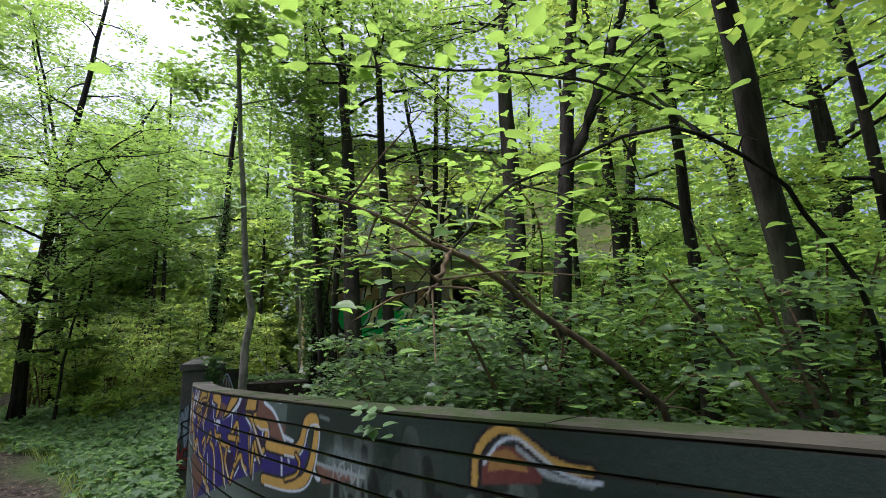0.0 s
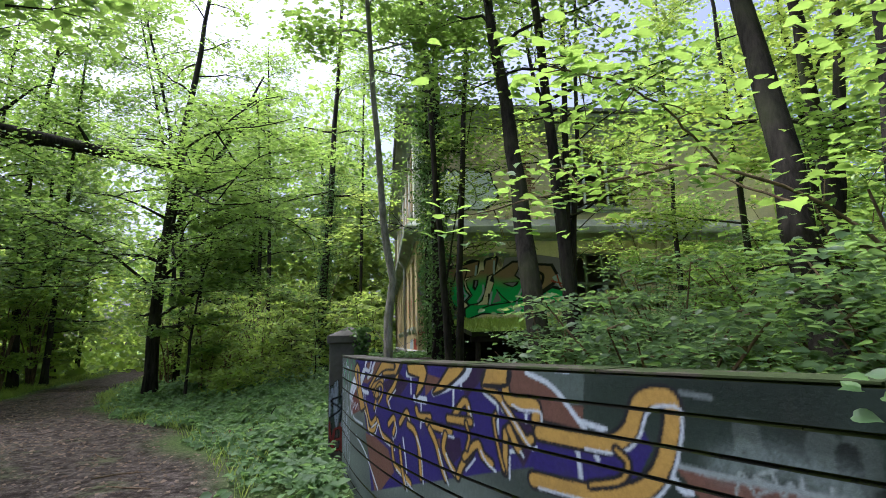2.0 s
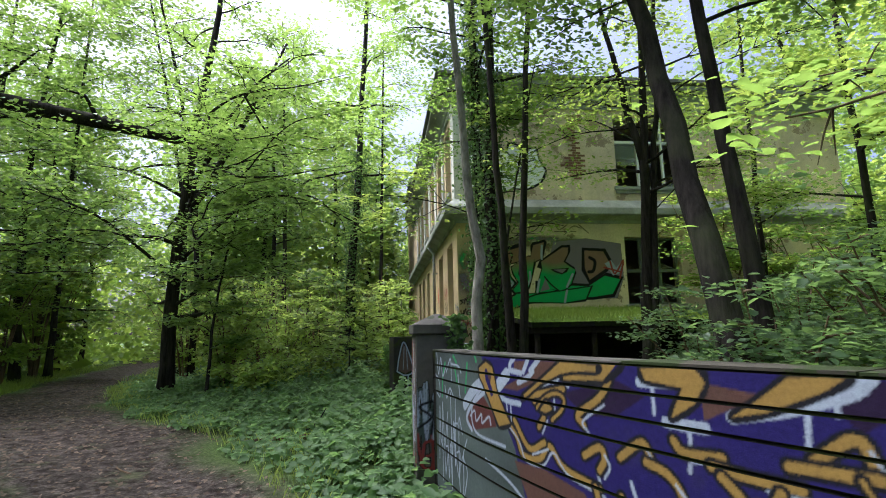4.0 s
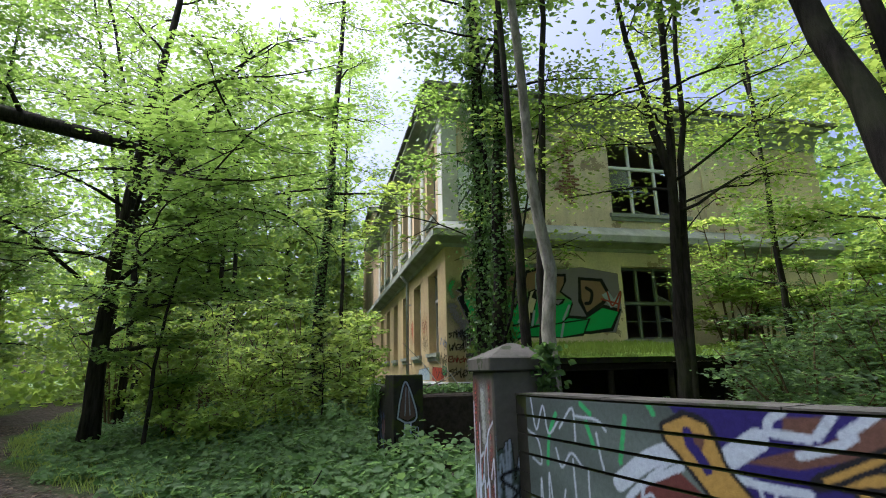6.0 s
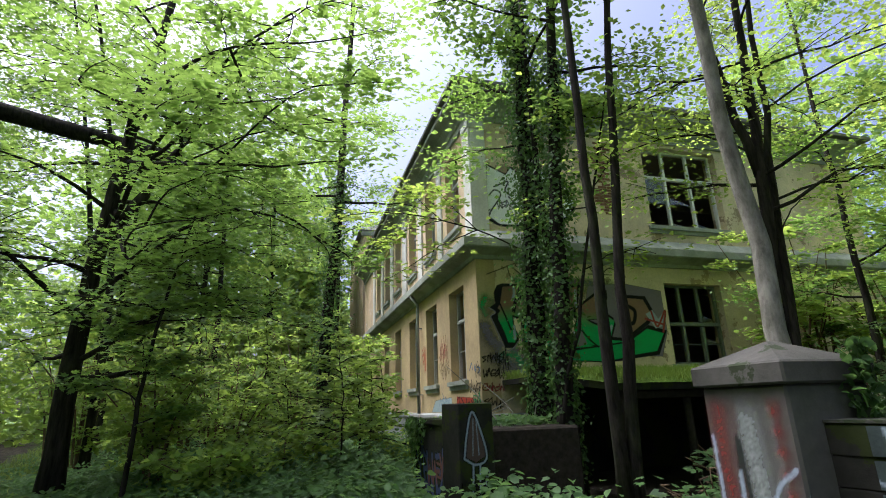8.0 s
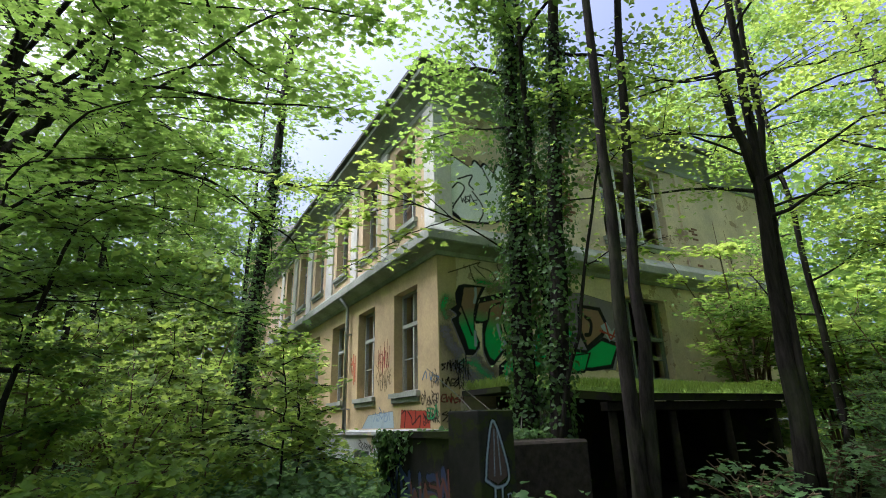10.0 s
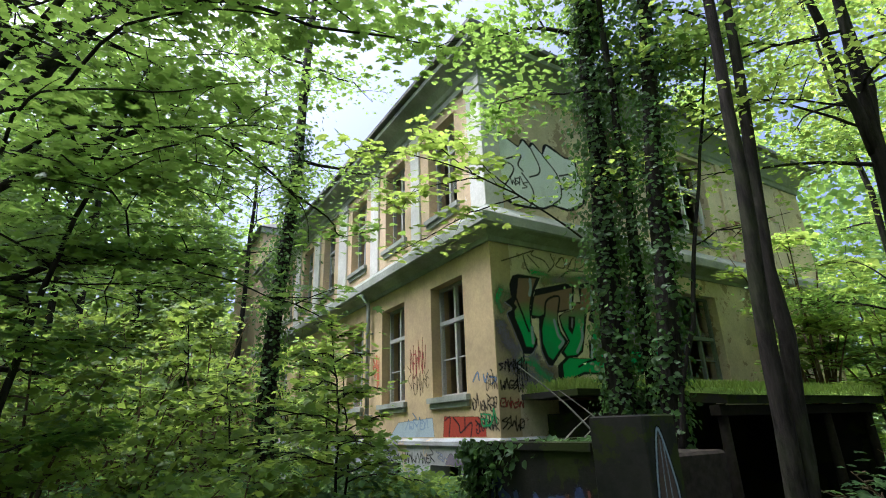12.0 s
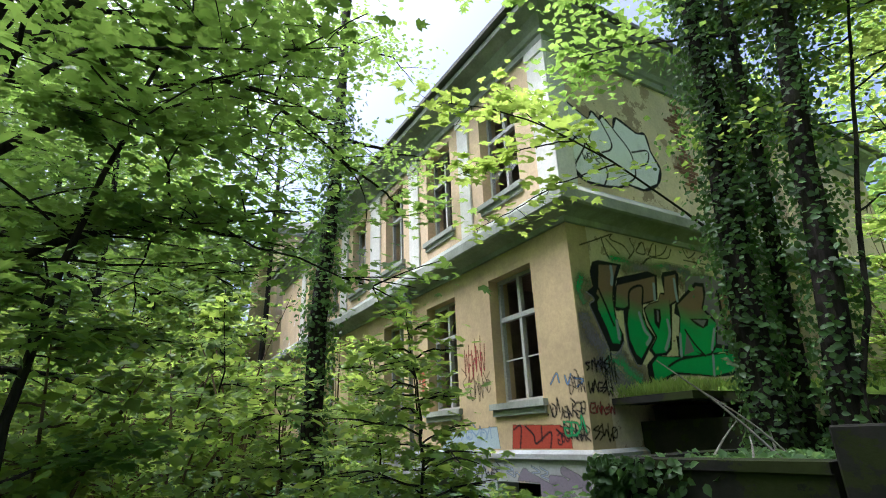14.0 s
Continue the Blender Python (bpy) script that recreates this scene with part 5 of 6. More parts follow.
corner_tags.sheet("graffiti", lambda u, z: (u, np.full_like(u, SY - 0.006), z), south_wall, "black scrawled tags at the corner")
# fine scratched lines above the large piece
lines = Canvas(0.3, 4.9, 3.85, 4.4, 0.014, 5)
for stroke_line in (
    [(0.4, 4.09), (0.8, 4.25), (1.16, 4.4)],
    [(0.88, 4.3), (0.93, 4.09), (1.0, 3.96)],
    [(0.99, 4.28), (1.24, 4.07)],
    [(1.17, 4.42), (1.09, 4.3), (1.37, 4.23), (1.49, 4.1)],
    [(1.77, 4.51), (1.56, 4.38), (1.62, 4.2), (1.45, 4.02)],
    [(1.81, 4.34), (1.66, 4.17), (1.87, 4.16), (1.86, 4.35), (1.75, 4.31)],
    [(2.08, 4.34), (1.97, 4.14), (2.32, 4.22), (2.5, 4.45), (2.28, 4.49), (2.08, 4.34)],
    [(2.19, 4.36), (2.13, 4.12)],
    [(2.58, 4.34), (2.42, 4.16), (1.96, 4.1), (1.7, 3.91)],
    [(2.9, 4.43), (3.02, 4.25), (3.26, 4.4), (3.25, 4.57)],
    [(2.88, 4.19), (3.5, 4.19)],
    [(3.16, 4.1), (3.42, 4.34), (3.66, 4.29)],
    [(3.57, 4.41), (3.87, 4.15)],
):
    lines.stroke((0.1, 0.09, 0.07), 0.02, stroke_line)
lines.sheet("scratches", lambda u, z: (u, np.full_like(u, SY - 0.003), z), south_wall, "thin dark drawn lines")
# plinth tags
plinth_paint = Canvas(16.45, 21.0, 0.3, 1.08, 0.016, 6)
plinth_paint.scribble(BLACK, 0.02, (18.4, 0.75, 20.4, 1.05), 14)
plinth_paint.scribble(PALE, 0.02, (17.3, 0.8, 18.3, 1.05), 5)
plinth_paint.scribble(MAUVE, 0.12, (16.5, 0.5, 18.0, 1.05), 6)
okp = ~np.logical_or.reduce([(plinth_paint.U > a) & (plinth_paint.U < b) & (plinth_paint.Z < 0.79) for a, b in CELLAR_W])
plinth_paint.sheet("graffiti", lambda u, z: (np.full_like(u, WX - 0.064), u, z), bpy.data.objects["wall_west_plinth"], "dark and white tags", okp)

# the mushroom on the far gate pier, and tags on both piers
piers = [o for o in scene.objects if o.name.startswith("gate_pier")]
near_pier, far_pier = sorted(piers, key=lambda o: o.location.y)
fp = Canvas(-0.225, 0.225, 0.1, 1.4, 0.01, 7)
fp.fill((0.1, 0.065, 0.06), [(-0.17, 0.84), (-0.12, 1.1), (-0.05, 1.32), (0.06, 1.1), (0.12, 0.84), (-0.02, 0.77)])
for c, w in ((BLACK, 0.045), (PALE, 0.022)):
    fp.stroke(c, w, [(-0.17, 0.82), (-0.13, 1.08), (-0.05, 1.33), (0.06, 1.1), (0.12, 0.82), (-0.02, 0.75), (-0.17, 0.82)])
    for x in (-0.06, 0.03):
        fp.stroke(c, w, [(x, 0.74), (x - 0.01, 0.5), (x - 0.02, 0.3)])
    fp.stroke(c, w, [(0.02, 0.32), (0.1, 0.26), (0.08, 0.36)])
for x in (-0.03, 0.01):
    fp.stroke(PALE, 0.008, [(x - 0.01, 1.25), (x * 2, 0.85)])
for z in (0.68, 0.57, 0.46):
    fp.stroke(PALE, 0.014, [(0.09, z), (0.14, z), (0.14, z - 0.06), (0.1, z - 0.06), (0.1, z)])
fp.scribble(BLACK, 0.03, (-0.2, 0.3, 0.2, 0.7), 3)
fp.sheet("graffiti", lambda u, z: (u, np.full_like(u, -0.233), z), far_pier, "white outlined mushroom drawing")
sp = Canvas(-0.24, 0.24, 0.02, 1.45, 0.012, 8)
sp.scribble((0.05, 0.07, 0.06), 0.05, (-0.28, 0.1, 0.28, 1.4), 6)
sp.scribble((0.2, 0.04, 0.035), 0.035, (-0.29, 0.05, 0.1, 0.6), 4)
sp.scribble(PALE, 0.02, (-0.25, 0.3, 0.1, 1.3), 4)
sp.scribble(BLACK, 0.025, (-0.2, 0.4, 0.25, 1.0), 4)
sp.sheet("graffiti", lambda u, z: (u, np.full_like(u, -0.238), z), near_pier, "red, white and dark tags")
wp = Canvas(-0.23, 0.23, 0.02, 1.45, 0.012, 9)
for c, r, pts in (((0.2, 0.055, 0.045), 0.05, [(-0.15, 1.35), (-0.16, 1.1), (-0.12, 0.9)]), ((0.3, 0.32, 0.31), 0.07, [(0.0, 1.3), (0.02, 1.0)]), ((0.19, 0.055, 0.045), 0.04, [(0.15, 1.35), (0.16, 0.9), (0.17, 0.6)]),
                  ((0.42, 0.44, 0.44), 0.06, [(-0.12, 0.6), (-0.1, 0.2)]), ((0.07, 0.1, 0.08), 0.08, [(0.05, 0.6), (0.0, 0.3)])):
    wp.mist(c, r, pts)
wp.scribble((0.22, 0.06, 0.045), 0.04, (-0.2, 0.05, 0.2, 1.1), 3)
wp.scribble((0.03, 0.035, 0.03), 0.03, (-0.2, 0.1, 0.2, 1.4), 4)
wp.scribble(PALE, 0.025, (-0.2, 0.2, 0.2, 1.4), 4)
wp.sheet("graffiti", lambda u, z: (np.full_like(u, -0.248), -u, z), near_pier, "red and white tags")
rp = Canvas(12.88, 14.6, 0.0, 1.15, 0.02, 10)
rp.scribble((0.05, 0.07, 0.14), 0.09, (12.95, 0.2, 14.5, 1.0), 7)
rp.scribble((0.16, 0.07, 0.05), 0.05, (12.95, 0.4, 13.8, 0.9), 4)
rp.sheet("graffiti", lambda u, z: (np.full_like(u, -1.664), u, z), bpy.data.objects["retaining_wall"], "dull blue and rust paint")

# exposed bricks where the plaster has fallen
brick_mesh = mesh_of("brick", Geo().box((0, -0.012, 0), (0.235, 0, 0.062)), BRICK_OLD, bevel=0.004)
rb = random.Random(5)
for x0, x1, z0, z1 in ((3.05, 3.95, 5.7, 7.7), (7.9, 8.45, 5.15, 6.6)):
    z = z0
    r = 0
    while z < z1 - 0.06:
        lo, hi = x0 + 0.25 * abs(math.sin(z * 3.1)) + rb.uniform(0, 0.1), x1 - 0.2 * abs(math.cos(z * 2.3)) - rb.uniform(0, 0.1)
        x = x0 + (0.125 if r % 2 else 0)
        while x < hi - 0.1:
            if x > lo:
                ob = part("brick", brick_mesh, BRICK_OLD, upper_wall, m=pose(x, SY - 0.002, z, rb.uniform(-1, 1), 0, rb.uniform(-0.6, 0.6)))
            x += 0.25
        z += 0.075
        r += 1
# plaster edge relief round the south window, cracked strip pilaster
g = Geo()
g.box((7.75, SY - 0.06, 5.09), (7.95, SY - 0.001, 7.8))
tagged(part("trim_strip", g, PLASTER_SOUTH), "cracked plaster strip beside the upper window", "trim", kind="structure")
# ---- trees that stand near the walk ----
tree("slender maple with forked trunk and long layered boughs", [[(-7.2, 16.8, 0), (-7.15, 16.8, 3), (-6.95, 16.9, 6), (-6.6, 17.1, 10), (-6.3, 17.3, 13.5)], [(-6.95, 16.9, 4.6), (-5.8, 17.0, 7.0), (-4.6, 17.3, 10)],
     [(-7.15, 16.8, 2.3), (-5.9, 16.2, 3.0), (-5.2, 15.9, 3.2), (-4.5, 15.7, 3.15)], [(-7.1, 16.8, 3.4), (-5.6, 16.4, 4.7), (-4.7, 16.3, 5.1), (-4.0, 16.2, 5.0)], [(-7.05, 16.8, 4.4), (-6.0, 15.3, 5.8), (-4.8, 13.9, 6.7), (-3.7, 12.8, 7.0)],
     [(-6.95, 16.9, 5.6), (-5.6, 16.8, 7.3), (-4.5, 16.8, 8.6)], [(-7.1, 16.8, 3.0), (-8.6, 16.0, 4.4), (-10.0, 15.4, 5.0)]], 0.19, 0.16, 24, 2.9, 14500, 0.1, 1, shape=STAR, spread=(0.24, 0.24, 0.09), up=0.15)
tree("thin ivy-wrapped tree in front of the villa", [[(-2.75, 18.9, 0), (-2.8, 18.9, 3), (-2.6, 18.9, 6), (-2.4, 19.1, 11), (-2.2, 19.2, 16)]], 0.17, 0.5, 14, 2.6, 3600, 0.11, 2, ivy=3200, ivy_top=7.2)
tree("thin pale leaning tree behind the gate pier", [[(-0.88, 8.55, 0), (-0.78, 8.78, 2.2), (-0.94, 8.72, 4), (-1.1, 8.55, 7), (-1.2, 8.4, 10)]], 0.075, 0.62, 9, 2.0, 5000, 0.13, 3, bark=BARK_PALE)
tree("ivy-covered trunk close to the house corner", [[(0.42, 14.4, 0), (0.34, 14.12, 4), (0.26, 13.85, 8), (0.2, 13.55, 13)]], 0.19, 0.5, 10, 2.6, 5000, 0.12, 4, ivy=7200, ivy_top=9.5, group="ivy-covered trunks", spread=(0.25, 0.25, 0.15))
tree("ivy-covered trunk with a bare dark upper stem", [[(0.42, 13.75, 0), (0.42, 13.3, 4), (0.44, 12.85, 8), (0.46, 12.4, 12)]], 0.15, 0.55, 8, 2.4, 3500, 0.12, 5, ivy=2700, ivy_top=7.0, group="ivy-covered trunks")
tree("dark ivy-grown trunk between two ivy-covered ones", [[(0.95, 14.3, 0), (0.72, 14.0, 2.5), (0.35, 13.65, 5), (0.2, 13.5, 9)]], 0.11, 0.6, 6, 2.2, 2400, 0.12, 6, ivy=1300, ivy_top=6.0, group="ivy-covered trunks")
tree("bare dark trunk standing before the shed", [[(0.63, 12.62, 0), (0.46, 12.4, 2.5), (0.3, 12.18, 5), (0.02, 11.8, 9.5), (-0.15, 11.6, 12)]], 0.1, 0.7, 5, 2.2, 1200, 0.11, 7, group="bare trunks by the shed")
tree("bare dark trunk standing before the shed", [[(0.74, 12.6, 0), (0.8, 12.45, 2), (0.9, 12.3, 5), (1.1, 12.1, 9), (1.25, 12.0, 12)]], 0.1, 0.7, 5, 2.2, 1200, 0.11, 17, group="bare trunks by the shed")
tree("thin crooked sapling among the ivy trunks", [[(0.25, 13.5, 1.0), (0.6, 13.2, 2.8), (0.95, 12.85, 5), (1.3, 12.5, 7)]], 0.035, 0.4, 6, 1.4, 900, 0.1, 18, mat=LEAF_BRIGHT)
tree("dark tree forking into three stems near the shed", [[(2.95, 12.1, 0), (3.05, 11.98, 2.5), (3.15, 11.85, 5), (3.25, 11.75, 8), (3.35, 11.6, 13)], [(3.12, 11.88, 4.6), (2.8, 11.9, 6.2), (2.45, 11.9, 8.2), (2.2, 11.9, 11)], [(3.02, 11.95, 0.2), (3.25, 11.9, 3.5), (3.45, 11.8, 6), (3.6, 11.7, 9), (3.8, 11.6, 12)]], 0.125, 0.36, 14, 3.2, 9500, 0.09, 8, mat=LEAF_BRIGHT)
tree("thick leaning tree behind the garden wall", [[(0.67, 6.15, 0), (0.65, 6.6, 2), (0.64, 7.1, 4), (0.58, 7.75, 6.2), (0.5, 8.5, 9)]], 0.135, 0.6, 8, 2.4, 6500, 0.08, 9)
tree("dark upright tree behind the garden wall", [[(1.15, 6.56, 0), (1.13, 6.77, 2), (1.12, 7.0, 4), (1.06, 7.35, 7), (1.0, 7.7, 10)]], 0.095, 0.5, 8, 2.4, 6500, 0.08, 10)
tree("leaning bare trunk behind the garden wall", [[(1.72, 4.05, 0), (1.98, 4.5, 2), (2.22, 5.0, 4), (2.45, 5.5, 6), (2.7, 6.1, 9)]], 0.14, 0.6, 7, 2.2, 5000, 0.08, 11)
tree("dark forking trunk behind the garden wall", [[(1.92, 3.95, 0), (2.16, 4.0, 2), (2.44, 4.06, 4), (2.75, 4.12, 6), (3.1, 4.2, 9)], [(2.3, 4.03, 3.1), (2.75, 3.95, 4.1), (3.1, 3.9, 5.2), (3.5, 3.8, 8)]], 0.1, 0.55, 7, 2.2, 5000, 0.08, 19)
tree("tall dark trunk leaning out behind the garden wall", [[(3.2, 2.62, 0), (2.85, 2.44, 2), (2.5, 2.27, 4), (2.15, 2.1, 6), (1.7, 1.9, 9)]], 0.105, 0.6, 7, 2.2, 5000, 0.08, 12)
tree("forked trunk deep in the garden", [[(5.3, 7.5, 0), (5.2, 7.5, 4), (5.0, 7.6, 10)], [(5.25, 7.5, 3), (6.0, 7.7, 6), (6.4, 8, 10)]], 0.17, 0.45, 10, 3.0, 8000, 0.1, 13, mat=LEAF_BRIGHT)
for k, (x, y) in enumerate([(4.0, 4.6), (6.4, 4.2), (7.6, 10.3), (5.8, 10.1), (8.8, 6.5), (3.4, 0.4), (6.2, 13.0)]):
    tree("slender dark tree in the overgrown garden", [[(x, y, 0), (x + 0.1, y, 4), (x - 0.2 + 0.1 * k, y + 0.2, 11)]], 0.09 + 0.015 * (k % 3), 0.3, 9, 2.6, 7000, 0.095, 40 + k, mat=(LEAF_MAPLE, LEAF_BRIGHT)[k % 2], group="garden trees")
# the old tree with the long broken limb over the path
tree("old tree with a long broken limb across the view", [[(-16.5, 17.5, 0), (-16.2, 17.6, 5), (-15.5, 17.8, 9), (-14.5, 18, 15)], [(-16.1, 17.6, 7.6), (-13.8, 18.3, 8.5), (-10.4, 18.5, 7.95), (-6.3, 18.6, 7.1)], [(-16, 17.6, 5), (-12.5, 13, 9.5), (-9.5, 9.5, 14)]], 0.5, 0.45, 9, 4.0, 4500, 0.13, 14, top=0.5)

for k, (x, y) in enumerate([(-2.0, 27.5), (-6.4, 27.0)]):
    tree("tall light-crowned tree beside the villa", [[(x, y, 0), (x + 0.15, y, 6), (x + 0.3 * (-1) ** k, y + 0.2, 17)]], 0.12 + 0.02 * (k % 2), 0.55, 20, 3.7, 6000, 0.14, 60 + k, mat=LEAF_MAPLE, group="trees by the villa", spread=(0.4, 0.4, 0.2))

for k, (x, y) in enumerate([(-12.6, 15.6), (-14.2, 19.4), (-16.0, 22.5), (-7.2, 28.6), (-10.8, 31.0), (-17.0, 28.0), (-12.6, 35.0), (-19.8, 37.0), (-15.8, 27.0)]):
    tree("dark-crowned maple behind the path bend", [[(x, y, 0), (x + 0.15, y, 6), (x + 0.3 * (-1) ** k, y + 0.2, 15 if k < 7 else 19)]], 0.15, 0.3 if k < 3 else 0.48, 22, 3.8, 4200 if k < 3 else 8500, 0.17, 80 + k, mat=LEAF_MAPLE, group="maples by the bend", spread=(0.4, 0.4, 0.2))

tree("tall slender maple leaning over the path", [[(-8.0, 20.9, 0), (-8.05, 20.9, 5), (-8.8, 20.7, 10), (-10.0, 20.4, 15)]], 0.11, 0.5, 22, 3.4, 4500, 0.15, 95, mat=LEAF_MAPLE, group="maples by the bend", spread=(0.4, 0.4, 0.2))
tree("tall slender maple leaning over the path", [[(-10.2, 26.0, 0), (-10.3, 26.0, 6), (-11.2, 25.6, 12), (-12.4, 25.2, 18)]], 0.12, 0.5, 22, 3.8, 6000, 0.17, 96, mat=LEAF_MAPLE, group="maples by the bend", spread=(0.4, 0.4, 0.2))

# ---- shrubs and saplings ----
rng_s = np.random.default_rng(77)
for k, (x, y, h, w) in enumerate([(-5.6, 16.2, 2.6, 1.3), (-4.6, 18.2, 2.9, 1.5), (-5.2, 20.5, 3.4, 1.8), (-3.6, 16.4, 1.1, 1.2), (-6.3, 18.6, 3.6, 1.8), (-1.5, 20.4, 1.8, 0.9), (-1.4, 22, 3.6, 1.5), (-3.3, 22.5, 4.5, 2.2), (-6.4, 23.5, 5.0, 2.5),
                                   (-8.2, 21.0, 4.0, 2.0), (-1.3, 16.6, 0.9, 0.7), (-4.6, 15.0, 1.0, 1.0), (-7.5, 24.8, 4.5, 2.2), (-4.6, 25.6, 5.0, 2.2), (-9.6, 23.4, 4.2, 2.0), (-1.9, 24.6, 4.4, 1.6), (-5.6, 22.2, 3.6, 1.8)]):
    shrub("dense young maple undergrowth beside the path", x, y, float(ground_height(x, y)), h, w, 1700, 0.12, 100 + k, LEAF_BRIGHT, group="undergrowth by the path", tilt=0.5)
for k, (x, y, h, w) in enumerate([(1.5, 3.2, 2.0, 1.0), (0.9, 4.6, 1.9, 1.0), (2.6, 4.6, 2.4, 1.3), (0.8, 6.2, 1.8, 0.9), (2.0, 6.3, 2.2, 1.2), (3.4, 6.4, 2.6, 1.4), (2.0, 8.9, 2.0, 1.1), (3.6, 9.2, 2.4, 1.4), (4.6, 8.2, 2.8, 1.5), (4.2, 11.2, 2.2, 1.3),
                                   (2.2, 1.6, 1.9, 0.9), (3.6, 3.0, 2.6, 1.3), (5.6, 11.6, 3.0, 1.6), (6.0, 9.0, 3.2, 1.7), (5.2, 5.8, 3.0, 1.6), (3.1, 0.6, 2.4, 1.2)]):
    shrub("dense leafy shrub behind the garden wall", x, y, 0, h, w, 6200, 0.064, 130 + k, (LEAF_DARK, LEAF_DARK, LEAF_MAPLE)[k % 3], OVAL, stems=10, group="shrubs behind the wall")

for k, (x, y, h, w) in enumerate([(-14.3, 19.6, 5.2, 1.6), (-15.2, 23.2, 6.0, 2.2), (-13.0, 16.8, 4.4, 1.8), (-16.6, 27.4, 6.5, 2.4), (-18.5, 32.0, 7.0, 2.6)]):
    shrub("tall leafy thicket on the far side of the path", x, y, 0, h, w, 3000, 0.15, 240 + k, (LEAF_MAPLE, LEAF_BRIGHT)[k % 2], group="thickets across the path", tilt=0.5, stems=9)

# ---- far woods ----
for k, (x, y) in enumerate([(-9, 34), (-5, 38), (-2.6, 40), (-19, 33), (-11, 38), (-3.0, 43), (-19, 24), (-22, 31), (-15.5, 24.5), (-21, 16), (-24, 24), (4, 47), (11.5, 39), (14, 30), (15, 21), (14, 13), (11, 8), (13, 2), (9, 0), (-6, -8)]):
    r = np.random.default_rng(500 + k)
    hh = r.uniform(12, 17)
    tree("tall broadleaf tree in the surrounding wood", [[(x, y, 0), (x + r.uniform(-0.5, 0.5), y, hh * 0.5), (x + r.uniform(-1, 1), y + r.uniform(-1, 1), hh)]], r.uniform(0.14, 0.26), 0.16, 22, 4.6, 12000 if y > 29 else 6000, 0.2, 600 + k,
         mat=(LEAF_MAPLE, LEAF_BRIGHT)[k % 2], group="surrounding woods", spread=(0.5, 0.5, 0.25), twigs=4)
for k, (x, y, h, w) in enumerate([(7.6, 13.2, 4.5, 1.8), (9.4, 14.6, 5.5, 2.0), (8.6, 11.6, 4.5, 2.0), (10.6, 12.4, 5.5, 2.2), (6.8, 11.0, 3.2, 1.6), (11.5, 9.5, 5, 2.2), (6.5, 14.7, 5.6, 1.7), (8.0, 15.3, 5.6, 1.0), (9.6, 8.8, 4.5, 2.2), (8.4, 4.8, 4.5, 2.2), (7.4, 1.8, 4.0, 2.0), (5.4, 1.2, 3.2, 1.6)]):
    shrub("tall bright shrub beside the villa", x, y, 0, h, w, 3200, 0.15, 180 + k, (LEAF_BRIGHT, LEAF_MAPLE)[k % 2], group="shrubs beside the villa")
for k, (x, y, h, w) in enumerate([(2.2, 12.3, 0.8, 0.8), (3.9, 12.4, 1.0, 0.9), (5.4, 12.8, 1.3, 1.0), (3.4, 10.8, 1.2, 1.0), (0.9, 11.4, 0.7, 0.6)]):
    shrub("low shade shrub in front of the shed", x, y, 0, h, w, 190, 0.12, 210 + k, LEAF_GROUND, STAR, group="shrubs by the shed")
rw = np.random.default_rng(33)
for nm, n, z_lo, z_hi, rad in (("far_thicket", 66000, 0.0, 8.0, (25, 42)), ("far_canopy", 76000, 6.0, 18.0, (26, 46))):
    az = rw.uniform(-2.4, 1.9, n)
    r = rw.uniform(*rad, n)
    fx, fy = -3 + r * np.sin(az), 9 + r * np.cos(az)
    fz = z_lo + (z_hi - z_lo) * rw.uniform(0, 1, n) ** 1.2
    lump = np.sin(fx * 0.9) * np.sin(fy * 0.8) + np.sin(fz * 1.3 + fx * 0.5)
    ok = ((path_side(fx, fy) > 2.4) | (fy > 40)) & (lump > -0.9) & ~((fx > -1) & (fx < 13) & (fy > 15) & (fy < 44))
    tagged(leaves(nm, np.stack([fx, fy, ground_height(fx, fy) + fz], 1)[ok], 0.55, DIAMOND, (LEAF_BRIGHT, LEAF_MAPLE)[nm == "far_canopy"], rw, tilt=0.7), "distant thicket of broadleaf foliage closing the wood", "far woods", kind="stuff")
n = 30000
az, r = rw.uniform(-1.3, 0.35, n), rw.uniform(44, 54, n)
fx, fy, fz = -3 + r * np.sin(az), 9 + r * np.cos(az), 12 * rw.uniform(0, 1, n) ** 1.4
tagged(leaves("far_hedge", np.stack([fx, fy, fz], 1), 0.6, DIAMOND, LEAF_BRIGHT, rw, tilt=0.6), "sunlit wall of foliage beyond the end of the path", "far woods", kind="stuff")
# leaves added west of the path, mostly out of view, blocking low sky light
n = 26000
fx, fy, fz = rw.uniform(-17, -9.5, n), rw.uniform(-8, 15.5, n), 6.5 * rw.uniform(0, 1, n) ** 1.3
ok = (path_side(fx, fy) > 4.2) & (np.sin(fx * 1.3) * np.sin(fy * 1.1) + 0.6 * np.sin(fz * 2 + fx) > -0.7)
tagged(leaves("thicket", np.stack([fx, fy, fz], 1)[ok], 0.24, DIAMOND, LEAF_DARK, rw, tilt=0.7), "dense thicket along the far path edge, added mostly unseen to block low sky light", "thicket", kind="stuff")
# ---- undergrowth, litter and near branches ----
def inside_house(x, y):
    return ((x > -0.1) & (y > 12.9)) | ((x > -1.9) & (x < 0.2) & (y > 12.3) & (y < 14.8))


def wall_gap(x, y):
    p = np.stack([x, y], 1)
    return np.sqrt(((p[:, None] - WALL_LINE[None, ::3]) ** 2).sum(2).min(1))


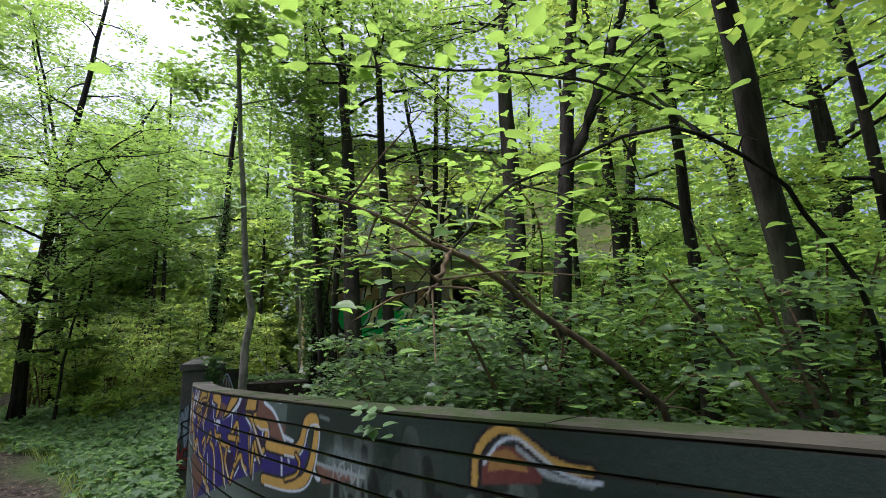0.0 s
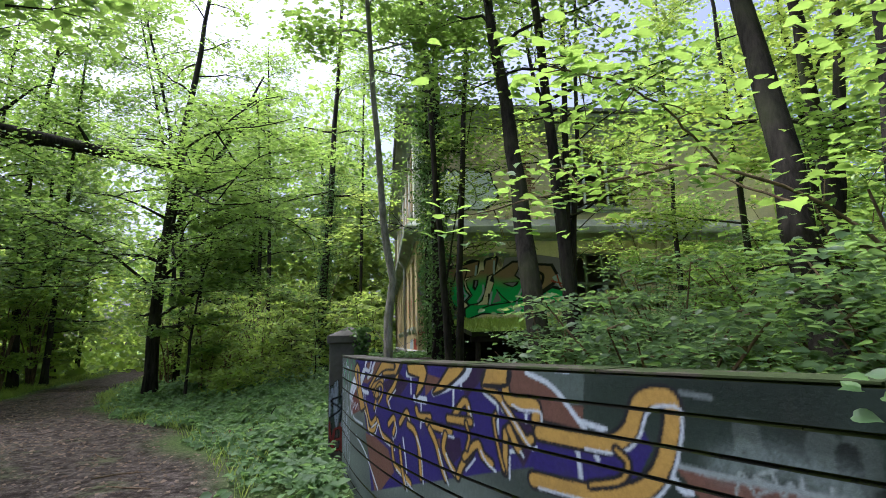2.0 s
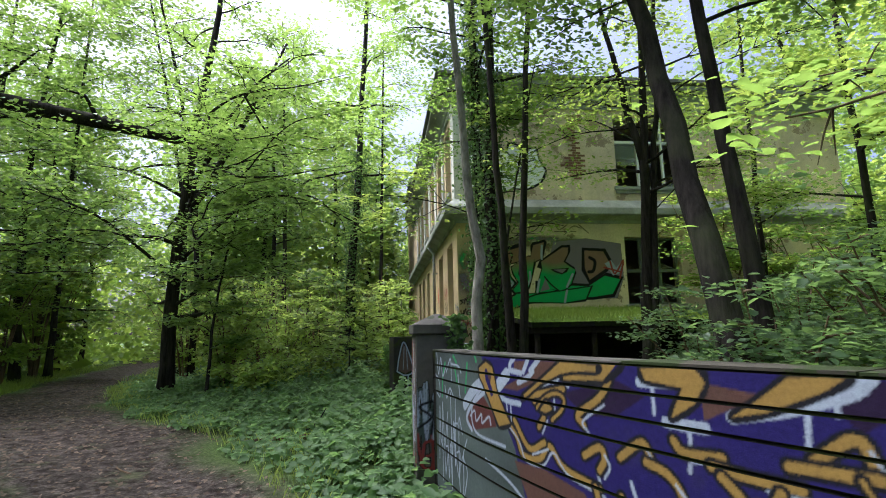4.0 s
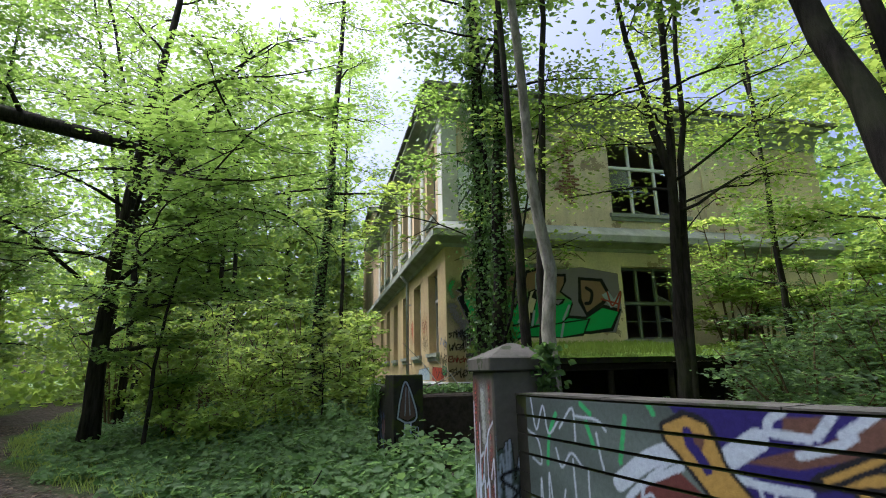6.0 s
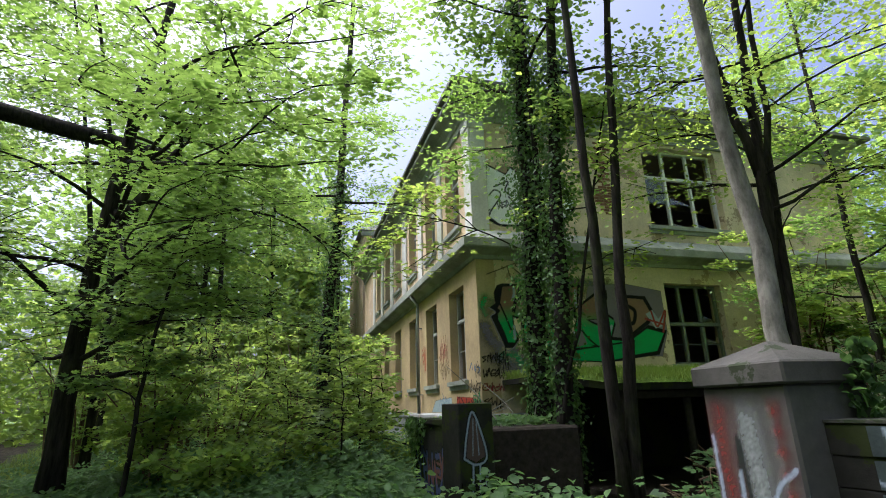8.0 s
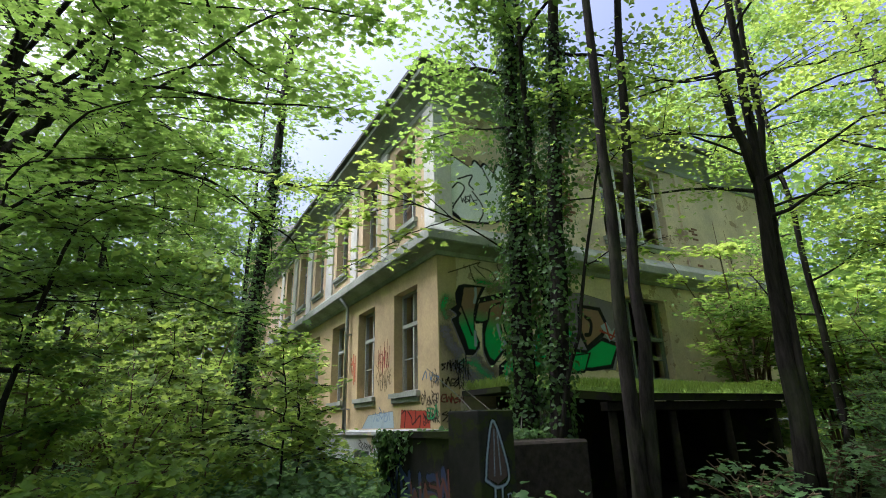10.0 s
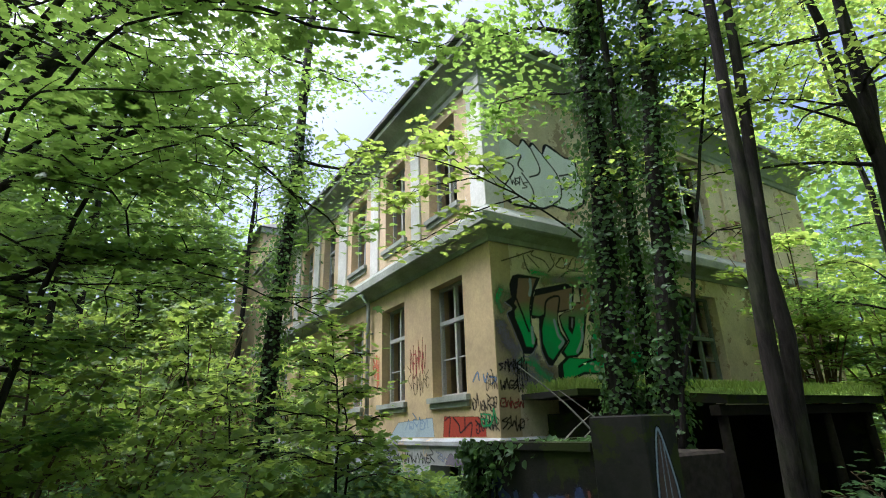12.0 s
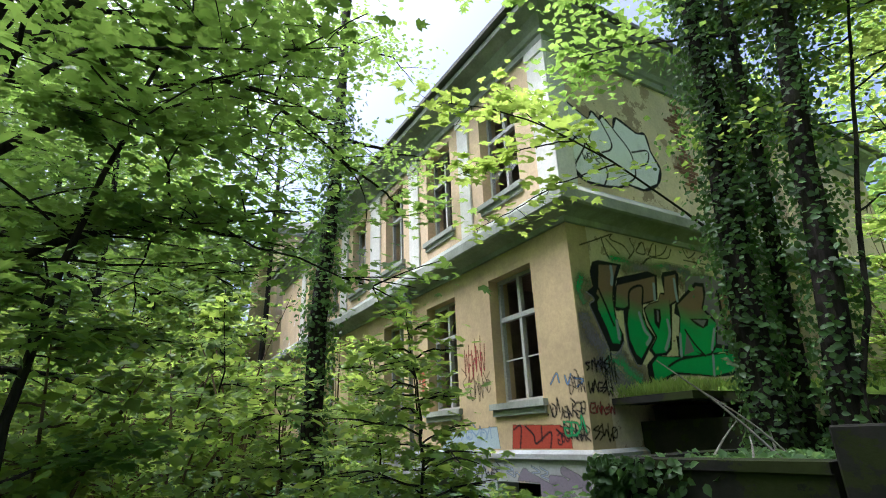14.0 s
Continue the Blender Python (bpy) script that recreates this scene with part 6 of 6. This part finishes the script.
rg = np.random.default_rng(900)
n = 42000
cx = np.concatenate([rg.uniform(-11, 1, n // 3), rg.uniform(-7, 0, n // 3), rg.uniform(-11, -3.5, n // 3)])
cy = np.concatenate([rg.uniform(3, 30, n // 3), rg.uniform(6, 19, n // 3), rg.uniform(4, 17, n // 3)])
side = path_side(cx, cy)
clump = np.sin(cx * 1.9 + 1) * np.sin(cy * 1.6) + 0.5 * np.sin(cx * 4.1 + cy * 3.3)
ok = (side > 1.35 + 0.3 * clump) & ~inside_house(cx, cy) & (wall_gap(cx, cy) > 0.12) & (clump > -0.9) & ~((cx > -1.0) & (cy > 8.4) & (rg.uniform(size=len(cx)) < 0.85))
cx, cy, clump, side = cx[ok], cy[ok], clump[ok], side[ok]
tall = np.clip(0.10 + 0.12 * clump + 0.16 * (side - 1.4), 0.04, 0.5) * np.where(cx < -4 - 0.62 * (cy - 8), 0.45, 1)
cz = ground_height(cx, cy) + 0.02 + tall * rg.uniform(0, 1, len(cx)) ** 0.7
tagged(leaves("ground_cover", np.stack([cx, cy, cz], 1), 0.1, OVAL, LEAF_GROUND, rg, tilt=0.35), "low leafy ground cover beside the path", "ground cover", kind="stuff")
# taller herbs standing in clumps above it
hx, hy = rg.uniform(-9, -0.6, 1500), rg.uniform(4, 20, 1500)
hs = path_side(hx, hy)
ok = (hs > 1.9) & ~inside_house(hx, hy) & (wall_gap(hx, hy) > 0.25) & ((hx > -4 - 0.62 * (hy - 8)) | (rg.uniform(size=1500) < 0.3))
hx, hy, hs = hx[ok], hy[ok], hs[ok]
tops = np.clip(0.14 + 0.17 * (hs - 1.8), 0.14, 0.7) * rg.uniform(0.6, 1.4, len(hx))
pick = rg.integers(0, len(hx), 26000)
turn, reach, tier = rg.uniform(0, 2 * math.pi, 26000), rg.uniform(0, 1, 26000) ** 0.6, rg.uniform(0.25, 1, 26000) ** 0.6
wide = 0.12 + 0.38 * tops[pick]
px, py = hx[pick] + wide * reach * np.cos(turn), hy[pick] + wide * reach * np.sin(turn)
ok = (path_side(px, py) > 1.6) & (wall_gap(px, py) > 0.1) & ~inside_house(px, py)
pz = ground_height(px, py) + tops[pick] * tier * (1 - 0.35 * reach ** 2) + 0.03
tagged(leaves("herbs", np.stack([px, py, pz], 1)[ok], 0.1, OVAL, LEAF_GROUND, rg, tilt=0.35), "clumps of leafy herbs rising from the ground cover", "herbs", kind="stuff")
# grass along both edges of the path
n = 36000
k = rg.integers(20, 150, n)
off = rg.choice([-1, 1], n, p=[0.7, 0.3]) * rg.uniform(1.3, 3.4, n)
tang = np.gradient(PATH_LINE, axis=0)[k]
tang /= np.linalg.norm(tang, axis=1)[:, None]
gxy = PATH_LINE[k] + np.stack([tang[:, 1], -tang[:, 0]], 1) * off[:, None] + rg.normal(0, 0.25, (n, 2))
ok = (path_side(gxy[:, 0], gxy[:, 1]) > 1.3) & ~inside_house(gxy[:, 0], gxy[:, 1]) & (wall_gap(gxy[:, 0], gxy[:, 1]) > 0.25) & ((gxy[:, 0] < -2.2) | (gxy[:, 1] > 9))
gxy = gxy[ok]
tagged(leaves("grass", np.column_stack([gxy, ground_height(gxy[:, 0], gxy[:, 1]) - 0.01]), 0.15, BLADE, GRASS, rg, stand=True, vary=0.5), "light green grass along the path edge", "grass", kind="stuff")
# dead leaves on the trodden earth
n = 26000
lx, ly = rg.uniform(-14, 0, n), rg.uniform(0, 26, n)
ok = (path_side(lx, ly) < 2.3) & (wall_gap(lx, ly) > 0.3)
lx, ly = lx[ok], ly[ok]
LITTER = leafy("dead_leaf", (0.03, 0.022, 0.018), (0.22, 0.17, 0.13), (0.1, 0.07, 0.04), 0.8)
tagged(leaves("leaf_litter", np.stack([lx, ly, ground_height(lx, ly) - 0.015], 1), 0.06, DIAMOND, LITTER, rg, tilt=0.2), "scattered dead leaves on the path", "leaf litter", kind="stuff")

# fallen log and sticks by the path
thing = empty("fallen_log", -3.3, 10.6, 0.03)
part("wood", Geo().tube(spline([(-0.45, -0.05, 0.02), (0, 0.03, 0.04), (0.5, 0.0, 0.06)], 8), [0.035, 0.045, 0.05, 0.05, 0.045, 0.045, 0.04, 0.02], 8), BARK_BROWN, thing, smooth=True)
part("twig", Geo().tube([(0.2, 0, 0.06), (0.5, 0.1, 0.22), (0.62, 0.12, 0.42)], [0.018, 0.014, 0.006], 5), BARK, thing)
tagged(thing, "short dead branch lying on the path edge", "log")
for x, y, a in ((-4.0, 8.2, 20), (-2.9, 11.1, 70), (-4.9, 9.7, 130), (-3.5, 7.4, 160), (-2.7, 11.6, 10)):
    thing = empty("stick", x, y, float(ground_height(x, y)) - 0.02, a)
    part("wood", Geo().tube(spline([(-0.25, 0, 0.01), (0.02, 0.04, 0.02), (0.3, 0, 0.015)], 6), [0.008, 0.011, 0.011, 0.01, 0.008, 0.004], 5), BARK_BROWN, thing)
    tagged(thing, "thin dry stick on dark earth", "stick", "sticks on the path")


def branch(label, paths, radius, leaf_n, size, shape, mat, seed, spread=0.12, start=0.3, name="branch", bark=BARK_BROWN, group=""):
    """A single long branch with its leaves."""
    r = np.random.default_rng(seed)
    base = np.array(paths[0][0], float)
    thing = empty(name, *base)
    wood, seats = Geo(), []
    for i, p in enumerate(paths):
        line = spline(np.array(p, float) - base, 18)
        line[1:-1] += r.normal(0, 0.006, (16, 3))
        wood.tube(line, np.linspace(radius if i == 0 else radius * 0.55, 0.004, 18), 6, False)
        seats.append(line[int(18 * start):])
        for j in range(7):
            q = line[r.integers(int(18 * start), 18)]
            tip = q + r.normal(0, 1, 3) * (0.22, 0.22, 0.12)
            wood.tube([q, (q + tip) / 2 + (0, 0, 0.02), tip], [0.005, 0.004, 0.002], 4, False)
            seats.append(np.linspace(q, tip, 4)[1:])
    part("wood", wood, bark, thing, smooth=True)
    seats = np.vstack(seats)
    p = seats[r.integers(0, len(seats), leaf_n)] + r.normal(0, spread, (leaf_n, 3)) * (1, 1, 0.28)
    leaves("foliage", p, size, shape, mat, r, thing, 0.2)
    return tagged(thing, label, "branch", group)


branch("dead brown bough leaning over the garden wall", [[(1.95, 2.3, 0.0), (1.65, 2.1, 1.05), (1.44, 1.95, 1.36), (1.0, 1.87, 1.64), (0.54, 1.8, 1.93), (0.25, 1.77, 2.06), (-0.05, 1.75, 2.13)], [(0.54, 1.8, 1.93), (0.45, 1.7, 1.8), (0.4, 1.65, 1.75)]], 0.022, 40, 0.06, BROAD, LEAF_MAPLE, 331, 0.16, bark=BARK_BROWN)
branch("arching branch with broad green leaves above the wall", [[(2.9, 2.2, 0.0), (2.6, 1.8, 1.5), (2.18, 1.7, 2.06), (1.85, 1.65, 2.32), (1.33, 1.6, 2.4), (0.78, 1.79, 2.18), (0.54, 1.82, 1.93)], [(1.85, 1.65, 2.32), (1.3, 1.9, 2.75), (0.5, 2.1, 2.85), (-0.1, 2.1, 2.8)], [(1.6, 1.65, 2.4), (1.5, 2.0, 2.9), (1.1, 2.3, 3.1)]], 0.016, 330, 0.075, BROAD, LEAF_MAPLE, 312, 0.2, bark=BARK)
branch("bright hazel branch reaching over the garden wall", [[(2.4, 3.6, 0.0), (2.0, 3.9, 1.8), (1.2, 4.2, 2.45), (0.4, 4.4, 2.4), (-0.35, 4.6, 2.25)], [(1.2, 4.2, 2.45), (0.6, 3.9, 2.75), (-0.1, 3.8, 2.9)], [(1.6, 4.1, 2.2), (1.2, 4.8, 2.7), (0.3, 5.3, 2.8)], [(1.9, 3.9, 1.9), (1.7, 3.4, 2.5), (1.2, 3.1, 2.9)]], 0.016, 900, 0.078, BROAD, LEAF_MAPLE, 333, 0.22)
branch("leafy maple branch crossing in front of the house corner", [[(1.0, 14.4, 3.3), (0.64, 14.9, 4.1), (-0.31, 15.0, 4.56), (-1.48, 15.0, 4.76), (-2.33, 15.05, 4.78), (-3.1, 15.1, 4.56)], [(-0.31, 15.0, 4.56), (-0.9, 15.4, 4.35), (-1.5, 15.6, 3.95), (-2.0, 15.7, 3.65)], [(-1.0, 15.0, 4.7), (-1.6, 15.4, 4.6), (-2.2, 15.7, 4.3)],
       [(-0.31, 15.0, 4.56), (-0.7, 15.4, 5.2), (-1.0, 15.6, 5.7)], [(-1.0, 15.0, 4.7), (-1.3, 15.4, 5.2), (-1.6, 15.6, 5.6)]], 0.02, 560, 0.13, STAR, LEAF_BRIGHT, 304, 0.17, start=0.35, bark=BARK)
branch("yellow-green sprays of the forking tree before the south wall", [[(3.1, 11.9, 5.0), (2.7, 12.6, 5.7), (2.5, 13.3, 6.1), (2.6, 14.0, 6.3)], [(3.2, 11.8, 6.0), (3.4, 12.6, 6.6), (3.8, 13.4, 6.6), (4.4, 14.2, 6.4)], [(3.1, 11.9, 2.6), (3.6, 12.5, 3.3), (4.4, 13.0, 3.6), (5.2, 13.2, 3.5)], [(3.15, 11.85, 3.6), (4.2, 12.2, 4.4), (5.2, 12.4, 4.6), (6.2, 12.4, 4.5)]], 0.022, 900, 0.085, OVAL, LEAF_BRIGHT, 351, 0.24, start=0.35, bark=BARK)
branch("dark bare branch hanging before the west windows", [[(-2.7, 18.8, 6.6), (-3.8, 17.4, 5.9), (-4.06, 16.9, 5.4), (-3.54, 16.9, 5.12), (-3.24, 16.9, 4.87), (-2.92, 16.9, 4.54), (-2.84, 16.9, 4.05)], [(-3.24, 16.9, 4.87), (-2.6, 16.9, 4.53), (-2.36, 16.9, 4.25), (-2.0, 16.9, 4.35)]], 0.035, 260, 0.12, STAR, LEAF_MAPLE, 305, 0.25, bark=BARK)
branch("layered maple boughs overhanging the path", [[(-6.95, 16.9, 5.2), (-6.1, 15.03, 3.75), (-5.67, 14.76, 3.97), (-5.04, 14.53, 4.04), (-4.17, 14.14, 4.11)], [(-6.1, 15.03, 3.75), (-5.9, 14.31, 3.86), (-5.67, 14.15, 3.98), (-4.91, 13.89, 4.07), (-4.32, 13.6, 4.17)], [(-6.4, 15.7, 4.2), (-5.46, 15.12, 3.78), (-4.87, 14.84, 3.9), (-4.3, 14.6, 3.85)],
       [(-5.67, 14.76, 3.97), (-5.38, 14.89, 3.8), (-4.62, 14.5, 4.05), (-4.05, 13.95, 4.31)], [(-5.67, 14.15, 3.98), (-5.3, 13.6, 4.3), (-4.7, 13.3, 4.5), (-3.9, 13.1, 4.6)]], 0.03, 750, 0.1, STAR, LEAF_MAPLE, 341, 0.22, start=0.25, bark=BARK)
branch("high maple boughs reaching across the view", [[(-6.8, 17.0, 7.0), (-5.51, 13.8, 6.2), (-4.62, 13.0, 6.3), (-3.5, 12.6, 6.3), (-2.46, 12.2, 6.4)], [(-5.51, 13.8, 6.2), (-5.2, 13.0, 5.4), (-4.4, 12.6, 5.2), (-3.6, 12.4, 5.3)], [(-4.62, 13.0, 6.3), (-4.2, 13.6, 5.7), (-3.4, 13.9, 5.5), (-2.8, 14.0, 5.6)], [(-6.2, 15.6, 6.6), (-6.6, 14.0, 6.0), (-6.3, 13.0, 5.6), (-5.8, 12.4, 5.5)]], 0.04, 1300, 0.1, STAR, LEAF_MAPLE, 342, 0.27, start=0.25, bark=BARK)
branch("maple sprays reaching towards the house corner", [[(-6.9, 16.9, 6.2), (-5.4, 14.6, 5.2), (-4.7, 13.4, 4.7), (-3.9, 13.3, 4.7), (-3.2, 13.2, 4.8), (-2.6, 13.2, 4.9)], [(-4.7, 13.4, 4.7), (-3.7, 12.7, 5.5), (-2.9, 12.7, 5.8), (-2.2, 12.8, 6.0)], [(-5.4, 14.6, 5.2), (-4.3, 14.1, 5.6), (-3.2, 14.2, 6.0), (-2.3, 14.4, 6.2)], [(-5.4, 14.6, 5.2), (-5.2, 13.4, 5.2), (-5.3, 12.6, 5.0), (-4.6, 12.0, 5.0)]], 0.03, 1500, 0.1, STAR, LEAF_MAPLE, 343, 0.26, start=0.25, bark=BARK)
tree("thin leaning sapling beside the path", [[(-5.85, 15.5, 0), (-5.7, 15.6, 2.5), (-5.2, 15.8, 5.5)]], 0.045, 0.25, 12, 1.3, 2600, 0.1, 311, shape=STAR, spread=(0.16, 0.16, 0.06))
for k, (x, y, h) in enumerate([(-2.7, 15.9, 2.7), (-2.3, 16.6, 2.3), (-3.6, 17.6, 2.2), (-1.7, 19.2, 3.0), (-4.1, 18.9, 3.6), (-1.2, 20.6, 3.4)]):
    tree("young maple sapling with bright green leaves", [[(x, y, 0), (x + 0.05, y, h * 0.5), (x - 0.05, y + 0.1, h)]], 0.022, 0.3, 12, 0.95, 480, 0.13, 320 + k, mat=LEAF_BRIGHT, shape=STAR, spread=(0.14, 0.14, 0.06), group="saplings")
# trees added mostly out of view to shade the path and garden wall
for k, (x, y) in enumerate([(-7.0, -3), (-5, -7), (-12, -2), (-14, 4), (-8.6, 9.3)]):
    tree("tall tree across the path, added mostly out of view for its shade", [[(x, y, 0), (x + 0.2, y, 7), (x + 0.4, y + 0.3, 14)]], 0.2, 0.45, 18, 4.8, 8000, 0.2, 700 + k, mat=LEAF_MAPLE, group="surrounding woods", spread=(0.5, 0.5, 0.25), twigs=4)

# moss and grass on the shed roof, rubble sprigs on the infill
n = 9000
mx, my = rg.uniform(1.2, 5.4, n), rg.uniform(13.35, 16.4, n)
mz = 1.655 + (my - 13.4) * 0.34 / 3.05
tagged(leaves("roof_moss", np.stack([mx, my, mz], 1), 0.13, BLADE, GRASS, rg, stand=True, vary=0.6), "bright grassy moss on the shed roof", "moss", kind="stuff")
g, n = Geo(), 28
hump = lambda x, y: 0.05 + 0.06 * noise.noise(Vector((x * 2.1, y * 2.1, 3)))
v = [(1.19 + 4.23 * i / n, 13.38 + 3.06 * j / n, 1.655 + 3.06 * j / n * 0.34 / 3.05 + hump(i * 0.15, j * 0.11) * (0 if i in (0, n) or j == 0 else 1)) for j in range(n + 1) for i in range(n + 1)]
g.add(v, [(j * (n + 1) + i, j * (n + 1) + i + 1, (j + 1) * (n + 1) + i + 1, (j + 1) * (n + 1) + i) for j in range(n) for i in range(n)])
part("moss_layer", g, MOSS, bpy.data.objects["shed"], "thick bright green moss", smooth=True)
n = 1200
tagged(leaves("ledge_sprigs", np.stack([rg.uniform(-1.6, 0.1, n), rg.uniform(13.5, 14.5, n), 1.1 + rg.uniform(0, 0.12, n)], 1), 0.08, OVAL, LEAF_GROUND, rg), "small weeds on the rubble", "weeds", kind="stuff")
n = 900
tagged(leaves("ledge_moss", np.stack([rg.uniform(0.6, 1.2, n), rg.uniform(15.2, 16.4, n), np.full(n, 1.86)], 1), 0.16, BLADE, GRASS, rg, stand=True), "bright grass tufts on the ledge", "moss", kind="stuff")
for a, b in (((-0.6, 13.6, 1.1), (-1.25, 14.2, 2.0)), ((-0.2, 13.7, 1.05), (-0.7, 14.2, 1.75)), ((0.1, 14.1, 1.05), (0.4, 14.4, 1.9)), ((-1.2, 13.6, 1.1), (-0.3, 14.1, 1.35)), ((-0.9, 14.2, 1.1), (-0.1, 14.3, 1.5))):
    thing = empty("dry_stick", *a)
    d = np.array(b) - a
    part("wood", Geo().tube(spline([(0, 0, -0.03), d * 0.5 + (0.03, 0, 0.03), d], 7), np.linspace(0.014, 0.005, 7), 5), BARK_PALE, thing)
    tagged(thing, "pale dry stick leaning in the rubble", "stick", "sticks in the rubble")


def ivy_patch(label, places, normals, size=0.07, seed=1):
    r = np.random.default_rng(seed)
    return tagged(leaves("ivy_patch", places, size, OVAL, LEAF_IVY, r, None, 0.4, normals=normals), label, "ivy", kind="stuff")


n = 260
ivy_patch("ivy hanging down the gate pier", np.stack([-1.16 + rg.normal(0, 0.05, n), np.full(n, 8.06) + rg.normal(0, 0.02, n), 1.64 - 0.5 * rg.uniform(0, 1, n) ** 1.5], 1), np.tile((0.2, -1, 0.2), (n, 1)), 0.05, 41)
n = 700
ivy_patch("ivy spilling over the corner of the retaining wall", np.stack([-1.7 - np.abs(rg.normal(0, 0.05, n)), 14.62 - np.abs(rg.normal(0, 0.3, n)), 1.25 - np.abs(rg.normal(0, 0.28, n))], 1), np.tile((-1, 0.2, 0.3), (n, 1)), 0.07, 42)
# broad pale leaves hanging over the coping
s = rg.normal(5.68, 0.1, 16)
pl_ = np.array([on_wall(a, -0.08, 0) for a in s]) + np.column_stack([np.zeros(16), np.zeros(16), rg.uniform(1.2, 1.33, 16)])
thing = tagged(leaves("hanging_leaves", pl_, 0.058, BROAD, LEAF_GROUND, rg, None, 0.2, normals=np.tile((-0.4, -0.35, 0.9), (16, 1))), "broad pale leaves hanging over the wall coping", "leaves", kind="stuff")

# ---- blocks of the garden wall ----
def block_mesh(length):
    return mesh_of("block", Geo().box((0.0015, 0.002, 0.0025), (length - 0.0015, 0.02, COURSE - 0.0025)), CONCRETE_SHADED)


whole, half = block_mesh(BLOCK), block_mesh(BLOCK / 2)
for r in range(11):
    z = -0.05 + r * COURSE
    if z + COURSE > WALL_TOP - 0.015:
        break
    s = -BLOCK / 2
    first = (r + 1) % 2
    while s < PAINTED:
        ln, me_ = (BLOCK / 2, half) if first else (BLOCK, whole)
        first = 0
        a, b = on_wall(s, 0, 0), on_wall(s + ln, 0, 0)
        part("block", me_, CONCRETE_SHADED, garden_wall, m=pose(a[0], a[1], z, 0, 0, math.degrees(math.atan2(b[1] - a[1], b[0] - a[0]))))
        s += ln
